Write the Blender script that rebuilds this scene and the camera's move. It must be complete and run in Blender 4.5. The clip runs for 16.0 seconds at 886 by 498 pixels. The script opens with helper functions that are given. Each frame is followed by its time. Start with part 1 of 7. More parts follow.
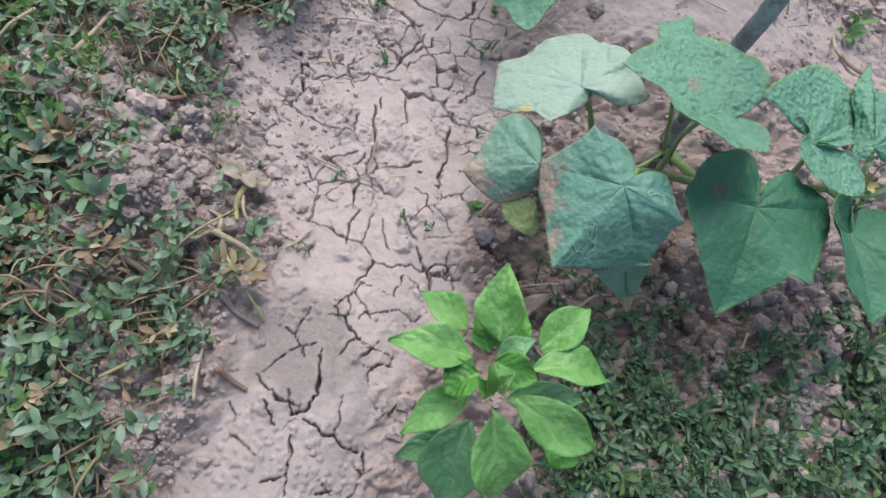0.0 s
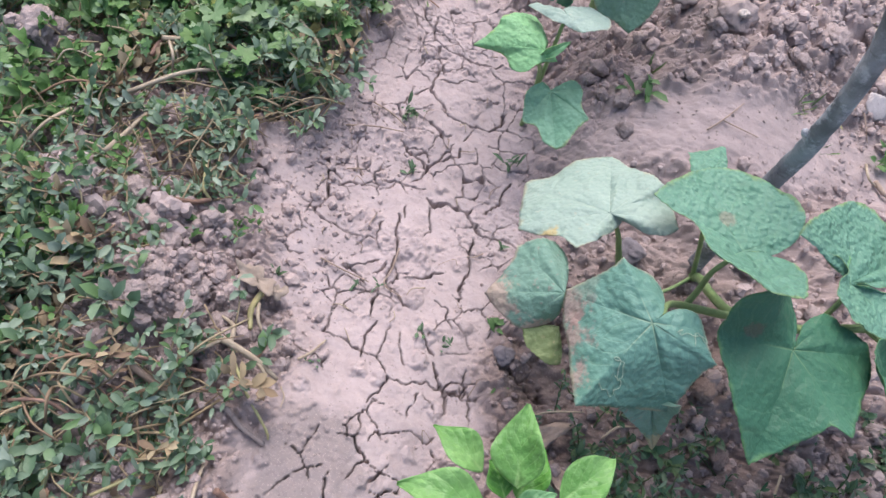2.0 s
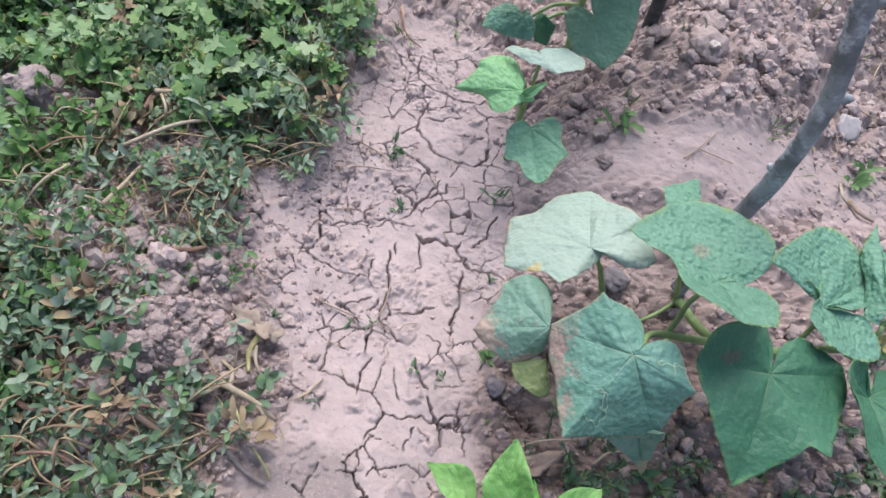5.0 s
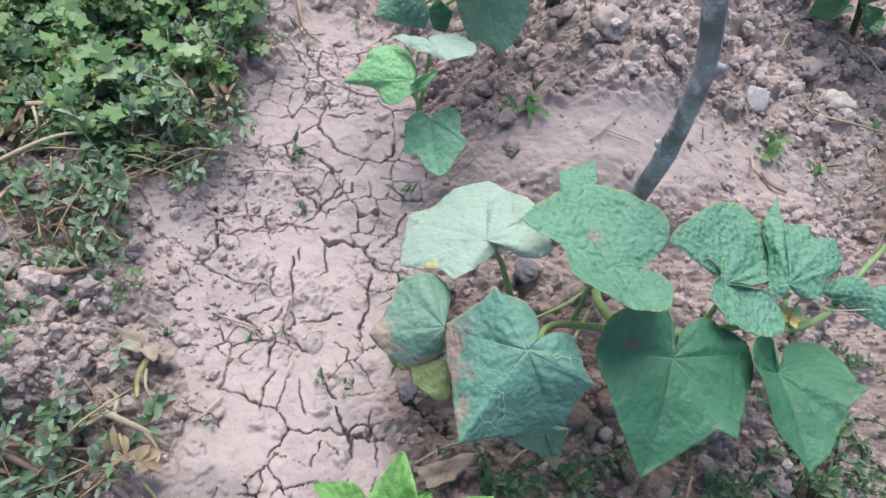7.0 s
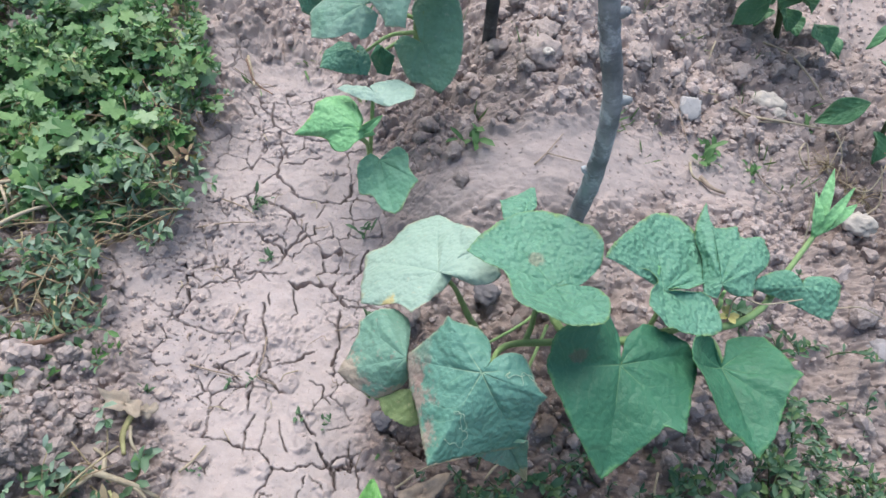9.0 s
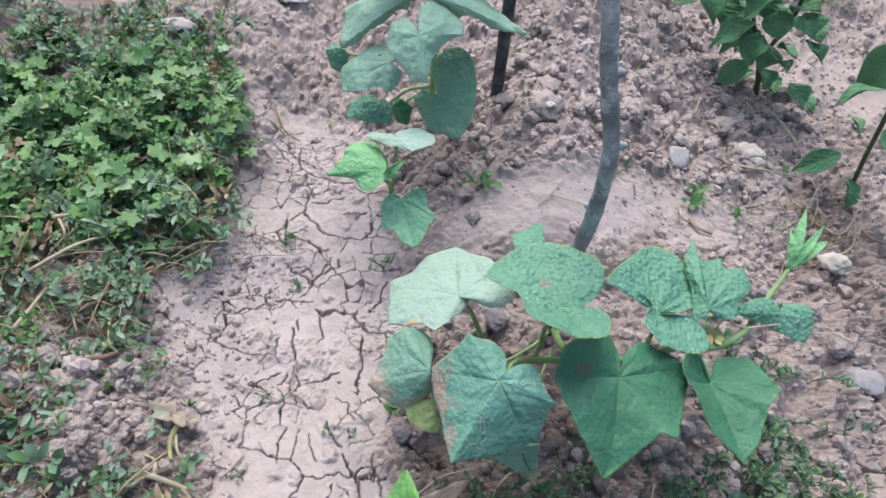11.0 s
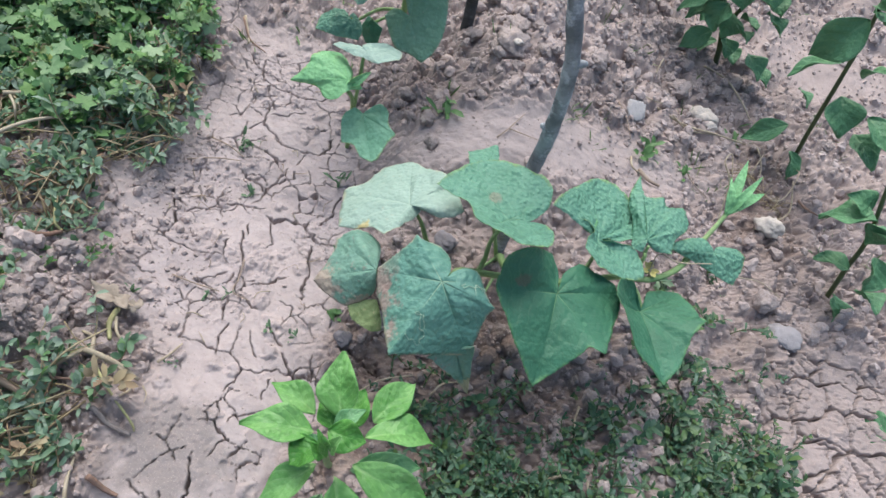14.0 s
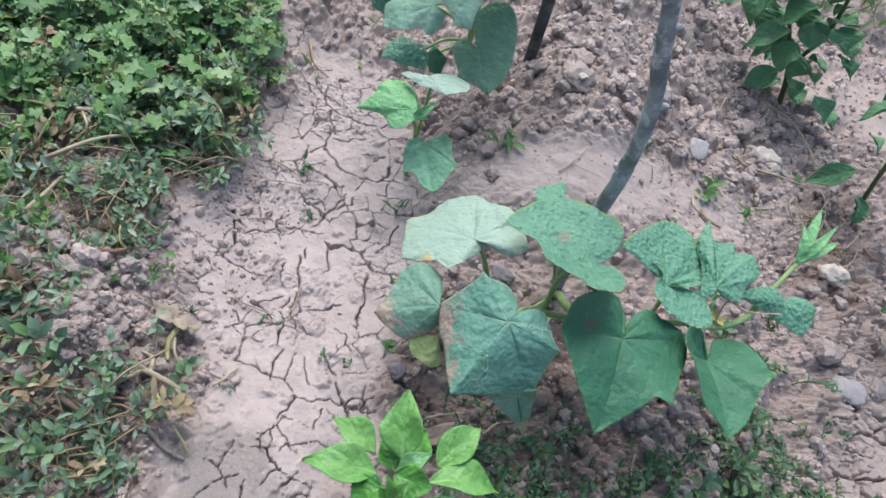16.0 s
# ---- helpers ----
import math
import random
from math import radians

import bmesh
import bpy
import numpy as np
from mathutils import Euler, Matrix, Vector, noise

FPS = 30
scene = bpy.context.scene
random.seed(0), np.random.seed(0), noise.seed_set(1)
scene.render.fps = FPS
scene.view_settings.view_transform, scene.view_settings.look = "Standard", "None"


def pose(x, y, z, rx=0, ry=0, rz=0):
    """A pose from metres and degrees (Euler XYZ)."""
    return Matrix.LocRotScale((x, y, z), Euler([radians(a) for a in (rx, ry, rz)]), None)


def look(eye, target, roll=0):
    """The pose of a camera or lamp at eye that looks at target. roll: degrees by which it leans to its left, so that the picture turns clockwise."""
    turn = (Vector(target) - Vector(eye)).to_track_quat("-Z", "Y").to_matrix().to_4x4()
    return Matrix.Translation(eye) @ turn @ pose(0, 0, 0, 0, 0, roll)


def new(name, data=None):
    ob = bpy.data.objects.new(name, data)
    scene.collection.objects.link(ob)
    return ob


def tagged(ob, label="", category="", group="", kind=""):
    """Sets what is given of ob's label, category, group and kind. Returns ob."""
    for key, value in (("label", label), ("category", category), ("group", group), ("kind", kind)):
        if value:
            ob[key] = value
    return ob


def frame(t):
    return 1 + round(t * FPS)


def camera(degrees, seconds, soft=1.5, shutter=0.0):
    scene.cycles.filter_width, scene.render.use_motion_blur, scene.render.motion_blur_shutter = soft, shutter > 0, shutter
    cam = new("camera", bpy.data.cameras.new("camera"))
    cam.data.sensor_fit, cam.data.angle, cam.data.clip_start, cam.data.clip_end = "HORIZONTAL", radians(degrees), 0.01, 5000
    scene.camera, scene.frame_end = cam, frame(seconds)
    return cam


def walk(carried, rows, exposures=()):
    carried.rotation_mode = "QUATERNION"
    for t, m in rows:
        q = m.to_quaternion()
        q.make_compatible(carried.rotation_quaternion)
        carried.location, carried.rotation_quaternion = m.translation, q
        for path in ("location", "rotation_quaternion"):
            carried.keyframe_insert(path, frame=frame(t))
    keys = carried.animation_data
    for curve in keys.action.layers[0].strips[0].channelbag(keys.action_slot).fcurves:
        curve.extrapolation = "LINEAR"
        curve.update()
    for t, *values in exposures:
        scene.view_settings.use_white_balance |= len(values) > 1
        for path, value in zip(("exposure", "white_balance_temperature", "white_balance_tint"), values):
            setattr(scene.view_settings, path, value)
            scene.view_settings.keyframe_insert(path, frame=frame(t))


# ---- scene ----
cam = camera(64.5, 16.0)
PATH = [
    (0, (0.097, 0.177, 0.807), (0.13, 0.886, -1.063), 23.3),
    (0.5, (0.095, 0.214, 0.811), (0.064, 1.033, -1.014), 18.9),
    (1, (0.091, 0.205, 0.802), (0.017, 1.081, -0.995), 18.0),
    (1.5, (0.085, 0.203, 0.797), (0.01, 1.076, -1.001), 19.0),
    (2, (0.08, 0.219, 0.8), (-0.024, 1.107, -0.99), 17.7),
    (2.5, (0.083, 0.231, 0.811), (-0.038, 1.097, -0.988), 14.9),
    (3, (0.077, 0.24, 0.834), (-0.043, 1.12, -0.958), 14.4),
    (3.5, (0.075, 0.247, 0.843), (-0.03, 1.19, -0.917), 15.6),
    (4, (0.068, 0.23, 0.837), (-0.046, 1.195, -0.911), 16.2),
    (4.2, (0.072, 0.22, 0.837), (-0.042, 1.177, -0.915), 16.2),
    (6.3, (0.095, 0.267, 0.829), (-0.012, 1.192, -0.941), 12.6),
    (6.5, (0.108, 0.272, 0.826), (0.015, 1.216, -0.935), 13.1),
    (7, (0.147, 0.271, 0.816), (0.138, 1.224, -0.942), 16.8),
    (7.5, (0.157, 0.279, 0.825), (0.173, 1.237, -0.931), 17.2),
    (8, (0.167, 0.288, 0.83), (0.202, 1.266, -0.914), 16.9),
    (8.5, (0.172, 0.287, 0.847), (0.208, 1.266, -0.897), 14.8),
    (8.7, (0.175, 0.282, 0.857), (0.196, 1.27, -0.881), 12.9),
    (10.8, (0.148, 0.178, 0.925), (0.186, 1.28, -0.743), 12.9),
    (11, (0.148, 0.189, 0.937), (0.16, 1.318, -0.714), 12.5),
    (11.5, (0.132, 0.197, 0.989), (0.056, 1.465, -0.557), 9.9),
    (12, (0.146, 0.174, 0.961), (0.112, 1.426, -0.598), 11.6),
    (12.5, (0.179, 0.117, 0.916), (0.259, 1.226, -0.746), 19.4),
    (13, (0.18, 0.114, 0.904), (0.31, 1.224, -0.755), 22.4),
    (13.5, (0.184, 0.122, 0.906), (0.357, 1.208, -0.763), 24.0),
    (14, (0.167, 0.118, 0.915), (0.33, 1.203, -0.757), 24.6),
    (14.5, (0.138, 0.134, 0.907), (0.267, 1.223, -0.765), 24.3),
    (15, (0.133, 0.129, 0.892), (0.243, 1.214, -0.784), 25.5),
    (15.5, (0.125, 0.125, 0.896), (0.208, 1.213, -0.78), 24.7),
    (16, (0.124, 0.131, 0.903), (0.186, 1.242, -0.759), 22.9),
]
# stops, kelvin and tint of the phone, which drifts a little
EXPOSURES = [(0.0, 0.53, 6500, 9), (0.5, 0.62, 6500, 13), (1.0, 0.69, 6500, 18), (1.5, 0.74, 6500, 20), (3.5, 0.70, 6500, 18), (6.5, 0.74, 6500, 14), (8.5, 0.74, 6350, 7), (11.0, 0.77, 6350, 8), (12.0, 0.65, 6350, 7), (13.0, 0.65, 6400, 7), (16.0, 0.70, 6350, 7)]
walk(cam, [(t, look(eye, target, roll)) for t, eye, target, roll in PATH], EXPOSURES)


# ---- light ----
world = bpy.data.worlds.new("sky")
scene.world = world
world.use_nodes = True
wn = world.node_tree.nodes
sky = wn.new("ShaderNodeTexSky")
sky.sky_type = "NISHITA"
sky.sun_disc = False
sky.sun_elevation, sky.sun_rotation = radians(52), radians(-25)
sky.dust_density, sky.air_density = 4.0, 1.2
wn["Background"].inputs["Strength"].default_value = 0.138
world.node_tree.links.new(sky.outputs["Color"], wn["Background"].inputs["Color"])
sun = new("sun", bpy.data.lights.new("sun", "SUN"))
sun.data.energy, sun.data.angle, sun.data.color = 1.6, radians(32), (0.97, 0.985, 1.0)
sun.matrix_world = look((-0.45, 0.95, 2.2), (0, 0.2, 0))
scene.view_settings.exposure = 0.8


# ---- materials ----
class Nodes:
    """A short way to write node materials."""

    def __init__(self, name):
        self.mat = bpy.data.materials.new(name)
        self.mat.use_nodes = True
        self.tree = self.mat.node_tree
        self.bsdf = self.tree.nodes["Principled BSDF"]
        self.out = self.tree.nodes["Material Output"]

    def add(self, kind, **inputs):
        n = self.tree.nodes.new(kind)
        for key, v in inputs.items():
            self.put(n, key.replace("_", " "), v)
        return n

    def put(self, n, key, v):
        if isinstance(key, str) and key.isdigit():
            key = int(key)
        if isinstance(v, bpy.types.NodeSocket):
            self.tree.links.new(v, n.inputs[key])
        else:
            n.inputs[key].default_value = v

    def coord(self, which="Object"):
        return self.add("ShaderNodeTexCoord").outputs[which]

    def noise(self, scale, detail=4.0, rough=0.55, vec=None):
        n = self.add("ShaderNodeTexNoise", Scale=scale, Detail=detail, Roughness=rough)
        if vec is not None:
            self.tree.links.new(vec, n.inputs["Vector"])
        return n.outputs["Fac"]

    def voronoi(self, scale, vec=None, feature="F1"):
        n = self.add("ShaderNodeTexVoronoi", Scale=scale)
        n.feature = feature
        if vec is not None:
            self.tree.links.new(vec, n.inputs["Vector"])
        return n.outputs["Distance"]

    def math(self, op, a, b=0.0, clamp=False):
        n = self.tree.nodes.new("ShaderNodeMath")
        n.operation, n.use_clamp = op, clamp
        self.put(n, 0, a)
        self.put(n, 1, b)
        return n.outputs[0]

    def ramp(self, fac, lo, hi):
        n = self.add("ShaderNodeMapRange")
        n.interpolation_type = "SMOOTHSTEP"
        for key, v in (("Value", fac), ("From Min", lo), ("From Max", hi)):
            self.put(n, key, v)
        return n.outputs["Result"]

    def mix(self, fac, a, b):
        n = self.tree.nodes.new("ShaderNodeMix")
        n.data_type = "RGBA"
        for key, v in ((0, fac), (6, a), (7, b)):
            self.put(n, key, (*v, 1) if isinstance(v, tuple) else v)
        return n.outputs[2]

    def bump(self, height, strength=0.5, distance=0.002, after=None):
        n = self.add("ShaderNodeBump", Height=height, Strength=strength, Distance=distance)
        if after is not None:
            self.tree.links.new(after, n.inputs["Normal"])
        return n.outputs["Normal"]

    def finish(self, color, rough=0.8, normal=None, spec=0.3):
        self.put(self.bsdf, "Base Color", (*color, 1) if isinstance(color, tuple) else color)
        self.put(self.bsdf, "Roughness", rough)
        self.put(self.bsdf, "Specular IOR Level", spec)
        if normal is not None:
            self.put(self.bsdf, "Normal", normal)
        return self.mat


def soil_material(name, light, dark, grit, crust=None, unit=None, damp_share=0.65):
    """Dry soil or stone; unit is the size of a thing that is modelled one metre large."""
    n = Nodes(name)
    v = n.coord()
    if unit:
        v = n.add("ShaderNodeMapping", Vector=v, Scale=(unit,) * 3).outputs[0]
    big = n.ramp(n.noise(7.0, 5, 0.6, v), 0.35, 0.68)
    mid = n.ramp(n.noise(55.0, 5, 0.65, v), 0.3, 0.72)
    fine = n.noise(420.0, 3, 0.7, v)
    col = n.mix(big, light, dark)
    if not unit:
        # the watered soil under the vine and the soil turned up beside the peppers are browner
        flat = n.add("ShaderNodeMapping", Vector=v, Scale=(1, 1, 0)).outputs[0]
        ragged = n.math("MULTIPLY", n.math("SUBTRACT", n.noise(14.0, 5, 0.65, v), 0.5), 1.5)
        for x, y, wide in ((0.29, 0.49, 0.25), (0.845, 1.0, 0.11), (0.85, 1.13, 0.08)):
            off = n.add("ShaderNodeVectorMath")
            off.operation = "DISTANCE"
            n.tree.links.new(flat, off.inputs[0])
            off.inputs[1].default_value = (x, y, 0)
            moist = n.math("ADD", n.math("DIVIDE", off.outputs["Value"], wide), ragged)
            col = n.mix(n.math("MULTIPLY", n.math("SUBTRACT", 1.0, n.ramp(moist, 0.55, 1.05)), damp_share), col, (0.19, 0.136, 0.110))
    if crust:
        attr = n.tree.nodes.new("ShaderNodeAttribute")
        attr.attribute_name = "crust"
        pale = n.mix(n.ramp(n.noise(9.0, 4, 0.6, v), 0.35, 0.7), crust, tuple(c * 0.86 for c in crust))
        damp = n.ramp(n.noise(4.2, 3, 0.5, v), 0.58, 0.72)
        pale = n.mix(n.math("MULTIPLY", damp, 0.55), pale, (0.27, 0.245, 0.24))
        spot = n.add("ShaderNodeVectorMath")
        spot.operation = "DISTANCE"
        n.tree.links.new(n.add("ShaderNodeMapping", Vector=v, Scale=(1, 1, 0)).outputs[0], spot.inputs[0])
        spot.inputs[1].default_value = (DAMP[0], DAMP[1], 0)
        wet = n.math("ADD", n.math("DIVIDE", spot.outputs["Value"], DAMP[2]), n.math("MULTIPLY", n.math("SUBTRACT", n.noise(30.0, 4, 0.6, v), 0.5), 1.6))
        pale = n.mix(n.math("MULTIPLY", n.math("SUBTRACT", 1.0, n.ramp(wet, 0.5, 1.2)), 0.85), pale, (0.20, 0.178, 0.174))
        col = n.mix(attr.outputs["Fac"], col, pale)
    col = n.mix(n.math("MULTIPLY", mid, 0.35), col, tuple(c * 0.72 for c in light))
    col = n.mix(n.math("MULTIPLY", n.ramp(fine, 0.52, 0.75), 0.5), col, tuple(min(c * 1.3, 0.75) for c in light))
    col = n.mix(n.math("MULTIPLY", n.ramp(n.noise(190.0, 2, 0.5, v), 0.64, 0.74), 0.4), col, tuple(c * 0.45 for c in dark))
    nor = n.bump(n.noise(130.0, 6, 0.7, v), 0.55, grit)
    nor = n.bump(n.noise(480.0, 3, 0.7, v), 0.4, 0.0009, nor)
    return n.finish(col, 0.93, nor, 0.15)


DAMP = (0.0, 0.300, 0.075)  # a patch of mud that is still damp: place and radius
soil = soil_material("dry_clay_soil", (0.375, 0.307, 0.287), (0.27, 0.220, 0.204), 0.003, (0.418, 0.358, 0.350))
clod_soil = soil_material("clod_soil", (0.44, 0.370, 0.352), (0.33, 0.273, 0.258), 0.004, damp_share=0.3)
brown_lump = soil_material("brown_lump", (0.34, 0.258, 0.222), (0.26, 0.193, 0.165), 0.012, unit=0.05)
lump_soil = soil_material("lump_soil", (0.43, 0.362, 0.342), (0.32, 0.266, 0.25), 0.012, unit=0.05)
stone_grey = soil_material("stone_grey", (0.43, 0.385, 0.375), (0.35, 0.32, 0.32), 0.003, unit=0.025)
stone_bluish = soil_material("stone_bluish", (0.32, 0.30, 0.31), (0.24, 0.225, 0.235), 0.002, unit=0.025)
stone_pale = soil_material("stone_pale", (0.46, 0.435, 0.43), (0.39, 0.37, 0.365), 0.001, unit=0.025)
stone_white = soil_material("stone_white", (0.52, 0.465, 0.415), (0.42, 0.37, 0.335), 0.003, unit=0.025)
stone_dark = soil_material("stone_dark", (0.22, 0.20, 0.21), (0.15, 0.14, 0.15), 0.002, unit=0.02)


def leaf_material(name, base, dark, vein, blotch=None, amount=0.0, gloss=0.52, through_light=0.22, rim=None, quilt=0.6, stains=(), ribs=0.1):
    """Leaf blade: veins run from the petiole (u whole numbers); blotches, worn rims and stains (colour, centre, radius) by noise."""
    n = Nodes(name)
    v = n.coord()
    uv = n.add("ShaderNodeSeparateXYZ", Vector=n.coord("UV"))
    u, r = uv.outputs["X"], uv.outputs["Y"]
    wob = n.math("MULTIPLY", n.math("SUBTRACT", n.noise(70.0, 3, 0.6, v), 0.5), 0.16)
    d = n.math("ABSOLUTE", n.math("SUBTRACT", n.math("FRACT", n.math("ADD", n.math("ADD", u, n.math("MULTIPLY", wob, 0.25)), 0.5)), 0.5))
    main = n.math("SUBTRACT", 1.0, n.ramp(n.math("MULTIPLY", d, r), 0.003, 0.012))
    branch = n.math("FRACT", n.math("MULTIPLY", n.math("ADD", n.math("SUBTRACT", r, n.math("MULTIPLY", d, 0.9)), wob), 5.0))
    side = n.math("SUBTRACT", 1.0, n.ramp(n.math("ABSOLUTE", n.math("SUBTRACT", branch, 0.5)), 0.01, 0.09))
    side = n.math("MULTIPLY", side, n.ramp(r, 0.08, 0.3))
    cells = n.add("ShaderNodeTexVoronoi", Scale=200.0)
    cells.feature = "SMOOTH_F1"
    n.tree.links.new(v, cells.inputs["Vector"])
    bubble = n.math("SUBTRACT", 1.0, cells.outputs["Distance"])
    net = n.voronoi(300.0, v, "DISTANCE_TO_EDGE")
    col = n.mix(n.ramp(n.noise(22.0, 4, 0.6, v), 0.3, 0.7), base, dark)
    col = n.mix(n.math("MULTIPLY", n.ramp(bubble, 0.35, 0.75), 0.22 * quilt), col, tuple(min(1, k * 1.35) for k in base))
    col = n.mix(n.math("MULTIPLY", n.ramp(n.noise(420.0, 2, 0.6, v), 0.6, 0.72), 0.2), col, tuple(min(1, k * 1.6 + 0.03) for k in base))
    if blotch:
        spots = n.ramp(n.noise(38.0, 5, 0.65, v), 0.66 - amount, 0.74 - amount * 0.6)
        col = n.mix(n.math("MULTIPLY", spots, 0.7), col, blotch)
        specks = n.ramp(n.noise(150.0, 3, 0.6, v), 0.64 - amount * 0.3, 0.70)
        col = n.mix(n.math("MULTIPLY", specks, 0.5), col, blotch)
    for tone, centre, radius in stains:
        off = n.add("ShaderNodeVectorMath")
        off.operation = "DISTANCE"
        n.tree.links.new(v, off.inputs[0])
        off.inputs[1].default_value = centre
        near = n.math("ADD", n.math("DIVIDE", off.outputs["Value"], radius), n.math("MULTIPLY", n.math("SUBTRACT", n.noise(60.0, 5, 0.7, v), 0.5), 3.2))
        col = n.mix(n.math("MULTIPLY", n.math("SUBTRACT", 1.0, n.ramp(near, 0.55, 1.05)), 0.8), col, tone)
    if rim:
        edge = n.ramp(n.math("ADD", r, n.math("MULTIPLY", n.noise(60.0, 3, 0.6, v), 0.2)), 1.05, 1.12)
        col = n.mix(n.math("MULTIPLY", edge, 0.7), col, rim)
    col = n.mix(n.math("MULTIPLY", side, ribs), col, vein)
    col = n.mix(n.math("MULTIPLY", n.math("MULTIPLY", main, n.math("SUBTRACT", 1.0, n.ramp(r, 0.04, 0.5))), 0.65), col, vein)
    nor = n.bump(bubble, 0.6 * quilt, 0.0068)
    nor = n.bump(n.math("ADD", n.math("MULTIPLY", side, -0.4), n.math("MULTIPLY", main, -0.5)), 0.35, 0.0012, nor)
    nor = n.bump(n.ramp(net, 0.0, 0.25), 0.2, 0.0008, nor)
    n.finish(col, gloss, nor, 0.38)
    tr = n.add("ShaderNodeBsdfTranslucent", Color=n.mix(0.5, col, tuple(min(1, k * 1.6) for k in base)), Normal=nor)
    m = n.add("ShaderNodeMixShader")
    n.put(m, 0, through_light * 0.8)
    n.tree.links.new(n.bsdf.outputs[0], m.inputs[1])
    n.tree.links.new(tr.outputs[0], m.inputs[2])
    n.tree.links.new(m.outputs[0], n.out.inputs["Surface"])
    return n.mat


PINK = (0.36, 0.25, 0.22)
leaf_dark = leaf_material("cucumber_leaf_dark", (0.062, 0.200, 0.114), (0.048, 0.160, 0.090), (0.22, 0.38, 0.20), rim=(0.16, 0.34, 0.13), quilt=0.4, stains=(((0.12, 0.13, 0.09), (0.330, 0.545, 0.245), 0.010), ((0.12, 0.13, 0.09), (0.40, 0.60, 0.22), 0.006)))
leaf_mid = leaf_material("cucumber_leaf_green", (0.142, 0.318, 0.222), (0.104, 0.258, 0.172), (0.24, 0.42, 0.26), rim=(0.25, 0.36, 0.12), quilt=1.0, stains=(((0.26, 0.27, 0.2), (0.275, 0.628, 0.27), 0.010),))
leaf_blotched = leaf_material("cucumber_leaf_blotched", (0.142, 0.31, 0.245), (0.105, 0.255, 0.195), (0.40, 0.52, 0.34), rim=(0.40, 0.38, 0.26), quilt=0.55, stains=((PINK, (0.172, 0.512, 0.21), 0.026), (PINK, (0.180, 0.480, 0.215), 0.024), (PINK, (0.195, 0.445, 0.215), 0.016), ((0.2, 0.3, 0.24), (0.185, 0.535, 0.22), 0.02)))
leaf_pale = leaf_material("cucumber_leaf_pale", (0.335, 0.455, 0.385), (0.285, 0.405, 0.335), (0.43, 0.56, 0.46), (0.45, 0.45, 0.33), 0.0, rim=(0.5, 0.46, 0.3), quilt=0.5, stains=(((0.55, 0.42, 0.16), (0.135, 0.585, 0.18), 0.012), ((0.36, 0.42, 0.32), (0.250, 0.640, 0.19), 0.022)))
leaf_withered = leaf_material("cucumber_leaf_withered", (0.20, 0.35, 0.275), (0.13, 0.27, 0.195), (0.30, 0.42, 0.30), PINK, 0.06, gloss=0.62, rim=(0.46, 0.36, 0.28), quilt=0.5, stains=(((0.46, 0.33, 0.27), (0.110, 0.505, 0.16), 0.026), ((0.46, 0.33, 0.27), (0.155, 0.490, 0.165), 0.018), ((0.5, 0.40, 0.24), (0.318, 0.458, 0.11), 0.024)))
leaf_ragged = leaf_material("cucumber_leaf_ragged", (0.265, 0.41, 0.325), (0.185, 0.335, 0.245), (0.30, 0.47, 0.33), (0.32, 0.37, 0.30), 0.0, rim=(0.36, 0.40, 0.3), quilt=0.35)
leaf_speckled = leaf_material("cucumber_leaf_speckled", (0.185, 0.335, 0.225), (0.135, 0.275, 0.175), (0.2, 0.34, 0.2), (0.36, 0.40, 0.30), -0.02, rim=(0.34, 0.36, 0.26), quilt=0.6)
leaf_young = leaf_material("cucumber_leaf_young", (0.22, 0.44, 0.285), (0.165, 0.365, 0.23), (0.27, 0.46, 0.29), rim=(0.34, 0.38, 0.16), quilt=0.5)
leaf_yellow = leaf_material("cucumber_leaf_yellow", (0.22, 0.28, 0.12), (0.14, 0.20, 0.08), (0.32, 0.36, 0.2), (0.42, 0.36, 0.2), 0.1, gloss=0.6)
leaf_fresh = leaf_material("cucumber_leaf_fresh", (0.23, 0.48, 0.23), (0.17, 0.40, 0.18), (0.34, 0.58, 0.26), rim=(0.3, 0.45, 0.12))
pepper_fresh = leaf_material("pepper_leaf_fresh", (0.215, 0.435, 0.145), (0.105, 0.29, 0.065), (0.32, 0.52, 0.21), gloss=0.36, through_light=0.3, quilt=0.4, ribs=0.3)
pepper_deep = leaf_material("pepper_leaf_deep", (0.11, 0.32, 0.06), (0.07, 0.23, 0.04), (0.28, 0.48, 0.17), gloss=0.36, through_light=0.3, quilt=0.4, ribs=0.3)
pepper_bluish = leaf_material("pepper_leaf_bluish", (0.17, 0.37, 0.17), (0.12, 0.29, 0.12), (0.30, 0.48, 0.26), gloss=0.4, through_light=0.25, quilt=0.4, ribs=0.3)
pepper_dark = leaf_material("pepper_leaf_dark", (0.12, 0.275, 0.135), (0.085, 0.215, 0.10), (0.20, 0.35, 0.18), gloss=0.45, quilt=0.4, ribs=0.3)


def plain_material(name, a, b, scale, rough=0.7, relief=0.001, stretch=None, spec=0.3):
    n = Nodes(name)
    v = n.coord()
    if stretch:
        v = n.add("ShaderNodeMapping", Vector=v, Scale=stretch).outputs[0]
    col = n.mix(n.ramp(n.noise(scale, 5, 0.6, v), 0.3, 0.7), a, b)
    col = n.mix(n.math("MULTIPLY", n.noise(scale * 8, 2, 0.6, v), 0.35), col, tuple(c * 0.6 for c in b))
    return n.finish(col, rough, n.bump(n.noise(scale * 4, 4, 0.6, v), 0.7, relief), spec)


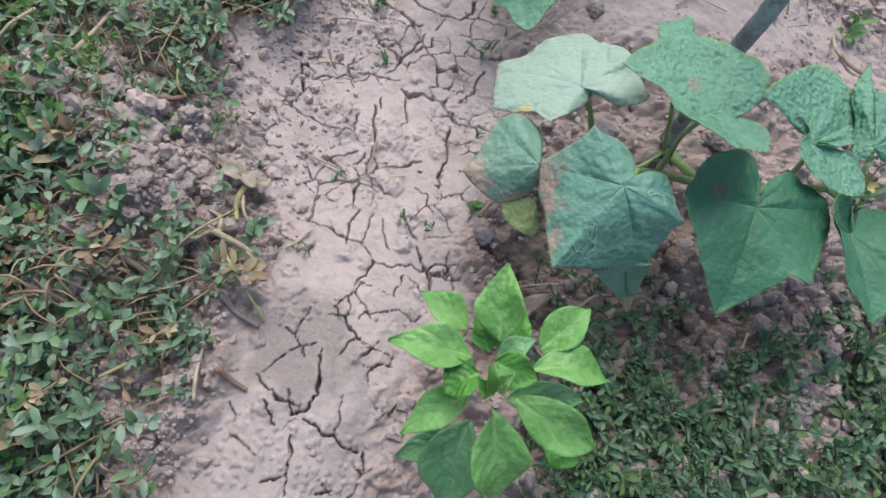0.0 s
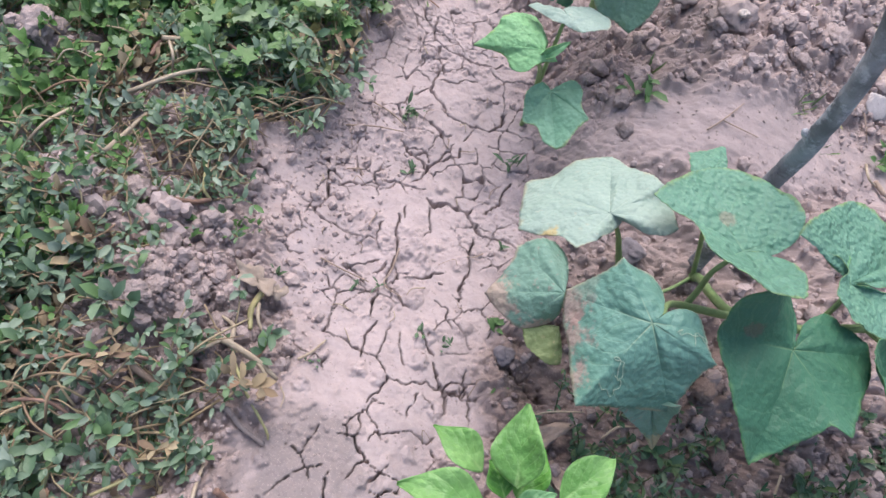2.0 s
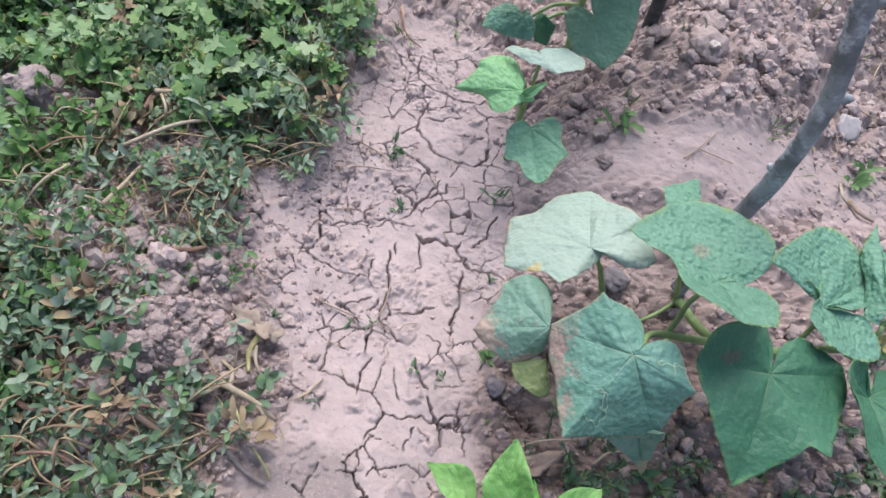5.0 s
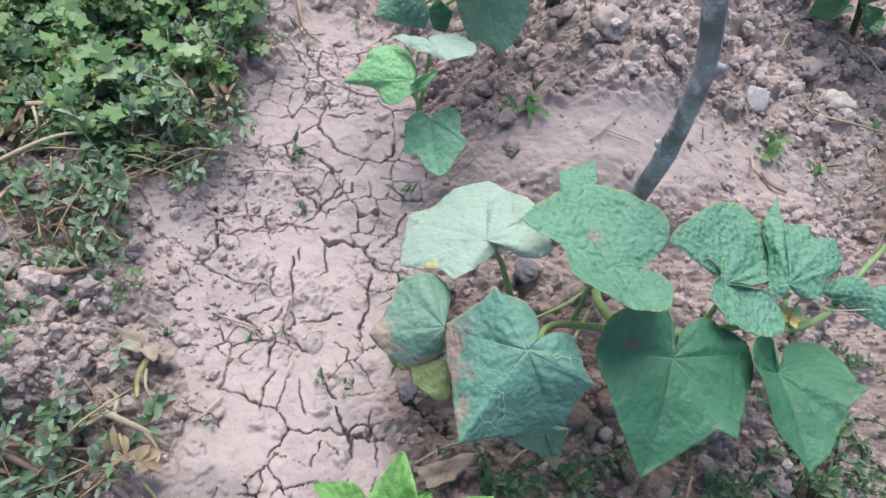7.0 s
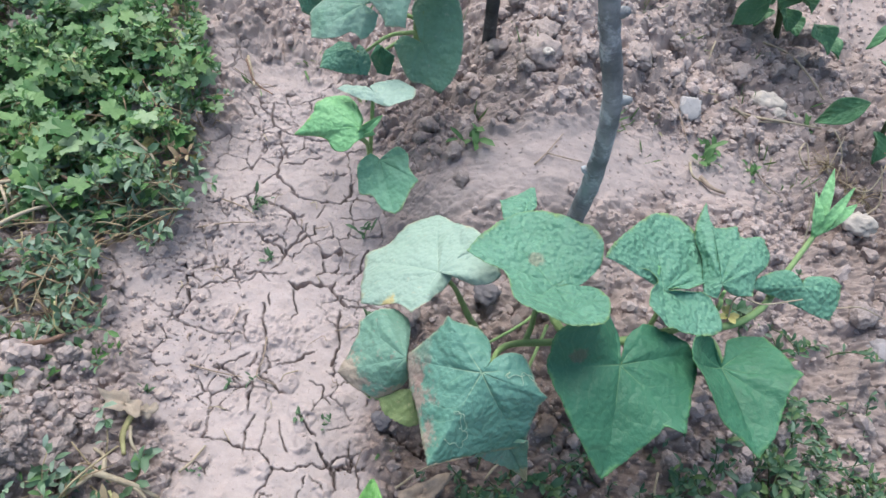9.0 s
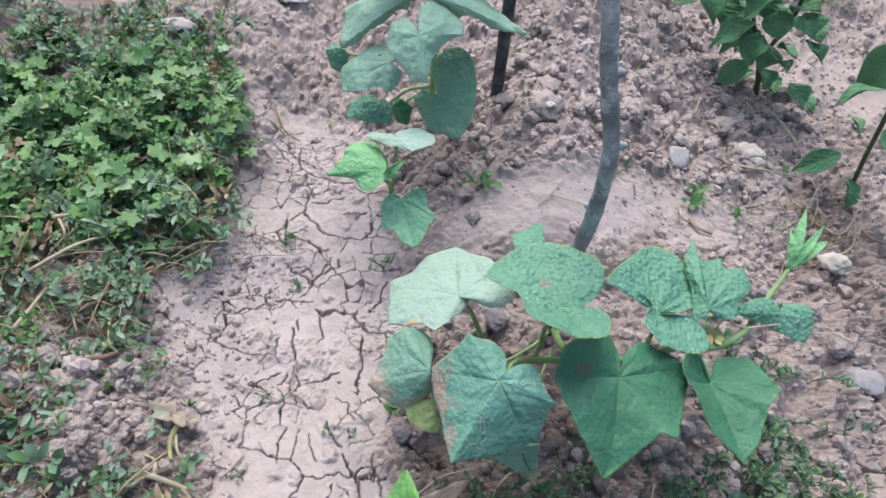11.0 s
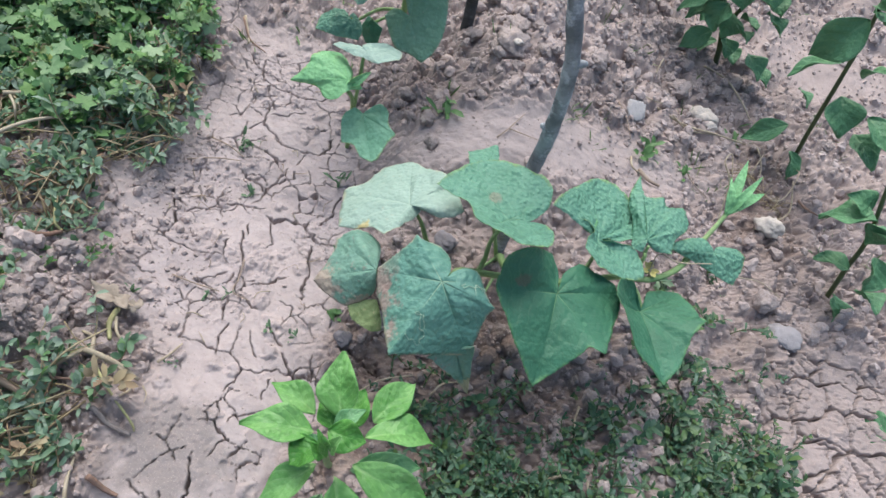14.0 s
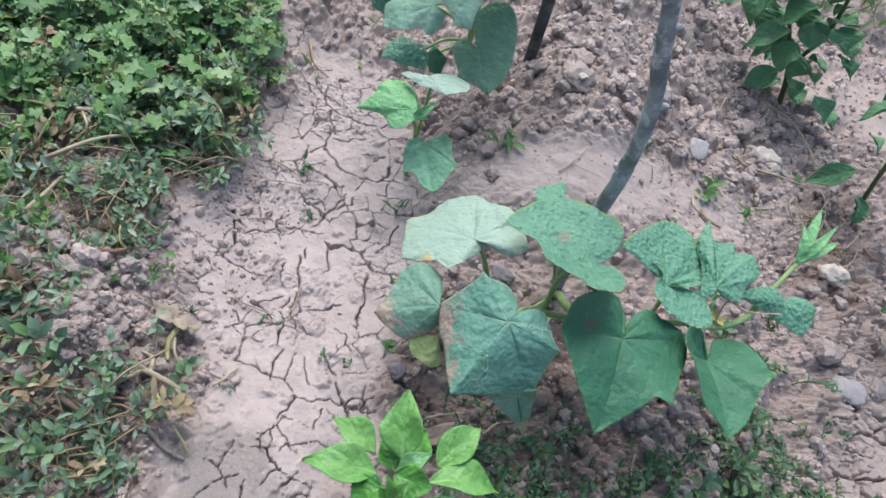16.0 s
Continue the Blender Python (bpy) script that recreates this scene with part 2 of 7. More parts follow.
stem_green = plain_material("green_stem", (0.27, 0.39, 0.17), (0.19, 0.31, 0.12), 60, 0.5)
stem_dark = plain_material("dark_stem", (0.09, 0.12, 0.05), (0.06, 0.08, 0.04), 60, 0.5)
def bark_material(name, dark, mid, pale):
    n = Nodes(name)
    v = n.coord()
    col = n.mix(n.ramp(n.noise(28.0, 4, 0.6, v), 0.35, 0.65), dark, mid)
    col = n.mix(n.math("MULTIPLY", n.ramp(n.noise(46.0, 5, 0.7, v), 0.52, 0.68), 0.75), col, pale)
    rings = n.noise(1.0, 3, 0.6, n.add("ShaderNodeMapping", Vector=v, Scale=(40, 40, 160)).outputs[0])
    col = n.mix(n.math("MULTIPLY", n.ramp(rings, 0.55, 0.75), 0.5), col, tuple(c * 0.5 for c in dark))
    nor = n.bump(n.noise(110.0, 5, 0.7, v), 0.8, 0.003)
    return n.finish(col, 0.8, n.bump(rings, 0.5, 0.002, nor), 0.25)


bark = bark_material("grey_bark", (0.135, 0.145, 0.155), (0.28, 0.30, 0.32), (0.50, 0.53, 0.57))
bark_dark = bark_material("dark_bark", (0.04, 0.043, 0.047), (0.065, 0.07, 0.075), (0.12, 0.13, 0.14))
straw = plain_material("dry_straw", (0.46, 0.40, 0.30), (0.34, 0.28, 0.20), 80, 0.8)
red_stem = plain_material("reddish_dry_stem", (0.29, 0.19, 0.145), (0.20, 0.125, 0.095), 80, 0.8)
straw_green = plain_material("fading_stalk", (0.40, 0.40, 0.20), (0.30, 0.28, 0.14), 80, 0.7)
dead_dark = plain_material("dark_dead_root", (0.27, 0.235, 0.225), (0.19, 0.165, 0.158), 90, 0.9, 0.003)
mined_pale = plain_material("mined_leaf_skin", (0.42, 0.55, 0.42), (0.34, 0.48, 0.35), 200, 0.6)
dead_leaf = plain_material("dead_leaf", (0.38, 0.30, 0.24), (0.27, 0.21, 0.165), 60, 0.85)
dead_pale = plain_material("papery_dead_leaf", (0.38, 0.325, 0.265), (0.30, 0.245, 0.195), 70, 0.85)
yellow_dead = plain_material("yellowed_leaf", (0.46, 0.40, 0.14), (0.34, 0.28, 0.10), 90, 0.7)
yellow_petal = plain_material("yellow_petal", (0.70, 0.62, 0.24), (0.62, 0.52, 0.18), 60, 0.6)
snail_shell = plain_material("pale_shell", (0.6, 0.55, 0.5), (0.45, 0.4, 0.36), 200, 0.5)


def weed_material(name, colors, gloss=0.5):
    """Small weed leaves: the tone changes from leaf to leaf."""
    n = Nodes(name)
    rnd = n.add("ShaderNodeNewGeometry").outputs["Random Per Island"]
    ramp = n.tree.nodes.new("ShaderNodeValToRGB")
    while len(ramp.color_ramp.elements) < len(colors):
        ramp.color_ramp.elements.new(0.5)
    for k, (e, c) in enumerate(zip(ramp.color_ramp.elements, colors)):
        e.position, e.color = k / (len(colors) - 1), (*c, 1)
    n.put(ramp, "Fac", rnd)
    v = n.coord()
    col = n.mix(n.math("MULTIPLY", n.noise(150.0, 3, 0.6, v), 0.4), ramp.outputs[0], tuple(c * 0.6 for c in colors[0]))
    n.finish(col, gloss, n.bump(n.noise(300.0, 2, 0.5, v), 0.4, 0.001), 0.3)
    tr = n.add("ShaderNodeBsdfTranslucent", Color=col)
    m = n.add("ShaderNodeMixShader")
    n.put(m, 0, 0.2)
    n.tree.links.new(n.bsdf.outputs[0], m.inputs[1])
    n.tree.links.new(tr.outputs[0], m.inputs[2])
    n.tree.links.new(m.outputs[0], n.out.inputs["Surface"])
    return n.mat


weed_grey = weed_material("weed_grey_green", [(0.08, 0.16, 0.085), (0.13, 0.215, 0.13), (0.22, 0.32, 0.235), (0.12, 0.24, 0.075), (0.32, 0.41, 0.335), (0.16, 0.25, 0.155)], 0.42)
weed_lush = weed_material("weed_lush_green", [(0.075, 0.18, 0.05), (0.12, 0.25, 0.07), (0.10, 0.21, 0.07), (0.17, 0.31, 0.11)])
weed_bright = weed_material("weed_mallow_green", [(0.05, 0.14, 0.05), (0.08, 0.20, 0.065), (0.165, 0.31, 0.105), (0.07, 0.18, 0.06), (0.26, 0.42, 0.20), (0.13, 0.27, 0.06), (0.30, 0.44, 0.28), (0.33, 0.38, 0.10)], 0.42)
weed_deep = weed_material("weed_deep_green", [(0.045, 0.115, 0.055), (0.07, 0.155, 0.085), (0.125, 0.21, 0.14), (0.12, 0.20, 0.06), (0.19, 0.27, 0.20)], 0.45)
grass_green = weed_material("grass_green", [(0.10, 0.20, 0.07), (0.16, 0.24, 0.10), (0.30, 0.27, 0.15)])
straw_mixed = weed_material("straw_mixed", [(0.40, 0.33, 0.20), (0.30, 0.22, 0.14), (0.46, 0.40, 0.26), (0.22, 0.13, 0.09)], 0.8)


# ---- numbers for the ground ----
rng = np.random.default_rng(11)
LATTICE = rng.random((256, 256))
JITTER = rng.random((64, 64, 2))


def smooth(x):
    return 1 / (1 + np.exp(-4 * np.clip(x, -50, 50)))


def vnoise(x, y, scale, shift=0):
    x, y = np.asarray(x) * scale + shift * 17.3, np.asarray(y) * scale + shift * 9.7
    i, j = np.floor(x).astype(int), np.floor(y).astype(int)
    f, g = x - i, y - j
    f, g = f * f * (3 - 2 * f), g * g * (3 - 2 * g)
    a = LATTICE[i % 256, j % 256] * (1 - f) + LATTICE[(i + 1) % 256, j % 256] * f
    b = LATTICE[i % 256, (j + 1) % 256] * (1 - f) + LATTICE[(i + 1) % 256, (j + 1) % 256] * f
    return a * (1 - g) + b * g - 0.5


def fbm(x, y, scale, shift=0, octaves=4):
    return sum(vnoise(x, y, scale * 2 ** k, shift + k) / 2 ** k for k in range(octaves))


def worley(x, y, cell, shift=0):
    """Distances to the two nearest of a jittered grid of points, and the nearest one's own number."""
    x, y = np.asarray(x) / cell + shift * 7.7, np.asarray(y) / cell + shift * 3.1
    i, j = np.floor(x).astype(int), np.floor(y).astype(int)
    one = np.full(np.shape(x), 9.0)
    two, own = one.copy(), one.copy()
    for a in (-1, 0, 1):
        for b in (-1, 0, 1):
            p = JITTER[(i + a) % 64, (j + b) % 64]
            d = np.hypot(i + a + p[..., 0] - x, j + b + p[..., 1] - y)
            near = d < one
            two = np.where(near, one, np.minimum(two, d))
            own = np.where(near, p[..., 0], own)
            one = np.where(near, d, one)
    return one * cell, two * cell, own


def lay(x, y):
    """The lie of the land: a trodden strip, a low ridge along the vines, a furrow beyond."""
    ridge = 0.07 * np.exp(-((x - 0.29) / 0.17) ** 2) * smooth((y - 0.82) / 0.17) + 0.02 * np.exp(-((x - 0.32) / 0.18) ** 2)
    ridge = ridge * smooth((1.9 - y) / 0.35)
    # the near left corner lies higher, and the strip falls away from it
    tilt = np.clip(0.2 * (0.62 - y), -0.02, 0.075) * smooth((0.10 - x) / 0.08)
    return tilt + ridge - 0.05 * smooth((x - 0.68 + 0.15 * (y - 0.8)) / 0.1) + 0.022 * smooth((-0.2 - x) / 0.05) - 0.012 * np.exp(-((x + 0.01) / 0.13) ** 2)


LEFT_Y, LEFT_X = [-0.152, 0.233, 0.317, 0.385, 0.446, 0.502, 0.540, 0.630, 0.713, 0.805, 0.938, 1.031, 1.153, 1.318], [-0.06, -0.070, -0.080, -0.070, -0.085, -0.135, -0.185, -0.222, -0.186, -0.188, -0.178, -0.208, -0.279, -0.377]
RIGHT_Y, RIGHT_X = [-0.166, 0.366, 0.508, 0.695, 0.834, 0.970, 1.058, 1.227], [0.078, 0.150, 0.157, 0.118, 0.078, 0.027, -0.024, -0.096]


def mud(x, y):
    """1 on the cracked mud, 0 elsewhere."""
    w = fbm(x, y, 14, 3, 3) * 0.06
    strip = smooth((x - np.interp(y, LEFT_Y, LEFT_X) + w) / 0.03) * smooth((np.interp(y, RIGHT_Y, RIGHT_X) - x + w) / 0.03) * smooth((1.09 - y) / 0.06)
    furrow = smooth((x - 0.87 + w) / 0.05) * smooth((0.77 - y + w) / 0.06)
    return np.clip(strip + furrow, 0, 1)


def slope(x, y):
    """1 on the smooth dry slope below the stake."""
    return smooth((1 - ((x - 0.38 + (y - 0.93) * -1.0) / 0.2) ** 2 - ((y - 0.93 - (x - 0.38) * 0.3) / 0.07) ** 2 + fbm(x, y, 9, 2, 3) * 0.8) / 1.5)


def bare(x, y):
    """1 on the smooth slope, less on the flatter ground far off."""
    far = smooth((y - 1.42 + fbm(x, y, 3, 5, 2) * 0.5 + x * 0.12) / 0.12) * (0.35 - 0.2 * smooth((x - 0.15) / 0.25))
    left = 0.4 * smooth((y - 1.2) / 0.1) * smooth((-0.12 - x) / 0.08)
    hump = 0.9 * np.exp(-(((x - 1.02) / 0.16) ** 2 + ((y - 1.52) / 0.13) ** 2))
    return np.clip(slope(x, y) + far + left + hump, 0, 1)


CRACKS = []


def crack(wide, *line):
    """A crack in the mud, as a broken line on the plan."""
    CRACKS.append((wide, line))


crack(0.0050, (-0.161, 0.682), (-0.151, 0.667), (-0.147, 0.653), (-0.137, 0.633), (-0.128, 0.616))
crack(0.0030, (-0.150, 0.665), (-0.164, 0.660), (-0.175, 0.643))
crack(0.0025, (-0.151, 0.668), (-0.142, 0.679), (-0.128, 0.689))
crack(0.0025, (-0.129, 0.702), (-0.119, 0.686), (-0.110, 0.676))
crack(0.0040, (-0.127, 0.645), (-0.118, 0.659), (-0.104, 0.660), (-0.097, 0.672), (-0.087, 0.676))
crack(0.0045, (-0.082, 0.681), (-0.062, 0.690), (-0.043, 0.692), (-0.024, 0.695))
crack(0.0060, (-0.046, 0.700), (-0.039, 0.713), (-0.033, 0.732), (-0.026, 0.746), (-0.012, 0.765), (-0.003, 0.775), (-0.008, 0.785))
crack(0.0040, (-0.033, 0.732), (-0.053, 0.741), (-0.070, 0.744), (-0.082, 0.754))
crack(0.0030, (-0.024, 0.747), (-0.026, 0.760), (-0.018, 0.775), (-0.020, 0.789))
crack(0.0065, (-0.017, 0.685), (-0.003, 0.680), (0.013, 0.691), (0.033, 0.694), (0.044, 0.683), (0.060, 0.672), (0.076, 0.664), (0.100, 0.672), (0.117, 0.664))
crack(0.0030, (0.040, 0.693), (0.047, 0.708))
crack(0.0035, (-0.006, 0.676), (-0.003, 0.658), (0.006, 0.642), (0.003, 0.631))
crack(0.0030, (-0.035, 0.661), (-0.032, 0.643))
crack(0.0055, (-0.021, 0.827), (-0.001, 0.831), (0.020, 0.831), (0.023, 0.837), (0.031, 0.851), (0.032, 0.870))
crack(0.0030, (-0.002, 0.827), (-0.004, 0.807), (-0.009, 0.798))
crack(0.0030, (-0.053, 0.828), (-0.033, 0.827), (-0.021, 0.827))
crack(0.0050, (-0.079, 0.910), (-0.081, 0.892), (-0.087, 0.873), (-0.085, 0.858), (-0.069, 0.845), (-0.056, 0.843), (-0.047, 0.830))
crack(0.0035, (-0.111, 0.879), (-0.092, 0.874))
crack(0.0035, (-0.076, 0.877), (-0.061, 0.884), (-0.044, 0.898), (-0.027, 0.905))
crack(0.0030, (-0.100, 0.837), (-0.086, 0.857))
crack(0.0055, (-0.127, 0.989), (-0.120, 0.963), (-0.115, 0.944), (-0.102, 0.937), (-0.085, 0.933), (-0.061, 0.939), (-0.039, 0.936), (-0.012, 0.949), (-0.005, 0.959))
crack(0.0030, (-0.114, 0.942), (-0.134, 0.926))
crack(0.0030, (-0.113, 0.804), (-0.099, 0.789))
crack(0.0030, (-0.020, 0.872), (0.005, 0.879), (0.016, 0.887))
crack(0.0045, (0.078, 0.761), (0.078, 0.743), (0.077, 0.724), (0.064, 0.703))
crack(0.0055, (0.063, 0.655), (0.065, 0.637), (0.074, 0.613), (0.077, 0.588), (0.072, 0.570))
crack(0.0047, (-0.039, 0.644), (-0.029, 0.613), (-0.017, 0.584), (-0.014, 0.559), (-0.009, 0.543))
crack(0.0043, (0.004, 0.560), (0.022, 0.566), (0.030, 0.577), (0.046, 0.587))
crack(0.0033, (-0.009, 0.543), (0.011, 0.531), (0.026, 0.521))
crack(0.0033, (0.053, 0.545), (0.071, 0.541), (0.076, 0.528), (0.086, 0.518))
crack(0.0029, (-0.019, 0.536), (-0.017, 0.512), (-0.012, 0.489))
crack(0.0033, (-0.000, 0.489), (-0.004, 0.469), (-0.002, 0.456), (0.002, 0.440))
crack(0.0038, (0.054, 0.497), (0.067, 0.483), (0.076, 0.477))
crack(0.0043, (0.079, 0.469), (0.089, 0.461), (0.098, 0.447), (0.108, 0.443), (0.111, 0.430))
crack(0.0029, (0.107, 0.445), (0.124, 0.449), (0.127, 0.463))
crack(0.0024, (-0.071, 0.541), (-0.043, 0.537), (-0.035, 0.527))
crack(0.0024, (0.029, 0.493), (0.041, 0.465), (0.051, 0.451))
crack(0.0047, (0.163, 0.499), (0.182, 0.487), (0.195, 0.482), (0.216, 0.477))
crack(0.0038, (0.204, 0.494), (0.217, 0.472))
crack(0.0034, (0.012, 0.255), (0.023, 0.233), (0.033, 0.240), (0.036, 0.250), (0.039, 0.262), (0.038, 0.277), (0.031, 0.288), (0.028, 0.307))
crack(0.0034, (0.036, 0.233), (0.049, 0.232), (0.057, 0.226), (0.072, 0.228), (0.084, 0.221), (0.102, 0.223))
crack(0.0020, (0.072, 0.228), (0.071, 0.243), (0.067, 0.257), (0.065, 0.269))
crack(0.0027, (0.033, 0.214), (0.036, 0.198), (0.039, 0.181), (0.048, 0.157))
crack(0.0027, (0.023, 0.159), (0.031, 0.167), (0.040, 0.174))
crack(0.0024, (-0.005, 0.236), (0.005, 0.227), (0.015, 0.216))
crack(0.0024, (0.105, 0.224), (0.114, 0.209), (0.116, 0.198))
crack(0.0027, (0.077, 0.171), (0.091, 0.180))
crack(0.0024, (0.053, 0.356), (0.055, 0.367), (0.071, 0.371), (0.087, 0.384), (0.110, 0.381), (0.113, 0.392))
crack(0.0031, (0.082, 0.465), (0.090, 0.457), (0.104, 0.447), (0.113, 0.418))
crack(0.0024, (0.105, 0.446), (0.118, 0.451), (0.128, 0.443), (0.128, 0.465))
crack(0.0060, (0.846, 0.720), (0.888, 0.717), (0.934, 0.707), (0.978, 0.725), (1.008, 0.708), (1.059, 0.714))
crack(0.0065, (0.898, 0.595), (0.934, 0.613), (0.974, 0.609), (1.013, 0.606), (1.036, 0.571))
crack(0.0060, (0.974, 0.609), (0.949, 0.566), (0.910, 0.511))
crack(0.0045, (0.888, 0.711), (0.893, 0.652), (0.884, 0.605))


def crack_depth(x, y):
    """Depth below the crust, 0 to 1, of the drawn cracks and of a net of hairlines between them."""
    wx = x + fbm(x, y, 60, 2, 2) * 0.006 + fbm(x, y, 190, 5, 3) * 0.0025
    wy = y + fbm(x, y, 60, 8, 2) * 0.006 + fbm(x, y, 190, 11, 3) * 0.0025
    deep = np.zeros_like(x)
    for wide, line in CRACKS:
        lo, hi = np.min(line, 0) - 0.03, np.max(line, 0) + 0.03
        k = np.nonzero((x > lo[0]) & (x < hi[0]) & (y > lo[1]) & (y < hi[1]))[0]
        px, py, d, along = wx[k], wy[k], np.full(len(k), 9.0), np.zeros(len(k))
        for i, ((ax, ay), (bx, by)) in enumerate(zip(line, line[1:])):
            vx, vy = bx - ax, by - ay
            s = np.clip(((px - ax) * vx + (py - ay) * vy) / (vx * vx + vy * vy), 0, 1)
            e = np.hypot(px - ax - s * vx, py - ay - s * vy)
            along = np.where(e < d, (i + s) / (len(line) - 1), along)
            d = np.minimum(d, e)
        w = wide * 0.30 * (0.85 + 0.8 * vnoise(px, py, 45, 4)) * np.clip(0.5 + 4 * np.minimum(along, 1 - along), 0, 1)
        deep[k] = np.maximum(deep[k], np.clip((w - d) / 0.0009 + 0.3, 0, 1))
    m = mud(x, y)
    for cell, wide, shift, gate in ((0.085, 0.0006, 1, 0.12), (0.036, 0.00045, 4, 0.08)):
        one, two, own = worley(wx + fbm(x, y, 25, 6, 2) * 0.012, wy + fbm(x, y, 25, 12, 2) * 0.012, cell, shift)
        keep = smooth((vnoise(x, y, 22, shift + 3) - gate) / 0.08)
        deep = np.maximum(deep, np.clip(1.7 * (1.0 - (two - one) / (2.4 * wide)), 0, 1) * m * keep * 0.8)
    furrow = m * smooth((x - 0.7) / 0.05)
    one, two, own = worley(wx + fbm(x, y, 25, 6, 2) * 0.014, wy + fbm(x, y, 25, 12, 2) * 0.014, 0.06, 7)
    deep = np.maximum(deep, np.clip(1.5 * (1.0 - (two - one) / 0.0042), 0, 1) * furrow)
    return deep


# worm casts and crumbled spots on the crust; heaps of dug clay among the weeds
CASTS = [(-0.060, 0.600, 0.026), (0.007, 0.610, 0.022), (0.056, 0.502, 0.020), (0.004, 0.423, 0.011), (0.032, 0.538, 0.012), (0.041, 0.745, 0.013)]
HEAPS = [(-0.215, 0.405, 0.055, 0.030), (-0.204, 0.363, 0.040, 0.018), (-0.358, 0.45, 0.045, 0.030), (-0.248, 0.483, 0.035, 0.016), (-0.535, 0.624, 0.05, 0.03)]


def ground_height(x, y, fine=True):
    x, y = np.asarray(x, float), np.asarray(y, float)
    m, b = mud(x, y), bare(x, y)
    rough = np.clip(1 - m - b, 0, 1)
    near = smooth((3.2 - np.hypot(x, y - 0.8)) / 0.5)
    close = smooth((2.0 - np.hypot(x - 0.1, y - 0.8)) / 0.5)
    z = lay(x, y) * near + fbm(x, y, 5, 1, 3) * 0.022 * near
    z += rough * close * fbm(x, y, 22, 2, 4) * 0.027
    z += b * 0.003
    for hx, hy, r, tall in HEAPS:
        z += tall * np.clip(1.15 - np.hypot(x - hx, y - hy) / r + fbm(x, y, 30, 6, 3) * 0.5, 0, 1)
    if fine:
        z += close * fbm(x, y, 55, 21, 5) * 0.0075 * np.clip(0.6 + rough - 0.15 * b - 0.15 * m, 0.1, 2) + m * np.clip(fbm(x, y, 34, 31, 4), 0, 1) * 0.006
        for cell, tall, shift in ((0.052, 0.016, 2), (0.026, 0.010, 5), (0.013, 0.006, 9)):
            one, two, own = worley(x + fbm(x, y, 1.6 / cell, shift, 4) * cell * 0.5, y + fbm(x, y, 1.6 / cell, shift + 4, 4) * cell * 0.5, cell, shift)
            z += rough * close * tall * np.clip((two - one) / cell * 2.2, 0, 1) ** 0.6 * (0.1 + own)
        # small crumbs and worm casts on the crust
        one, two, own = worley(x, y, 0.035, 13)
        z += m * 0.006 * np.clip(1 - (one / 0.012) ** 2 + fbm(x, y, 110, 2, 3) * 1.3, 0, 1) * (own > 0.86)
        one, two, own = worley(x, y, 0.009, 17)
        z += (m * smooth((vnoise(x, y, 12, 7) - 0.06) / 0.05) + b * 0.03) * 0.0026 * np.clip(1 - (one / 0.004) ** 2 + fbm(x, y, 400, 3, 2), 0, 1) * (own > 0.4)
        for cx, cy, r in CASTS:
            d = np.hypot(x - cx, y - cy) / r + fbm(x, y, 60, 5, 3) * 0.9
            z += np.clip(1.1 - d, 0, 1) ** 0.7 * (0.004 + 0.009 * np.clip(fbm(x, y, 130, 9, 4) + 0.35, 0, 1.2))
        z -= 0.024 * close * crack_depth(x, y)
    return z


def on_ground(x, y):
    return float(ground_height(np.array([x]), np.array([y]), False)[0])


def surface(x, y, reach=0.006):
    """The top of the soil round a place, clods and all."""
    k = np.array([0, reach, -reach, 0, 0])
    return float(np.max(ground_height(x + k, y + k[[0, 3, 4, 1, 2]])))


def lines(spans, reach):
    """Grid lines: given spans with their steps, then ever wider steps out to the horizon."""
    inner = np.concatenate([np.arange(a, b, s) for a, b, s in spans])
    low, high, step = [inner[0]], [inner[-1]], spans[0][2]
    while low[-1] > -reach:
        step *= 1.22
        low.append(low[-1] - step)
    step = spans[-1][2]
    while high[-1] < reach:
        step *= 1.22
        high.append(high[-1] + step)
    return np.concatenate([low[:0:-1], inner, high[1:]])


def mesh_from(name, verts, faces, mat, smooth_shading=True, uvs=None):
    me = bpy.data.meshes.new(name)
    verts, faces = np.asarray(verts, np.float32), np.asarray(faces, np.int32)
    me.vertices.add(len(verts))
    me.vertices.foreach_set("co", verts.ravel())
    k = faces.shape[1]
    me.loops.add(faces.size)
    me.loops.foreach_set("vertex_index", faces.ravel())
    me.polygons.add(len(faces))
    me.polygons.foreach_set("loop_start", np.arange(0, faces.size, k, dtype=np.int32))
    me.polygons.foreach_set("loop_total", np.full(len(faces), k, np.int32))
    if uvs is not None:
        layer = me.uv_layers.new(name="UVMap")
        layer.data.foreach_set("uv", np.asarray(uvs, np.float32)[faces.ravel()].ravel())
    me.update(calc_edges=True)
    me.polygons.foreach_set("use_smooth", np.full(len(faces), smooth_shading))
    me.materials.append(mat)
    return me


gx = lines([(-0.9, -0.5, 0.0055), (-0.5, -0.22, 0.0026), (-0.22, 0.19, 0.0012), (0.19, 0.84, 0.0032), (0.84, 1.1, 0.0024)], 60)
gy = lines([(0.08, 0.33, 0.0016), (0.33, 1.1, 0.00125), (1.1, 1.45, 0.0034), (1.45, 2.0, 0.006)], 60)
X, Y = np.meshgrid(gx, gy)
Z = ground_height(X.ravel(), Y.ravel())
cols, rows_n = len(gx), len(gy)
quad = (np.arange(rows_n - 1)[:, None] * cols + np.arange(cols - 1)[None, :]).ravel()
ground = new("ground", mesh_from("ground", np.c_[X.ravel(), Y.ravel(), Z], np.c_[quad, quad + 1, quad + cols + 1, quad + cols], soil))
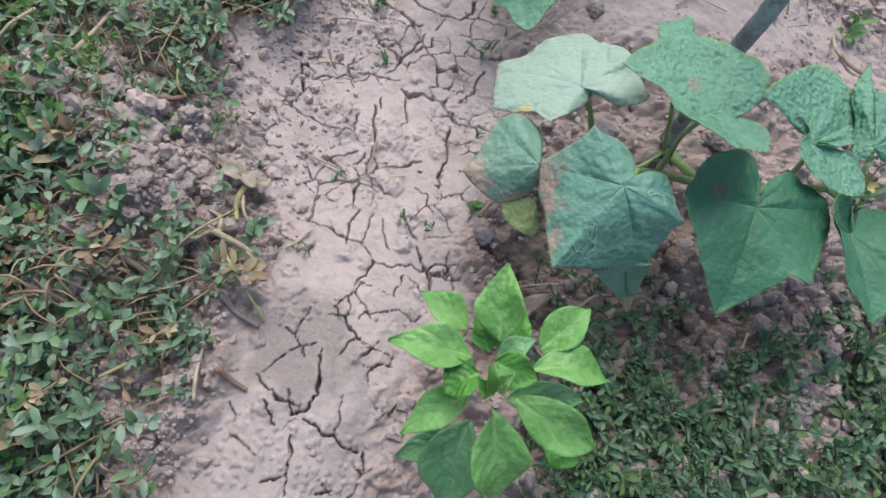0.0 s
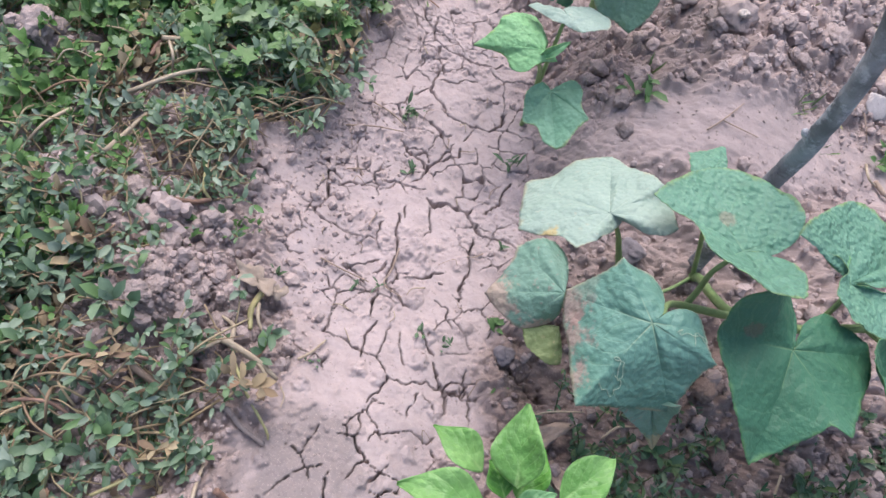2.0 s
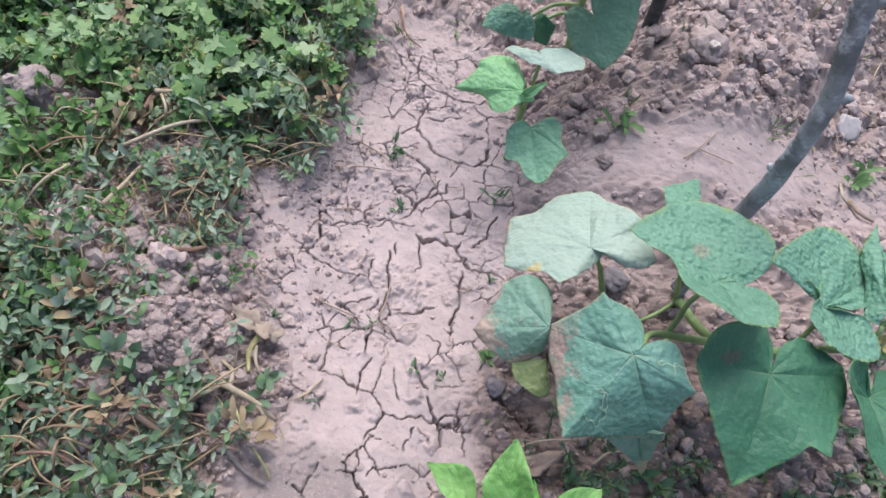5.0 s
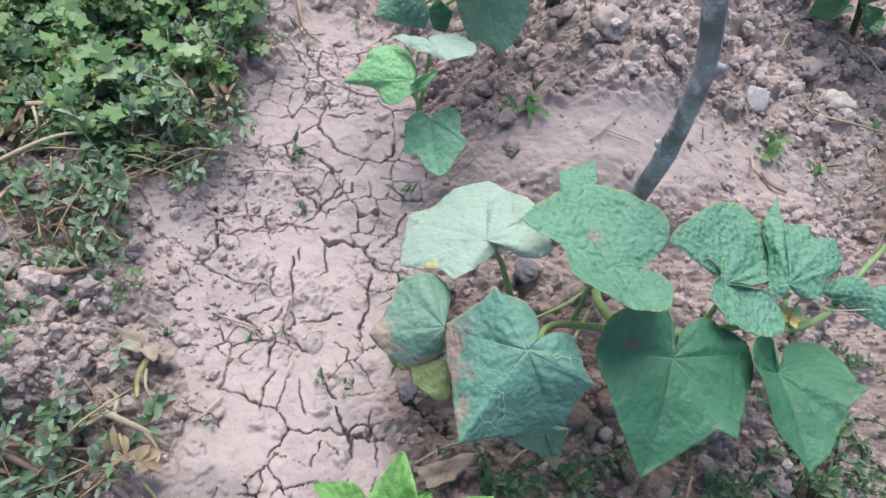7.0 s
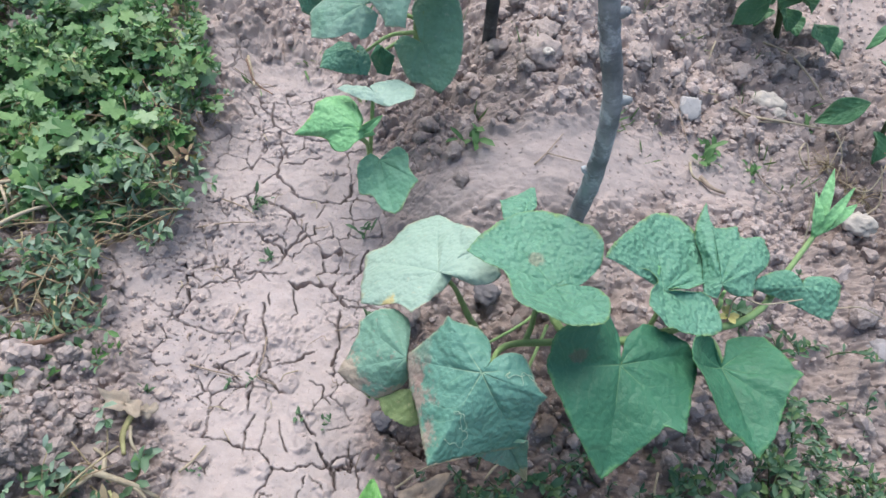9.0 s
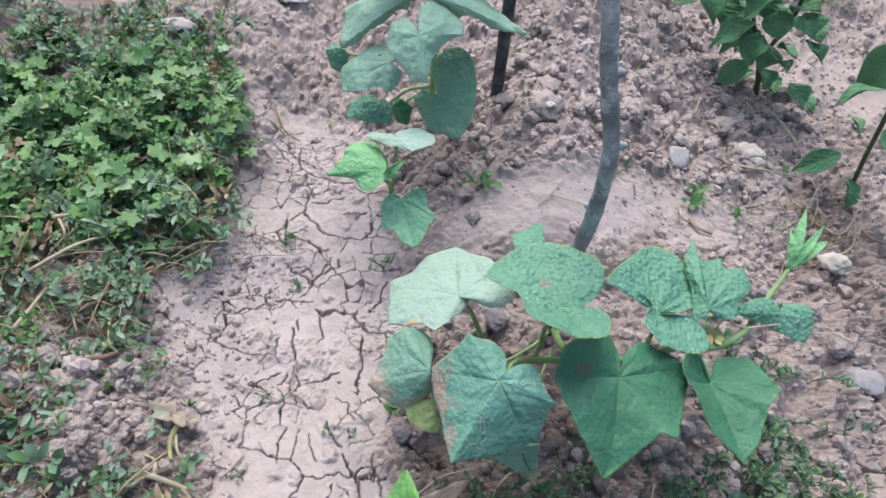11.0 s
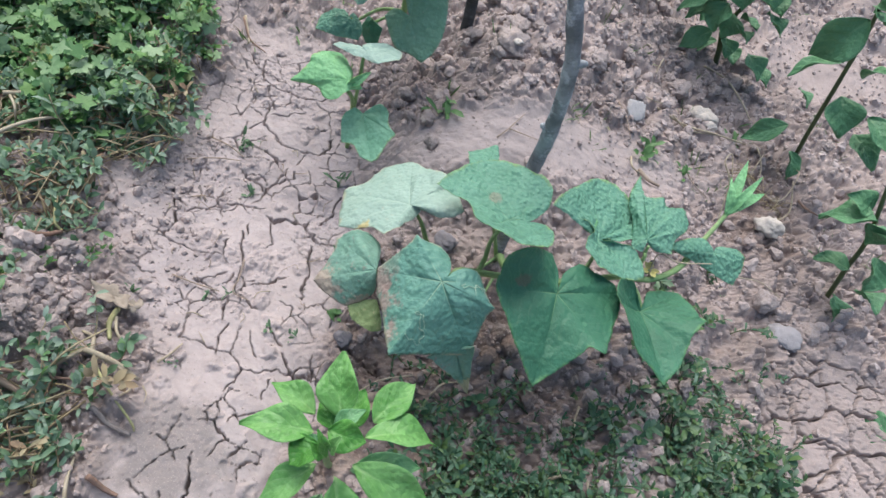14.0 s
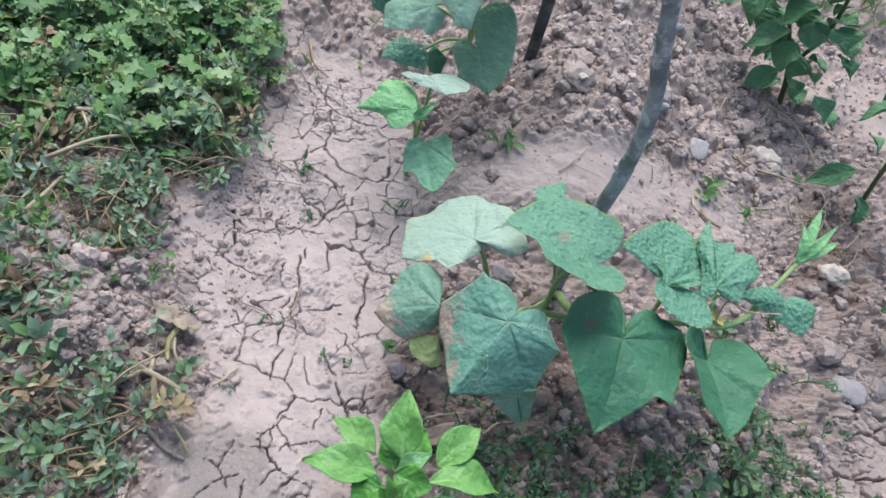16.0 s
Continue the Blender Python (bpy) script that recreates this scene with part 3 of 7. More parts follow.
crust = ground.data.attributes.new("crust", "FLOAT", "POINT")
crust.data.foreach_set("value", np.clip(mud(X.ravel(), Y.ravel()) * np.where(X.ravel() > 0.6, 0.1, 1) + bare(X.ravel(), Y.ravel()) * (0.75 - 0.5 * smooth((Y.ravel() - 1.15) / 0.1)), 0, 1).astype(np.float32))
tagged(ground, "dry pinkish-brown clay soil with cracked trodden mud and crumbly clods", "ground", kind="structure")


# ---- builders ----
def spline(points, steps=8):
    """A smooth line through the points."""
    p = [Vector(q) for q in points]
    p = [p[0] * 2 - p[1]] + p + [p[-1] * 2 - p[-2]]
    out = []
    for a, b, c, d in zip(p, p[1:], p[2:], p[3:]):
        for k in range(steps):
            t = k / steps
            out.append(0.5 * ((2 * b) + (c - a) * t + (2 * a - 5 * b + 4 * c - d) * t * t + (3 * b - a - 3 * c + d) * t ** 3))
    return out + [p[-2]]


def tube_arrays(points, radii, sides=8, steps=8, rough=0.0, seed=0):
    line = spline(points, steps)
    rnd = random.Random(seed)
    verts, faces = [], []
    side = Vector((1, 0.2, 0.1))
    for k, q in enumerate(line):
        t = k / (len(line) - 1) * (len(radii) - 1)
        i = min(int(t), len(radii) - 2)
        r = radii[i] + (radii[i + 1] - radii[i]) * (t - i)
        ahead = (line[min(k + 1, len(line) - 1)] - line[max(k - 1, 0)]).normalized()
        side = (side - ahead * side.dot(ahead)).normalized()
        up = ahead.cross(side)
        for s in range(sides):
            a = 2 * math.pi * s / sides
            verts.append(q + (side * math.cos(a) + up * math.sin(a)) * r * (1 + rnd.uniform(-rough, rough)))
    for k in range(len(line) - 1):
        for s in range(sides):
            a, b = k * sides + s, k * sides + (s + 1) % sides
            faces.append((a, b, b + sides, a + sides))
    n = len(verts)
    verts += [line[0], line[-1]]
    for s in range(sides):
        faces.append((n, (s + 1) % sides, s, s))
        e = (len(line) - 1) * sides
        faces.append((n + 1, e + s, e + (s + 1) % sides, e + (s + 1) % sides))
    return verts, faces


def mesh_loose(name, verts, faces, mat, smooth_shading=True):
    me = bpy.data.meshes.new(name)
    me.from_pydata([tuple(v) for v in verts], [], [tuple(dict.fromkeys(f)) for f in faces])
    me.update()
    for p in me.polygons:
        p.use_smooth = smooth_shading
    me.materials.append(mat)
    return me


def child(name, me, parent, label=""):
    ob = new(name, me)
    ob.parent = parent
    ob.matrix_parent_inverse = parent.matrix_world.inverted()
    if label:
        ob["label"] = label
    return ob


def thing(name, at, label, category, group=""):
    ob = new(name)
    ob.empty_display_size = 0.02
    ob.location = at
    ob.matrix_world = Matrix.Translation(at)
    return tagged(ob, label, category, group)


def tube(name, points, radii, mat, parent, label="", sides=8, rough=0.0, steps=8):
    return child(name, mesh_loose(name, *tube_arrays(points, radii, sides, steps, rough), mat), parent, label)


LEAF_COUNT = [0]


def cucumber_leaf(parent, joint, edge, mat, pucker=0.0016, label=""):
    """A lobed blade that spreads from the petiole's joint. edge: its margin from one side of the notch round to the other;
    a fourth value marks a lobe's point, to which a main vein runs."""
    LEAF_COUNT[0] += 1
    seed = LEAF_COUNT[0] * 3.71
    rnd = random.Random(seed)
    c = Vector(joint)
    arms, veined = [Vector(q[:3]) - c for q in edge], [len(q) > 3 for q in edge]
    if not any(veined):
        veined = [True] * len(arms)
    size = sum(a.length for a in arms) / len(arms)
    normal = Vector()
    for a, b in zip(arms, arms[1:]):
        normal += a.cross(b)
    if normal.z < 0:
        normal.negate()
    normal.normalize()
    notch = (arms[0].normalized() + arms[-1].normalized()) * size * 0.03
    marks = [(notch, True)]
    for k, a in enumerate(arms):
        # a blunt lobe keeps a rounded margin
        last, ahead = a - (arms[k - 1] if k else notch), (arms[k + 1] if k + 1 < len(arms) else notch) - a
        marks.append((a, veined[k] and last.angle(ahead, 0) > 0.95))
    marks.append((notch.copy(), True))
    rim, corner = [], []
    for k in range(len(marks) - 1):
        (b, kb), (d, kd) = marks[k], marks[k + 1]
        before = b if kb else marks[k - 1][0]
        after = d if kd else marks[k + 2][0]
        n = max(3, round((d - b).length / 0.0026))
        for i in range(n):
            t = i / n
            v = 0.5 * (2 * b + (d - before) * t + (2 * before - 5 * b + 4 * d - after) * t * t + (3 * b - before - 3 * d + after) * t ** 3)
            rim.append(v)
            corner.append(k if i == 0 and 0 < k and veined[k - 1] else 0)
    rim.append(notch.copy())
    corner.append(0)
    # u counts the veins along the margin; the notch lies halfway between two
    run = [0.0]
    for a, b in zip(rim, rim[1:]):
        run.append(run[-1] + (b - a).length)
    tips = [k for k, q in enumerate(corner) if q]
    stops = [(0.0, 0.5)] + [(run[k], i + 1.0) for i, k in enumerate(tips)] + [(run[-1], len(tips) + 0.5)]
    us = np.interp(run, [a for a, b in stops], [b for a, b in stops])
    teeth = [0.0013 * ((q / 0.0058) % 1) ** 1.5 + rnd.uniform(0, 0.0004) for q in run]
    rings = [0.0, 0.05] + [0.1 + 0.9 * k / 22 for k in range(23)]
    verts, uvs, faces = [], [], []
    n = len(rim)
    for ring in rings:
        for v, u, tooth in zip(rim, us, teeth):
            off = v.dot(normal)
            p = c + (v - normal * off) * ring * (1 - tooth / max(v.length, 0.01) * ring ** 10) + normal * off * ring ** 1.6
            d = abs(((u + 0.5) % 1) - 0.5)
            reach = min(v.length / size, 1.4)
            lift = 0.045 * size * (ring - ring * ring) * 2 * reach
            lift += size * 0.035 * min(d * 2.6, 1) * math.sin(math.pi * ring ** 0.8) * reach
            lift += noise.noise(p * 40 + Vector((seed, 0, 0))) * pucker * 2.0 * ring
            lift += noise.noise(p * 120 + Vector((0, seed, 0))) * pucker * 0.9 * min(1, ring * 3)
            lift += math.sin(u * 5.1 + seed) * size * 0.02 * ring ** 4 + noise.noise(Vector((u * 4, seed, 0))) * size * 0.05 * ring ** 6
            verts.append(p + normal * lift)
            uvs.append((u, ring))
    for k in range(len(rings) - 1):
        for q in range(n - 1):
            faces.append((k * n + q, k * n + q + 1, (k + 1) * n + q + 1, (k + 1) * n + q))
    me = mesh_from("leaf", [tuple(v) for v in verts], faces, mat, True, uvs)
    leaf = child("leaf", me, parent, label)
    thick = leaf.modifiers.new("thickness", "SOLIDIFY")
    thick.thickness, thick.offset = 0.0006, -1
    return leaf


def pepper_leaf(parent, base, tip, width, mat, label=""):
    """A pointed oval blade, folded a little along its midrib, that droops towards the tip, on a short stalk."""
    LEAF_COUNT[0] += 1
    rnd = random.Random(LEAF_COUNT[0])
    a, b = Vector(base), Vector(tip)
    along = b - a
    side = along.cross(Vector((rnd.uniform(-0.45, 0.45), rnd.uniform(-0.45, 0.45), 1))).normalized()
    up = side.cross(along).normalized()
    verts, uvs, faces = [], [], []
    rows, wide = 34, 13
    sag = along.length * rnd.uniform(0.06, 0.14)
    for i in range(rows + 1):
        t = i / rows
        half = width * 0.56 * (math.sin(math.pi * t ** 0.86) ** 0.95) * (1 - 0.3 * t * t) + 0.0005
        for j in range(wide):
            s = j / (wide - 1) * 2 - 1
            p = a + along * t + side * s * half
            wave = math.sin(t * 9 + s * 2 + LEAF_COUNT[0]) * width * 0.09 * abs(s)
            # the blade swells between its side veins
            wave += math.cos(2 * math.pi * (t - 0.45 * abs(s)) * 5) * width * 0.055 * math.sin(math.pi * min(abs(s) * 1.1, 1)) * math.sin(math.pi * t)
            p += up * (abs(s) ** 1.3 * half * 0.42 + sag * math.sin(math.pi * t) + wave + noise.noise(p * 90) * 0.0012)
            verts.append(tuple(p))
            uvs.append((s * 0.5, t if abs(s) > 0.01 else t))
    for i in range(rows):
        for j in range(wide - 1):
            q = i * wide + j
            faces.append((q, q + 1, q + wide + 1, q + wide))
    me = mesh_from("leaf", verts, faces, mat, True, uvs)
    leaf = child("leaf", me, parent, label)
    thick = leaf.modifiers.new("thickness", "SOLIDIFY")
    thick.thickness, thick.offset = 0.0005, -1
    return leaf


# ---- the vines and their stakes ----
stake = thing("stake", (0.335, 0.722, 0.0), "weathered grey knotty wooden branch stuck in soil as stake", "stake")
tube("pole", [(0.337, 0.724, -0.05), (0.335, 0.722, 0.02), (0.328, 0.718, 0.12), (0.32, 0.714, 0.22), (0.314, 0.708, 0.32), (0.299, 0.705, 0.42), (0.265, 0.704, 0.52), (0.235, 0.707, 0.62), (0.202, 0.708, 0.72), (0.175, 0.709, 0.86), (0.15, 0.71, 1.05)], [0.0105, 0.0102, 0.0097, 0.0091, 0.0085, 0.008, 0.0075, 0.0072], bark, stake, sides=16, rough=0.09)
for at, way in (((0.298, 0.705, 0.425), (0.016, 0.0, 0.008)), ((0.314, 0.708, 0.32), (-0.015, 0.0, 0.006)), ((0.268, 0.704, 0.515), (0.014, 0.002, 0.006))):
    p, w = Vector(at), Vector(way)
    tube("twig_stub", [p, p + w * 0.7, p + w * 0.95], [0.006, 0.0042, 0.0018], bark, stake, sides=8, rough=0.12)
second_stake = thing("stake", (0.193, 1.138, 0.02), "dark thin wooden stake standing in soil behind the vine", "stake")
tube("pole", [(0.195, 1.14, -0.04), (0.193, 1.138, 0.04), (0.181, 1.125, 0.2), (0.165, 1.12, 0.4), (0.15, 1.12, 0.6), (0.135, 1.12, 0.8)], [0.0105, 0.0105, 0.0095], bark_dark, second_stake, sides=12, rough=0.05)

vine = thing("cucumber_plant", (0.335, 0.722, 0.02), "young cucumber plant with broad lobed green leaves beside stake", "cucumber plant")
young_vine = thing("cucumber_plant", (0.055, 0.86, 0.0), "small cucumber seedling with three light green leaves", "cucumber plant")
tall_vine = thing("cucumber_plant", (0.09, 1.076, 0.0), "tall cucumber plant with drooping green leaves beside dark stake", "cucumber plant")
cucumber_leaf(vine, (0.183, 0.625, 0.206), [(0.208, 0.623, 0.204), (0.221, 0.615, 0.213), (0.240, 0.615, 0.223), (0.248, 0.628, 0.225, 1), (0.235, 0.666, 0.211), (0.218, 0.679, 0.216, 1), (0.171, 0.722, 0.168, 1), (0.138, 0.708, 0.151), (0.119, 0.683, 0.145), (0.096, 0.670, 0.135), (0.094, 0.656, 0.137, 1), (0.105, 0.591, 0.163, 1), (0.146, 0.585, 0.190), (0.164, 0.572, 0.203, 1), (0.177, 0.587, 0.209), (0.198, 0.625, 0.199)], leaf_pale)
cucumber_leaf(vine, (0.294, 0.599, 0.272), [(0.306, 0.606, 0.272), (0.323, 0.610, 0.273), (0.337, 0.629, 0.275), (0.340, 0.645, 0.281, 1), (0.335, 0.663, 0.280), (0.326, 0.675, 0.277), (0.303, 0.685, 0.270), (0.262, 0.693, 0.259), (0.237, 0.673, 0.260, 1), (0.215, 0.645, 0.263), (0.204, 0.626, 0.266, 1), (0.233, 0.608, 0.276), (0.245, 0.596, 0.284), (0.253, 0.550, 0.320, 1), (0.276, 0.539, 0.327), (0.295, 0.536, 0.326), (0.332, 0.545, 0.313, 1), (0.346, 0.577, 0.296, 1), (0.341, 0.595, 0.285), (0.328, 0.606, 0.275), (0.310, 0.603, 0.273)], leaf_mid, pucker=0.0022)
cucumber_leaf(vine, (0.257, 0.686, 0.244), [(0.240, 0.683, 0.242), (0.233, 0.718, 0.230), (0.272, 0.751, 0.220), (0.274, 0.714, 0.236)], leaf_mid)
cucumber_leaf(vine, (0.422, 0.648, 0.225), [(0.434, 0.652, 0.229), (0.458, 0.661, 0.223), (0.490, 0.693, 0.209, 1), (0.492, 0.728, 0.204, 1), (0.475, 0.739, 0.208), (0.456, 0.744, 0.214), (0.437, 0.753, 0.218), (0.407, 0.742, 0.229, 1), (0.360, 0.682, 0.251), (0.349, 0.657, 0.257, 1), (0.381, 0.660, 0.247), (0.403, 0.658, 0.240), (0.410, 0.650, 0.239), (0.402, 0.635, 0.243, 1), (0.402, 0.615, 0.246), (0.420, 0.593, 0.243, 1), (0.471, 0.605, 0.225), (0.490, 0.619, 0.218, 1), (0.483, 0.647, 0.217), (0.465, 0.656, 0.221), (0.440, 0.649, 0.230)], leaf_mid, pucker=0.002)
cucumber_leaf(vine, (0.391, 0.666, 0.237), [(0.352, 0.665, 0.247, 1), (0.367, 0.672, 0.243), (0.400, 0.674, 0.235), (0.418, 0.675, 0.229, 1), (0.415, 0.655, 0.230, 1), (0.409, 0.651, 0.229), (0.390, 0.663, 0.229)], leaf_fresh, pucker=0.0008, label="light green underside of a rolled leaf margin")
cucumber_leaf(vine, (0.484, 0.667, 0.231), [(0.482, 0.653, 0.221), (0.468, 0.658, 0.218, 1), (0.468, 0.698, 0.220), (0.460, 0.739, 0.221), (0.472, 0.778, 0.223, 1), (0.478, 0.750, 0.222), (0.508, 0.751, 0.223, 1), (0.514, 0.739, 0.223), (0.537, 0.745, 0.224), (0.546, 0.728, 0.224, 1), (0.542, 0.708, 0.223), (0.528, 0.689, 0.222), (0.524, 0.665, 0.221, 1), (0.503, 0.661, 0.223)], leaf_mid)
cucumber_leaf(vine, (0.593, 0.702, 0.205), [(0.601, 0.718, 0.203), (0.631, 0.725, 0.201), (0.646, 0.719, 0.197, 1), (0.642, 0.698, 0.189), (0.636, 0.678, 0.181, 1), (0.611, 0.679, 0.185), (0.579, 0.685, 0.191), (0.554, 0.684, 0.200), (0.528, 0.681, 0.213, 1), (0.533, 0.693, 0.216), (0.567, 0.715, 0.212), (0.587, 0.713, 0.206)], leaf_mid)
cucumber_leaf(vine, (0.378, 0.553, 0.226), [(0.380, 0.569, 0.228), (0.382, 0.582, 0.229), (0.395, 0.598, 0.228), (0.407, 0.605, 0.226, 1), (0.443, 0.600, 0.216), (0.460, 0.590, 0.209, 1), (0.467, 0.577, 0.206), (0.451, 0.507, 0.218, 1), (0.446, 0.498, 0.219), (0.427, 0.501, 0.217), (0.418, 0.488, 0.212), (0.377, 0.445, 0.192, 1), (0.364, 0.454, 0.202), (0.328, 0.490, 0.229), (0.303, 0.528, 0.239, 1), (0.301, 0.541, 0.255), (0.303, 0.554, 0.274), (0.329, 0.573, 0.274), (0.364, 0.601, 0.235, 1), (0.375, 0.585, 0.231), (0.374, 0.568, 0.229)], leaf_dark)
cucumber_leaf(vine, (0.504, 0.593, 0.181), [(0.513, 0.621, 0.174), (0.518, 0.634, 0.171), (0.539, 0.644, 0.167), (0.561, 0.647, 0.168, 1), (0.577, 0.616, 0.191), (0.581, 0.591, 0.207, 1), (0.567, 0.570, 0.202), (0.565, 0.556, 0.198, 1), (0.557, 0.528, 0.188), (0.540, 0.500, 0.184, 1), (0.519, 0.513, 0.195), (0.485, 0.529, 0.215), (0.448, 0.570, 0.239, 1), (0.453, 0.597, 0.230, 1), (0.477, 0.610, 0.214), (0.490, 0.604, 0.202)], leaf_dark)
cucumber_leaf(vine, (0.239, 0.504, 0.257), [(0.250, 0.520, 0.262), (0.262, 0.527, 0.263), (0.275, 0.526, 0.263), (0.283, 0.517, 0.260, 1), (0.295, 0.501, 0.255), (0.304, 0.494, 0.253, 1), (0.299, 0.486, 0.232), (0.299, 0.464, 0.182, 1), (0.270, 0.453, 0.187), (0.206, 0.421, 0.218, 1), (0.196, 0.446, 0.209), (0.186, 0.473, 0.206), (0.174, 0.499, 0.200), (0.166, 0.527, 0.201, 1), (0.190, 0.544, 0.240), (0.198, 0.555, 0.256, 1), (0.207, 0.551, 0.255), (0.223, 0.552, 0.252), (0.233, 0.549, 0.251), (0.243, 0.537, 0.253), (0.245, 0.516, 0.261)], leaf_blotched, pucker=0.0022)
cucumber_leaf(vine, (0.167, 0.523, 0.205), [(0.167, 0.549, 0.190), (0.161, 0.578, 0.174), (0.145, 0.586, 0.178, 1), (0.127, 0.574, 0.195), (0.110, 0.563, 0.181, 1), (0.111, 0.547, 0.176), (0.106, 0.529, 0.168), (0.099, 0.511, 0.158, 1), (0.116, 0.501, 0.156), (0.142, 0.491, 0.159, 1), (0.159, 0.497, 0.167), (0.172, 0.511, 0.179)], leaf_withered)
cucumber_leaf(vine, (0.178, 0.505, 0.170), [(0.164, 0.501, 0.166), (0.147, 0.491, 0.160, 1), (0.157, 0.477, 0.157), (0.181, 0.469, 0.157, 1), (0.194, 0.474, 0.157, 1), (0.189, 0.487, 0.163)], leaf_yellow)
cucumber_leaf(vine, (0.281, 0.468, 0.181), [(0.298, 0.464, 0.211), (0.323, 0.455, 0.092), (0.286, 0.453, 0.140), (0.250, 0.443, 0.188)], leaf_withered)
tube("stem", [(0.335, 0.722, -0.01), (0.335, 0.69, 0.06), (0.33, 0.64, 0.12), (0.345, 0.60, 0.165), (0.404, 0.609, 0.17), (0.474, 0.64, 0.175), (0.515, 0.647, 0.18), (0.552, 0.675, 0.185), (0.582, 0.725, 0.19), (0.608, 0.771, 0.21)], [0.0055, 0.0055, 0.005, 0.0045, 0.004, 0.003], stem_green, vine, rough=0.06)
tube("petiole", [(0.239, 0.505, 0.256), (0.248, 0.522, 0.246), (0.258, 0.546, 0.222), (0.280, 0.570, 0.190), (0.327, 0.589, 0.172), (0.36, 0.603, 0.165)], [0.0022, 0.003, 0.0042, 0.0045], stem_green, vine, rough=0.05)
tube("petiole", [(0.296, 0.601, 0.268), (0.287, 0.593, 0.235), (0.290, 0.589, 0.200), (0.288, 0.578, 0.182)], [0.0019, 0.003, 0.0036], stem_green, vine, rough=0.05)
tube("petiole", [(0.378, 0.555, 0.227), (0.377, 0.562, 0.212), (0.375, 0.590, 0.190), (0.360, 0.603, 0.168)], [0.0019, 0.0026, 0.0032], stem_green, vine, rough=0.05)
tube("petiole", [(0.184, 0.625, 0.205), (0.202, 0.629, 0.175), (0.217, 0.628, 0.140), (0.234, 0.626, 0.100), (0.263, 0.623, 0.050)], [0.002, 0.003, 0.0042, 0.004], stem_green, vine, rough=0.05)
tube("petiole", [(0.427, 0.651, 0.223), (0.427, 0.647, 0.212), (0.424, 0.633, 0.206), (0.420, 0.615, 0.170)], [0.0019, 0.0026, 0.0032], stem_green, vine, rough=0.05)
tube("petiole", [(0.487, 0.659, 0.231), (0.488, 0.657, 0.220), (0.489, 0.651, 0.214), (0.490, 0.643, 0.177)], [0.0019, 0.0026, 0.0032], stem_green, vine, rough=0.05)
tube("petiole", [(0.568, 0.707, 0.210), (0.567, 0.705, 0.201), (0.564, 0.699, 0.208), (0.560, 0.690, 0.186)], [0.0019, 0.0026, 0.0032], stem_green, vine, rough=0.05)
tube("petiole", [(0.513, 0.594, 0.180), (0.509, 0.598, 0.174), (0.494, 0.617, 0.188), (0.475, 0.640, 0.175)], [0.0019, 0.0026, 0.0032], stem_green, vine, rough=0.05)
tube("petiole", [(0.167, 0.522, 0.203), (0.182, 0.536, 0.15), (0.225, 0.59, 0.06), (0.30, 0.66, 0.04), (0.334, 0.70, 0.04)], [0.0014, 0.002, 0.0024], stem_green, vine, rough=0.05)
tube("petiole", [(0.257, 0.686, 0.244), (0.265, 0.688, 0.217), (0.295, 0.693, 0.152), (0.334, 0.700, 0.040)], [0.0019, 0.0026, 0.0032], stem_green, vine, rough=0.05)
tube("petiole", [(0.281, 0.468, 0.179), (0.288, 0.488, 0.13), (0.305, 0.56, 0.08), (0.334, 0.66, 0.06)], [0.0014, 0.002, 0.0024], stem_green, vine, rough=0.05)
cucumber_leaf(young_vine, (0.078, 0.824, 0.112), [(0.085, 0.832, 0.120), (0.098, 0.839, 0.130), (0.114, 0.830, 0.132, 1), (0.121, 0.811, 0.125), (0.136, 0.796, 0.124, 1), (0.127, 0.782, 0.115), (0.122, 0.761, 0.105), (0.113, 0.754, 0.098, 1), (0.094, 0.760, 0.096), (0.080, 0.775, 0.097), (0.062, 0.777, 0.091, 1), (0.057, 0.790, 0.093), (0.050, 0.811, 0.105), (0.054, 0.821, 0.112), (0.064, 0.829, 0.117, 1), (0.072, 0.827, 0.116)], leaf_young)
cucumber_leaf(young_vine, (0.051, 0.820, 0.177), [(0.052, 0.837, 0.173), (0.042, 0.853, 0.172), (0.034, 0.864, 0.172), (0.019, 0.867, 0.176, 1), (-0.008, 0.843, 0.182, 1), (-0.011, 0.830, 0.175), (-0.018, 0.816, 0.168), (-0.029, 0.802, 0.159, 1), (-0.005, 0.805, 0.162), (0.012, 0.804, 0.161), (0.026, 0.790, 0.158), (0.042, 0.790, 0.163, 1), (0.056, 0.807, 0.171), (0.072, 0.823, 0.165, 1), (0.063, 0.827, 0.170)], leaf_fresh)
cucumber_leaf(young_vine, (0.047, 0.811, 0.168), [(0.055, 0.816, 0.188), (0.078, 0.834, 0.194), (0.069, 0.817, 0.180)], leaf_fresh)
cucumber_leaf(young_vine, (0.062, 0.852, 0.209), [(0.054, 0.868, 0.204), (0.080, 0.891, 0.199), (0.098, 0.885, 0.202), (0.111, 0.871, 0.208, 1), (0.110, 0.847, 0.215), (0.085, 0.828, 0.217, 1), (0.064, 0.838, 0.206), (0.050, 0.840, 0.203), (0.038, 0.846, 0.201), (0.013, 0.858, 0.194, 1), (0.023, 0.868, 0.196), (0.045, 0.867, 0.202)], leaf_pale)
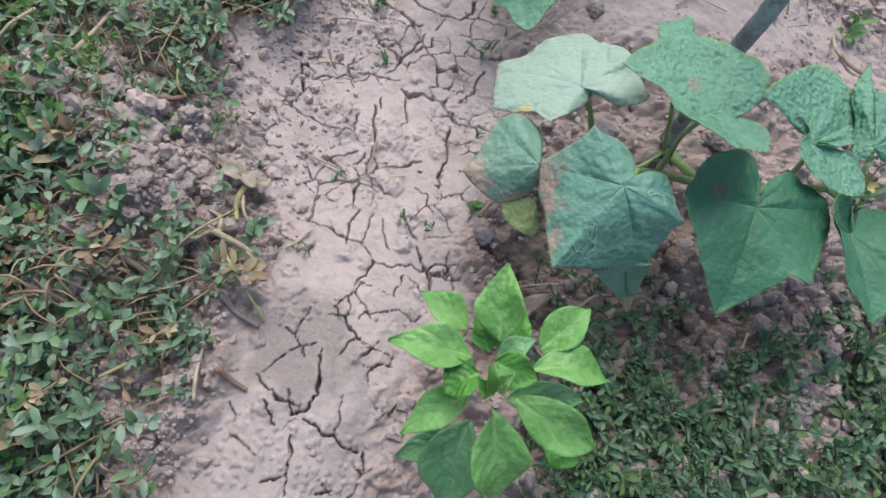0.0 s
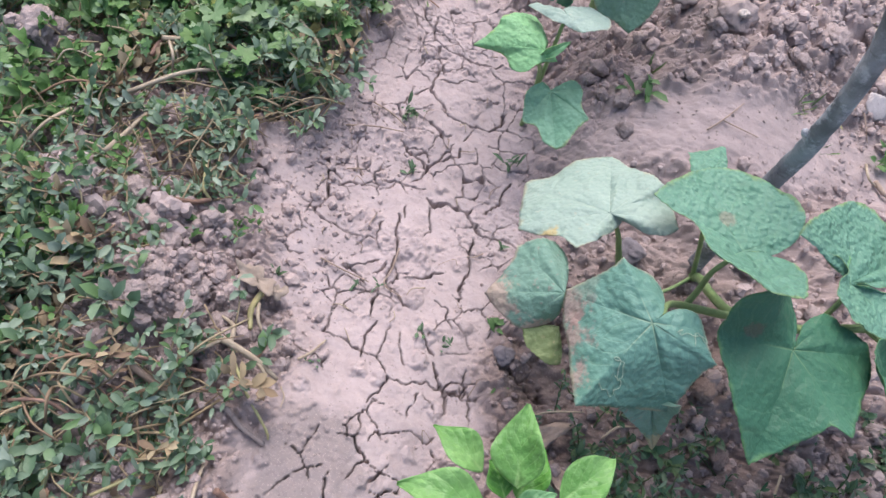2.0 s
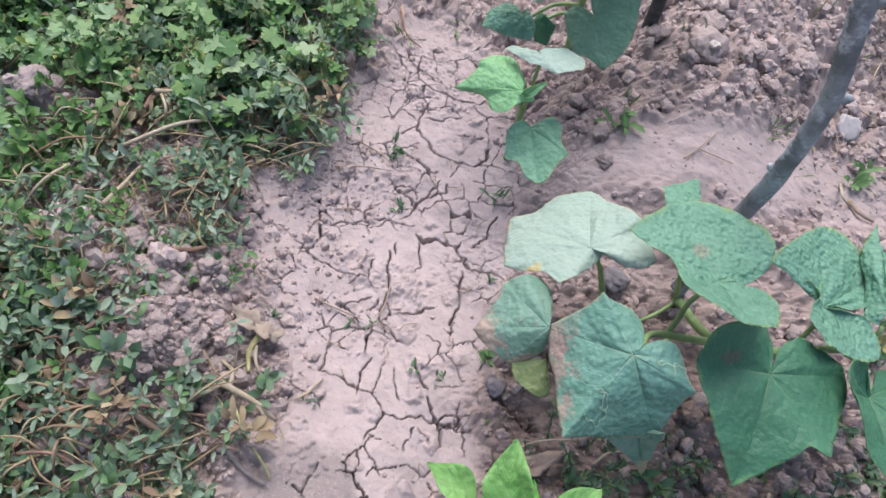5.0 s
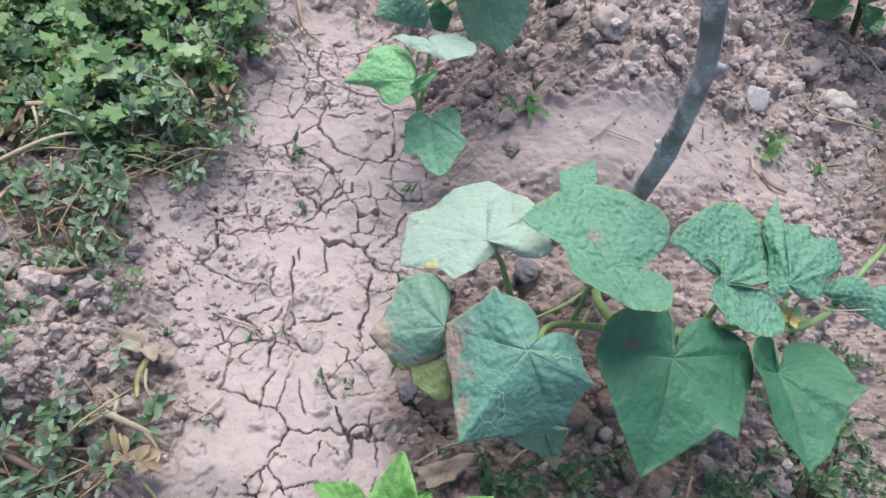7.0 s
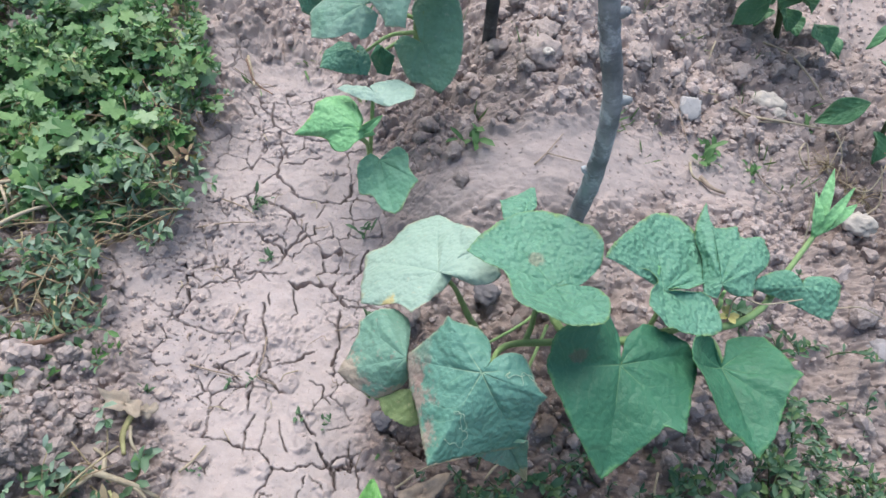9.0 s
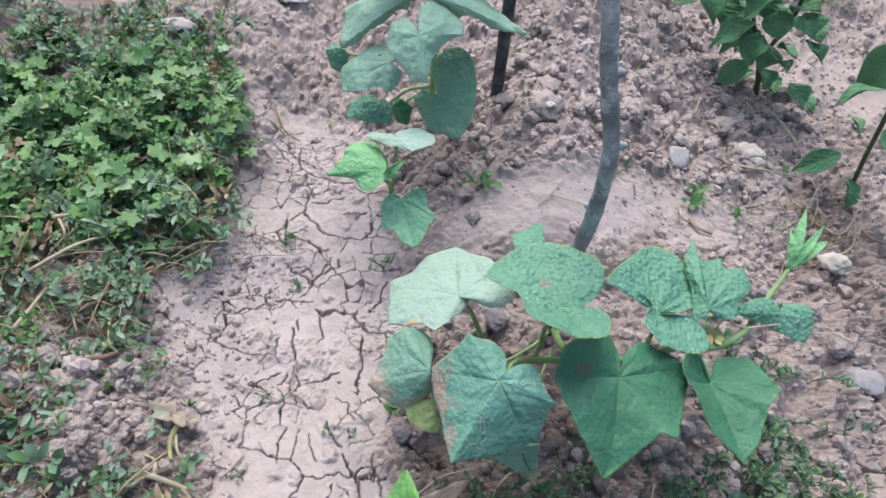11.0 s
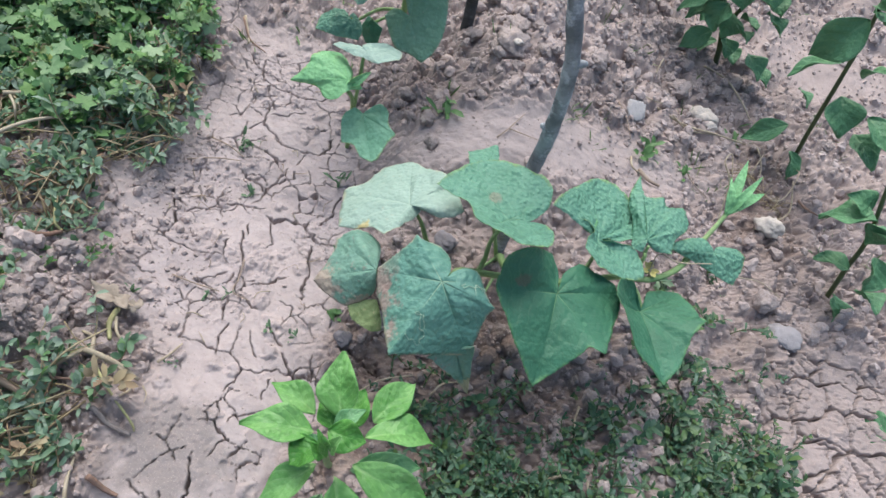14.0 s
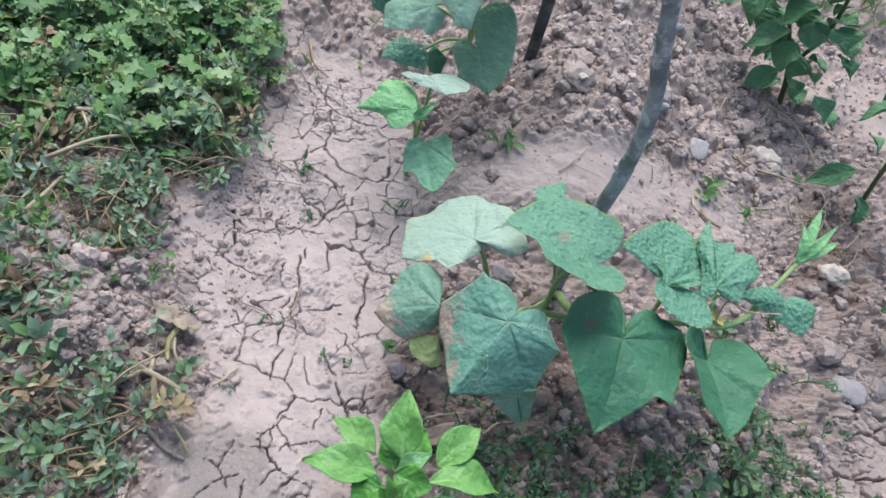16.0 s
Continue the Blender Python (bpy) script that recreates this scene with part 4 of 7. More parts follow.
cucumber_leaf(tall_vine, (0.036, 1.018, 0.313), [(0.040, 1.065, 0.295, 1), (-0.000, 1.069, 0.283), (-0.033, 1.057, 0.272), (-0.062, 1.048, 0.254, 1), (-0.059, 1.003, 0.240), (-0.052, 0.981, 0.232, 1), (-0.033, 0.989, 0.239), (-0.022, 0.995, 0.258, 1), (-0.003, 1.004, 0.273), (0.018, 1.024, 0.284), (0.031, 1.041, 0.280)], leaf_ragged, pucker=0.002)
cucumber_leaf(tall_vine, (0.063, 0.952, 0.308), [(0.055, 0.969, 0.307), (0.037, 0.990, 0.303), (0.019, 0.984, 0.296, 1), (0.019, 0.951, 0.280, 1), (0.055, 0.917, 0.271), (0.061, 0.906, 0.266, 1), (0.086, 0.907, 0.269, 1), (0.085, 0.926, 0.282), (0.089, 0.944, 0.295), (0.105, 0.961, 0.307), (0.121, 0.969, 0.312, 1), (0.114, 0.988, 0.319), (0.073, 1.008, 0.326, 1), (0.057, 1.005, 0.321), (0.054, 0.992, 0.312), (0.061, 0.965, 0.309)], leaf_ragged, pucker=0.002)
cucumber_leaf(tall_vine, (0.066, 1.010, 0.330), [(0.054, 1.032, 0.320), (0.058, 1.048, 0.320), (0.086, 1.075, 0.307, 1), (0.121, 1.070, 0.314), (0.152, 1.034, 0.318), (0.180, 1.012, 0.317), (0.212, 0.998, 0.313, 1), (0.183, 0.990, 0.317), (0.158, 0.992, 0.311, 1), (0.144, 0.996, 0.320), (0.129, 1.002, 0.324), (0.106, 1.011, 0.303, 1), (0.083, 1.014, 0.310), (0.060, 1.019, 0.311)], leaf_ragged, pucker=0.002)
cucumber_leaf(tall_vine, (0.061, 1.061, 0.375), [(0.063, 1.089, 0.364), (0.029, 1.117, 0.347), (-0.009, 1.107, 0.342), (-0.033, 1.078, 0.337, 1), (-0.026, 1.053, 0.342), (-0.001, 1.027, 0.348, 1), (0.029, 1.022, 0.356), (0.052, 1.034, 0.355, 1), (0.062, 1.053, 0.366)], leaf_ragged, pucker=0.002)
cucumber_leaf(tall_vine, (-0.003, 1.031, 0.354), [(0.002, 1.036, 0.337), (-0.029, 1.030, 0.313), (-0.045, 1.031, 0.316), (-0.037, 1.036, 0.334), (-0.012, 1.041, 0.351)], leaf_fresh, pucker=0.002)
cucumber_leaf(tall_vine, (0.073, 1.060, 0.371), [(0.074, 1.099, 0.363), (0.091, 1.134, 0.358, 1), (0.122, 1.116, 0.370), (0.145, 1.104, 0.371), (0.157, 1.098, 0.371, 1), (0.156, 1.067, 0.369), (0.156, 1.045, 0.365, 1), (0.128, 1.047, 0.367), (0.117, 1.043, 0.360, 1), (0.092, 1.048, 0.355), (0.078, 1.053, 0.365)], leaf_ragged, pucker=0.002)
cucumber_leaf(tall_vine, (0.023, 0.960, 0.243), [(0.034, 0.977, 0.240), (0.013, 1.005, 0.236), (-0.015, 0.990, 0.235), (-0.037, 0.972, 0.221, 1), (-0.047, 0.960, 0.210), (-0.039, 0.930, 0.199, 1), (-0.007, 0.926, 0.209), (0.013, 0.933, 0.219), (0.028, 0.926, 0.218, 1), (0.042, 0.940, 0.226), (0.044, 0.957, 0.235, 1)], leaf_ragged, pucker=0.002)
cucumber_leaf(tall_vine, (0.009, 0.973, 0.148), [(0.015, 0.987, 0.148), (0.034, 0.967, 0.144, 1), (0.035, 0.945, 0.134, 1), (0.002, 0.946, 0.129), (-0.038, 0.955, 0.119, 1), (-0.037, 0.980, 0.128), (-0.020, 0.997, 0.135, 1), (-0.002, 0.992, 0.142)], leaf_mid, pucker=0.002)
cucumber_leaf(tall_vine, (0.037, 1.023, 0.117), [(0.059, 1.022, 0.104), (0.055, 1.004, 0.079), (0.035, 1.006, 0.077), (0.020, 1.020, 0.093), (0.029, 1.033, 0.112)], leaf_dark, pucker=0.002)
cucumber_leaf(tall_vine, (0.103, 0.966, 0.193), [(0.093, 0.977, 0.199), (0.079, 1.006, 0.217), (0.096, 1.023, 0.237, 1), (0.117, 1.027, 0.243), (0.138, 1.017, 0.236), (0.152, 0.990, 0.217, 1), (0.158, 0.956, 0.189), (0.152, 0.935, 0.170), (0.139, 0.921, 0.154, 1), (0.114, 0.929, 0.157), (0.096, 0.932, 0.154, 1), (0.078, 0.949, 0.164), (0.063, 0.968, 0.179, 1), (0.074, 0.977, 0.191)], leaf_speckled, pucker=0.002)
cucumber_leaf(tall_vine, (0.122, 1.047, 0.210), [(0.133, 1.058, 0.191), (0.149, 1.042, 0.166), (0.151, 1.028, 0.140), (0.123, 1.036, 0.150), (0.111, 1.054, 0.182)], leaf_withered, pucker=0.002)
cucumber_leaf(tall_vine, (-0.067, 1.048, 0.173), [(-0.055, 1.058, 0.158), (-0.063, 1.039, 0.129), (-0.087, 1.043, 0.131), (-0.099, 1.060, 0.153), (-0.084, 1.068, 0.166)], leaf_mid, pucker=0.002)
cucumber_leaf(tall_vine, (0.025, 1.054, 0.448), [(0.018, 1.034, 0.441), (-0.018, 1.022, 0.422), (-0.027, 1.027, 0.426), (-0.018, 1.047, 0.451), (0.004, 1.053, 0.461)], leaf_fresh)
cucumber_leaf(tall_vine, (0.049, 1.055, 0.417), [(0.087, 1.033, 0.453), (0.096, 1.051, 0.475), (0.071, 1.060, 0.480), (0.035, 1.054, 0.467), (0.033, 1.034, 0.444)], leaf_mid)
tube("stem", [(0.089, 1.076, -0.05), (0.080, 1.075, 0.128), (0.074, 1.075, 0.250), (0.060, 1.074, 0.322), (0.055, 1.074, 0.397), (0.040, 1.073, 0.447)], [0.006, 0.005, 0.004], stem_green, tall_vine)
tube("petiole", [(0.036, 1.023, 0.316), (0.040, 1.028, 0.306), (0.053, 1.049, 0.306), (0.069, 1.075, 0.276)], [0.0019, 0.0026, 0.0032], stem_green, tall_vine, rough=0.05)
tube("petiole", [(0.065, 0.954, 0.309), (0.066, 0.966, 0.299), (0.068, 1.015, 0.299), (0.070, 1.075, 0.269)], [0.0019, 0.0026, 0.0032], stem_green, tall_vine, rough=0.05)
tube("petiole", [(0.064, 1.014, 0.332), (0.064, 1.020, 0.322), (0.065, 1.044, 0.322), (0.066, 1.074, 0.292)], [0.0019, 0.0026, 0.0032], stem_green, tall_vine, rough=0.05)
tube("petiole", [(0.060, 1.054, 0.374), (0.060, 1.056, 0.364), (0.060, 1.064, 0.364), (0.059, 1.074, 0.334)], [0.0019, 0.0026, 0.0032], stem_green, tall_vine, rough=0.05)
tube("petiole", [(0.074, 1.055, 0.370), (0.073, 1.057, 0.360), (0.067, 1.065, 0.360), (0.060, 1.074, 0.330)], [0.0019, 0.0026, 0.0032], stem_green, tall_vine, rough=0.05)
tube("petiole", [(0.006, 0.972, 0.244), (0.013, 0.982, 0.234), (0.041, 1.023, 0.234), (0.076, 1.075, 0.204)], [0.0019, 0.0026, 0.0032], stem_green, tall_vine, rough=0.05)
tube("petiole", [(0.013, 0.972, 0.149), (0.020, 0.982, 0.139), (0.047, 1.024, 0.139), (0.081, 1.075, 0.109)], [0.0019, 0.0026, 0.0032], stem_green, tall_vine, rough=0.05)
tube("petiole", [(0.037, 1.023, 0.117), (0.042, 1.028, 0.107), (0.060, 1.049, 0.107), (0.084, 1.075, 0.077)], [0.0019, 0.0026, 0.0032], stem_green, tall_vine, rough=0.05)
tube("petiole", [(0.097, 0.996, 0.219), (0.095, 1.004, 0.209), (0.087, 1.035, 0.209), (0.078, 1.075, 0.179)], [0.0019, 0.0026, 0.0032], stem_green, tall_vine, rough=0.05)
tube("petiole", [(0.122, 1.047, 0.210), (0.118, 1.050, 0.200), (0.100, 1.061, 0.200), (0.078, 1.075, 0.170)], [0.0019, 0.0026, 0.0032], stem_green, tall_vine, rough=0.05)
tube("petiole", [(-0.067, 1.048, 0.173), (-0.052, 1.051, 0.163), (0.007, 1.062, 0.163), (0.080, 1.075, 0.133)], [0.0019, 0.0026, 0.0032], stem_green, tall_vine, rough=0.05)
tube("stem", [(0.059, 0.866, -0.05), (0.059, 0.854, 0.052), (0.056, 0.850, 0.106), (0.049, 0.812, 0.169)], [0.004, 0.0035, 0.003], stem_green, young_vine)
tube("petiole", [(0.079, 0.820, 0.111), (0.077, 0.824, 0.099), (0.069, 0.837, 0.091), (0.059, 0.854, 0.052)], [0.0019, 0.0026, 0.0032], stem_green, young_vine, rough=0.05)
tube("petiole", [(0.060, 0.854, 0.208), (0.060, 0.854, 0.187), (0.060, 0.854, 0.145), (0.059, 0.854, 0.062)], [0.0019, 0.0026, 0.0032], stem_green, young_vine, rough=0.05)

# ---- the pepper plants ----
young_pepper = thing("pepper_plant", (0.2, 0.325, 0.0), "small bright green pepper plant with glossy pointed leaves", "pepper plant")
far_pepper = thing("pepper_plant", (0.752, 1.411, -0.05), "bushy dark green pepper plant on crumbly soil", "pepper plant")
lean_pepper = thing("pepper_plant", (0.910, 1.169, -0.05), "leaning pepper plant with sparse green leaves", "pepper plant")
side_pepper = thing("pepper_plant", (0.976, 0.886, -0.05), "low pepper plant with drooping green leaves", "pepper plant")
edge_pepper = thing("pepper_plant", (1.076, 0.628, -0.05), "small pepper shoot beside the cracked furrow", "pepper plant")
pepper_leaf(young_pepper, (0.177, 0.330, 0.250), (0.161, 0.389, 0.270), 0.038, pepper_fresh)
pepper_leaf(young_pepper, (0.152, 0.337, 0.220), (0.101, 0.355, 0.220), 0.028, pepper_fresh)
pepper_leaf(young_pepper, (0.157, 0.305, 0.270), (0.091, 0.294, 0.270), 0.032, pepper_fresh)
pepper_leaf(young_pepper, (0.207, 0.329, 0.270), (0.236, 0.377, 0.270), 0.030, pepper_fresh)
pepper_leaf(young_pepper, (0.203, 0.310, 0.280), (0.272, 0.327, 0.260), 0.033, pepper_fresh)
pepper_leaf(young_pepper, (0.200, 0.288, 0.260), (0.284, 0.279, 0.230), 0.036, pepper_fresh)
pepper_leaf(young_pepper, (0.187, 0.273, 0.260), (0.217, 0.214, 0.200), 0.044, pepper_fresh)
pepper_leaf(young_pepper, (0.180, 0.269, 0.200), (0.186, 0.195, 0.140), 0.050, pepper_bluish)
pepper_leaf(young_pepper, (0.168, 0.283, 0.250), (0.127, 0.235, 0.230), 0.028, pepper_fresh)
pepper_leaf(young_pepper, (0.180, 0.259, 0.160), (0.134, 0.225, 0.140), 0.026, pepper_bluish)
pepper_leaf(young_pepper, (0.169, 0.298, 0.310), (0.203, 0.297, 0.310), 0.027, pepper_deep)
pepper_leaf(young_pepper, (0.165, 0.293, 0.280), (0.145, 0.271, 0.270), 0.032, pepper_deep)
pepper_leaf(young_pepper, (0.173, 0.306, 0.290), (0.196, 0.328, 0.300), 0.016, pepper_bluish)
pepper_leaf(young_pepper, (0.185, 0.329, 0.220), (0.194, 0.375, 0.220), 0.031, pepper_deep)
pepper_leaf(young_pepper, (0.174, 0.323, 0.230), (0.153, 0.346, 0.230), 0.023, pepper_deep)
pepper_leaf(young_pepper, (0.201, 0.294, 0.220), (0.270, 0.320, 0.200), 0.026, pepper_bluish)
pepper_leaf(young_pepper, (0.264, 0.293, 0.120), (0.311, 0.285, 0.100), 0.037, pepper_deep)
pepper_leaf(young_pepper, (0.172, 0.307, 0.200), (0.140, 0.316, 0.200), 0.021, pepper_bluish)
pepper_leaf(young_pepper, (0.173, 0.272, 0.320), (0.157, 0.277, 0.340), 0.011, pepper_deep)
pepper_leaf(young_pepper, (0.176, 0.277, 0.320), (0.180, 0.287, 0.340), 0.011, pepper_fresh)
pepper_leaf(young_pepper, (0.170, 0.275, 0.325), (0.161, 0.284, 0.350), 0.009, pepper_deep)
tube("stem", [(0.185, 0.350, -0.01), (0.178, 0.318, 0.13), (0.171, 0.279, 0.322)], [0.0045, 0.004, 0.0025], stem_green, young_pepper)
pepper_leaf(far_pepper, (0.552, 1.501, 0.194), (0.469, 1.508, 0.174), 0.036, pepper_dark)
pepper_leaf(far_pepper, (0.593, 1.480, 0.207), (0.550, 1.468, 0.262), 0.043, pepper_dark)
pepper_leaf(far_pepper, (0.600, 1.454, 0.270), (0.579, 1.432, 0.255), 0.05, pepper_dark)
pepper_leaf(far_pepper, (0.618, 1.468, 0.260), (0.580, 1.453, 0.302), 0.057, pepper_dark)
pepper_leaf(far_pepper, (0.617, 1.468, 0.272), (0.608, 1.440, 0.329), 0.057, pepper_dark)
pepper_leaf(far_pepper, (0.567, 1.493, 0.108), (0.510, 1.488, 0.082), 0.032, pepper_dark)
pepper_leaf(far_pepper, (0.581, 1.464, 0.168), (0.589, 1.427, 0.098), 0.05, pepper_dark)
pepper_leaf(far_pepper, (0.638, 1.425, 0.198), (0.586, 1.417, 0.162), 0.036, pepper_dark)
pepper_leaf(far_pepper, (0.593, 1.480, 0.207), (0.588, 1.449, 0.187), 0.043, pepper_dark)
pepper_leaf(far_pepper, (0.613, 1.471, 0.212), (0.599, 1.444, 0.187), 0.043, pepper_dark)
pepper_leaf(far_pepper, (0.641, 1.457, 0.126), (0.612, 1.438, 0.081), 0.057, pepper_dark)
pepper_leaf(far_pepper, (0.666, 1.400, 0.203), (0.623, 1.388, 0.138), 0.06, pepper_dark)
pepper_leaf(far_pepper, (0.656, 1.405, 0.134), (0.596, 1.401, 0.061), 0.047, pepper_dark)
pepper_leaf(far_pepper, (0.683, 1.414, 0.162), (0.698, 1.373, 0.128), 0.057, pepper_dark)
pepper_leaf(far_pepper, (0.674, 1.385, 0.126), (0.667, 1.355, 0.075), 0.065, pepper_dark)
pepper_leaf(far_pepper, (0.721, 1.396, 0.070), (0.742, 1.352, 0.076), 0.043, pepper_dark)
pepper_leaf(far_pepper, (0.685, 1.402, 0.046), (0.639, 1.391, -0.010), 0.043, pepper_dark)
pepper_leaf(far_pepper, (0.666, 1.444, 0.224), (0.677, 1.406, 0.215), 0.047, pepper_dark)
pepper_leaf(far_pepper, (0.694, 1.431, 0.195), (0.695, 1.397, 0.232), 0.029, pepper_dark)
pepper_leaf(far_pepper, (0.716, 1.420, 0.165), (0.739, 1.375, 0.204), 0.05, pepper_dark)
pepper_leaf(far_pepper, (0.717, 1.386, 0.183), (0.737, 1.343, 0.168), 0.065, pepper_dark)
pepper_leaf(far_pepper, (0.749, 1.381, 0.136), (0.780, 1.333, 0.127), 0.047, pepper_dark)
pepper_leaf(far_pepper, (0.763, 1.363, 0.049), (0.796, 1.314, 0.030), 0.047, pepper_dark)
pepper_leaf(far_pepper, (0.694, 1.431, 0.272), (0.644, 1.422, 0.284), 0.043, pepper_dark)
pepper_leaf(far_pepper, (0.735, 1.411, 0.289), (0.796, 1.347, 0.313), 0.079, pepper_dark)
pepper_leaf(far_pepper, (0.771, 1.393, 0.268), (0.796, 1.347, 0.263), 0.057, pepper_dark)
pepper_leaf(far_pepper, (0.677, 1.473, 0.152), (0.681, 1.437, 0.123), 0.057, pepper_dark)
pepper_leaf(far_pepper, (0.623, 1.499, 0.119), (0.635, 1.460, 0.085), 0.05, pepper_dark)
pepper_leaf(far_pepper, (0.663, 1.479, 0.054), (0.647, 1.454, 0.031), 0.043, pepper_dark)
pepper_leaf(far_pepper, (0.652, 1.474, 0.226), (0.668, 1.432, 0.271), 0.043, pepper_dark)
pepper_leaf(far_pepper, (0.725, 1.416, 0.030), (0.736, 1.377, 0.011), 0.043, pepper_dark)
pepper_leaf(far_pepper, (0.735, 1.433, 0.074), (0.758, 1.388, 0.088), 0.043, pepper_dark)
pepper_leaf(far_pepper, (0.619, 1.468, 0.222), (0.644, 1.422, 0.240), 0.043, pepper_dark)
pepper_leaf(far_pepper, (0.628, 1.486, 0.158), (0.649, 1.442, 0.154), 0.05, pepper_dark)
pepper_leaf(far_pepper, (0.579, 1.532, 0.161), (0.498, 1.538, 0.150), 0.03, pepper_dark)
pepper_leaf(far_pepper, (0.628, 1.485, 0.240), (0.609, 1.461, 0.233), 0.042, pepper_dark)
pepper_leaf(far_pepper, (0.645, 1.499, 0.242), (0.638, 1.469, 0.309), 0.048, pepper_dark)
pepper_leaf(far_pepper, (0.609, 1.495, 0.134), (0.621, 1.455, 0.072), 0.042, pepper_dark)
pepper_leaf(far_pepper, (0.621, 1.511, 0.175), (0.620, 1.478, 0.164), 0.036, pepper_dark)
pepper_leaf(far_pepper, (0.670, 1.487, 0.090), (0.645, 1.466, 0.055), 0.048, pepper_dark)
pepper_leaf(far_pepper, (0.686, 1.435, 0.098), (0.629, 1.429, 0.034), 0.039, pepper_dark)
pepper_leaf(far_pepper, (0.706, 1.414, 0.090), (0.702, 1.383, 0.048), 0.053, pepper_dark)
pepper_leaf(far_pepper, (0.717, 1.431, 0.008), (0.673, 1.419, -0.039), 0.036, pepper_dark)
pepper_leaf(far_pepper, (0.725, 1.460, 0.162), (0.728, 1.425, 0.210), 0.024, pepper_dark)
pepper_leaf(far_pepper, (0.748, 1.415, 0.150), (0.772, 1.370, 0.144), 0.053, pepper_dark)
pepper_leaf(far_pepper, (0.798, 1.391, 0.010), (0.834, 1.340, 0.002), 0.039, pepper_dark)
pepper_leaf(far_pepper, (0.766, 1.440, 0.260), (0.831, 1.375, 0.293), 0.065, pepper_dark)
pepper_leaf(far_pepper, (0.707, 1.502, 0.118), (0.715, 1.465, 0.099), 0.048, pepper_dark)
pepper_leaf(far_pepper, (0.694, 1.509, 0.017), (0.681, 1.482, 0.004), 0.036, pepper_dark)
pepper_leaf(far_pepper, (0.758, 1.444, -0.009), (0.772, 1.404, -0.017), 0.036, pepper_dark)
pepper_leaf(far_pepper, (0.648, 1.498, 0.191), (0.677, 1.451, 0.219), 0.036, pepper_dark)
tube("stem", [(0.748, 1.404, -0.075), (0.714, 1.421, 0.030), (0.636, 1.459, 0.165), (0.618, 1.468, 0.260)], [0.0048, 0.004, 0.003], stem_dark, far_pepper, rough=0.06)
tube("stem", [(0.750, 1.404, -0.068), (0.715, 1.421, 0.063), (0.721, 1.418, 0.149), (0.700, 1.428, 0.275), (0.693, 1.431, 0.314)], [0.0048, 0.004, 0.003], stem_dark, far_pepper, rough=0.06)
pepper_leaf(far_pepper, (0.683, 1.414, 0.298), (0.696, 1.374, 0.356), 0.053, pepper_fresh)
pepper_leaf(far_pepper, (0.693, 1.409, 0.298), (0.648, 1.398, 0.340), 0.053, pepper_fresh)
pepper_leaf(far_pepper, (0.706, 1.425, 0.297), (0.721, 1.384, 0.333), 0.043, pepper_fresh)
pepper_leaf(far_pepper, (0.605, 1.441, 0.280), (0.566, 1.427, 0.303), 0.037, pepper_fresh)
pepper_leaf(far_pepper, (0.612, 1.438, 0.278), (0.613, 1.404, 0.314), 0.032, pepper_fresh)
pepper_leaf(far_pepper, (0.587, 1.461, 0.179), (0.587, 1.428, 0.241), 0.032, pepper_fresh)
pepper_leaf(far_pepper, (0.682, 1.414, 0.310), (0.663, 1.390, 0.365), 0.053, pepper_fresh)
pepper_leaf(lean_pepper, (0.822, 1.205, 0.294), (0.777, 1.200, 0.199), 0.069, pepper_dark)
pepper_leaf(lean_pepper, (0.836, 1.196, 0.214), (0.775, 1.202, 0.144), 0.044, pepper_dark)
pepper_leaf(lean_pepper, (0.868, 1.174, 0.163), (0.892, 1.120, 0.115), 0.062, pepper_dark)
pepper_leaf(lean_pepper, (0.931, 1.154, 0.108), (0.972, 1.089, 0.097), 0.05, pepper_dark)
pepper_leaf(lean_pepper, (0.837, 1.183, 0.058), (0.781, 1.185, -0.012), 0.04, pepper_dark)
pepper_leaf(lean_pepper, (0.874, 1.169, 0.011), (0.883, 1.127, -0.024), 0.044, pepper_dark)
pepper_leaf(lean_pepper, (0.928, 1.156, 0.151), (0.978, 1.086, 0.137), 0.05, pepper_dark)
pepper_leaf(lean_pepper, (0.828, 1.226, 0.297), (0.864, 1.164, 0.303), 0.062, pepper_dark)
pepper_leaf(lean_pepper, (0.825, 1.228, 0.109), (0.839, 1.181, 0.108), 0.025, pepper_dark)
pepper_leaf(lean_pepper, (0.825, 1.228, 0.307), (0.790, 1.216, 0.368), 0.062, pepper_dark)
pepper_leaf(lean_pepper, (0.899, 1.213, 0.184), (0.902, 1.175, 0.234), 0.037, pepper_dark)
tube("stem", [(0.910, 1.169, -0.070), (0.882, 1.188, 0.057), (0.855, 1.207, 0.198), (0.833, 1.222, 0.297), (0.812, 1.237, 0.362)], [0.0048, 0.004, 0.003], stem_dark, lean_pepper, rough=0.06)
pepper_leaf(side_pepper, (0.917, 0.918, 0.147), (0.853, 0.940, 0.092), 0.062, pepper_dark)
pepper_leaf(side_pepper, (0.917, 0.946, 0.139), (0.866, 0.956, 0.149), 0.044, pepper_dark)
pepper_leaf(side_pepper, (0.941, 0.892, 0.046), (0.886, 0.907, 0.030), 0.044, pepper_dark)
pepper_leaf(side_pepper, (0.948, 0.871, -0.005), (0.955, 0.821, -0.026), 0.05, pepper_dark)
pepper_leaf(side_pepper, (0.967, 0.865, 0.028), (0.978, 0.811, 0.054), 0.05, pepper_dark)
pepper_leaf(side_pepper, (0.949, 0.913, 0.112), (0.933, 0.887, 0.175), 0.062, pepper_dark)
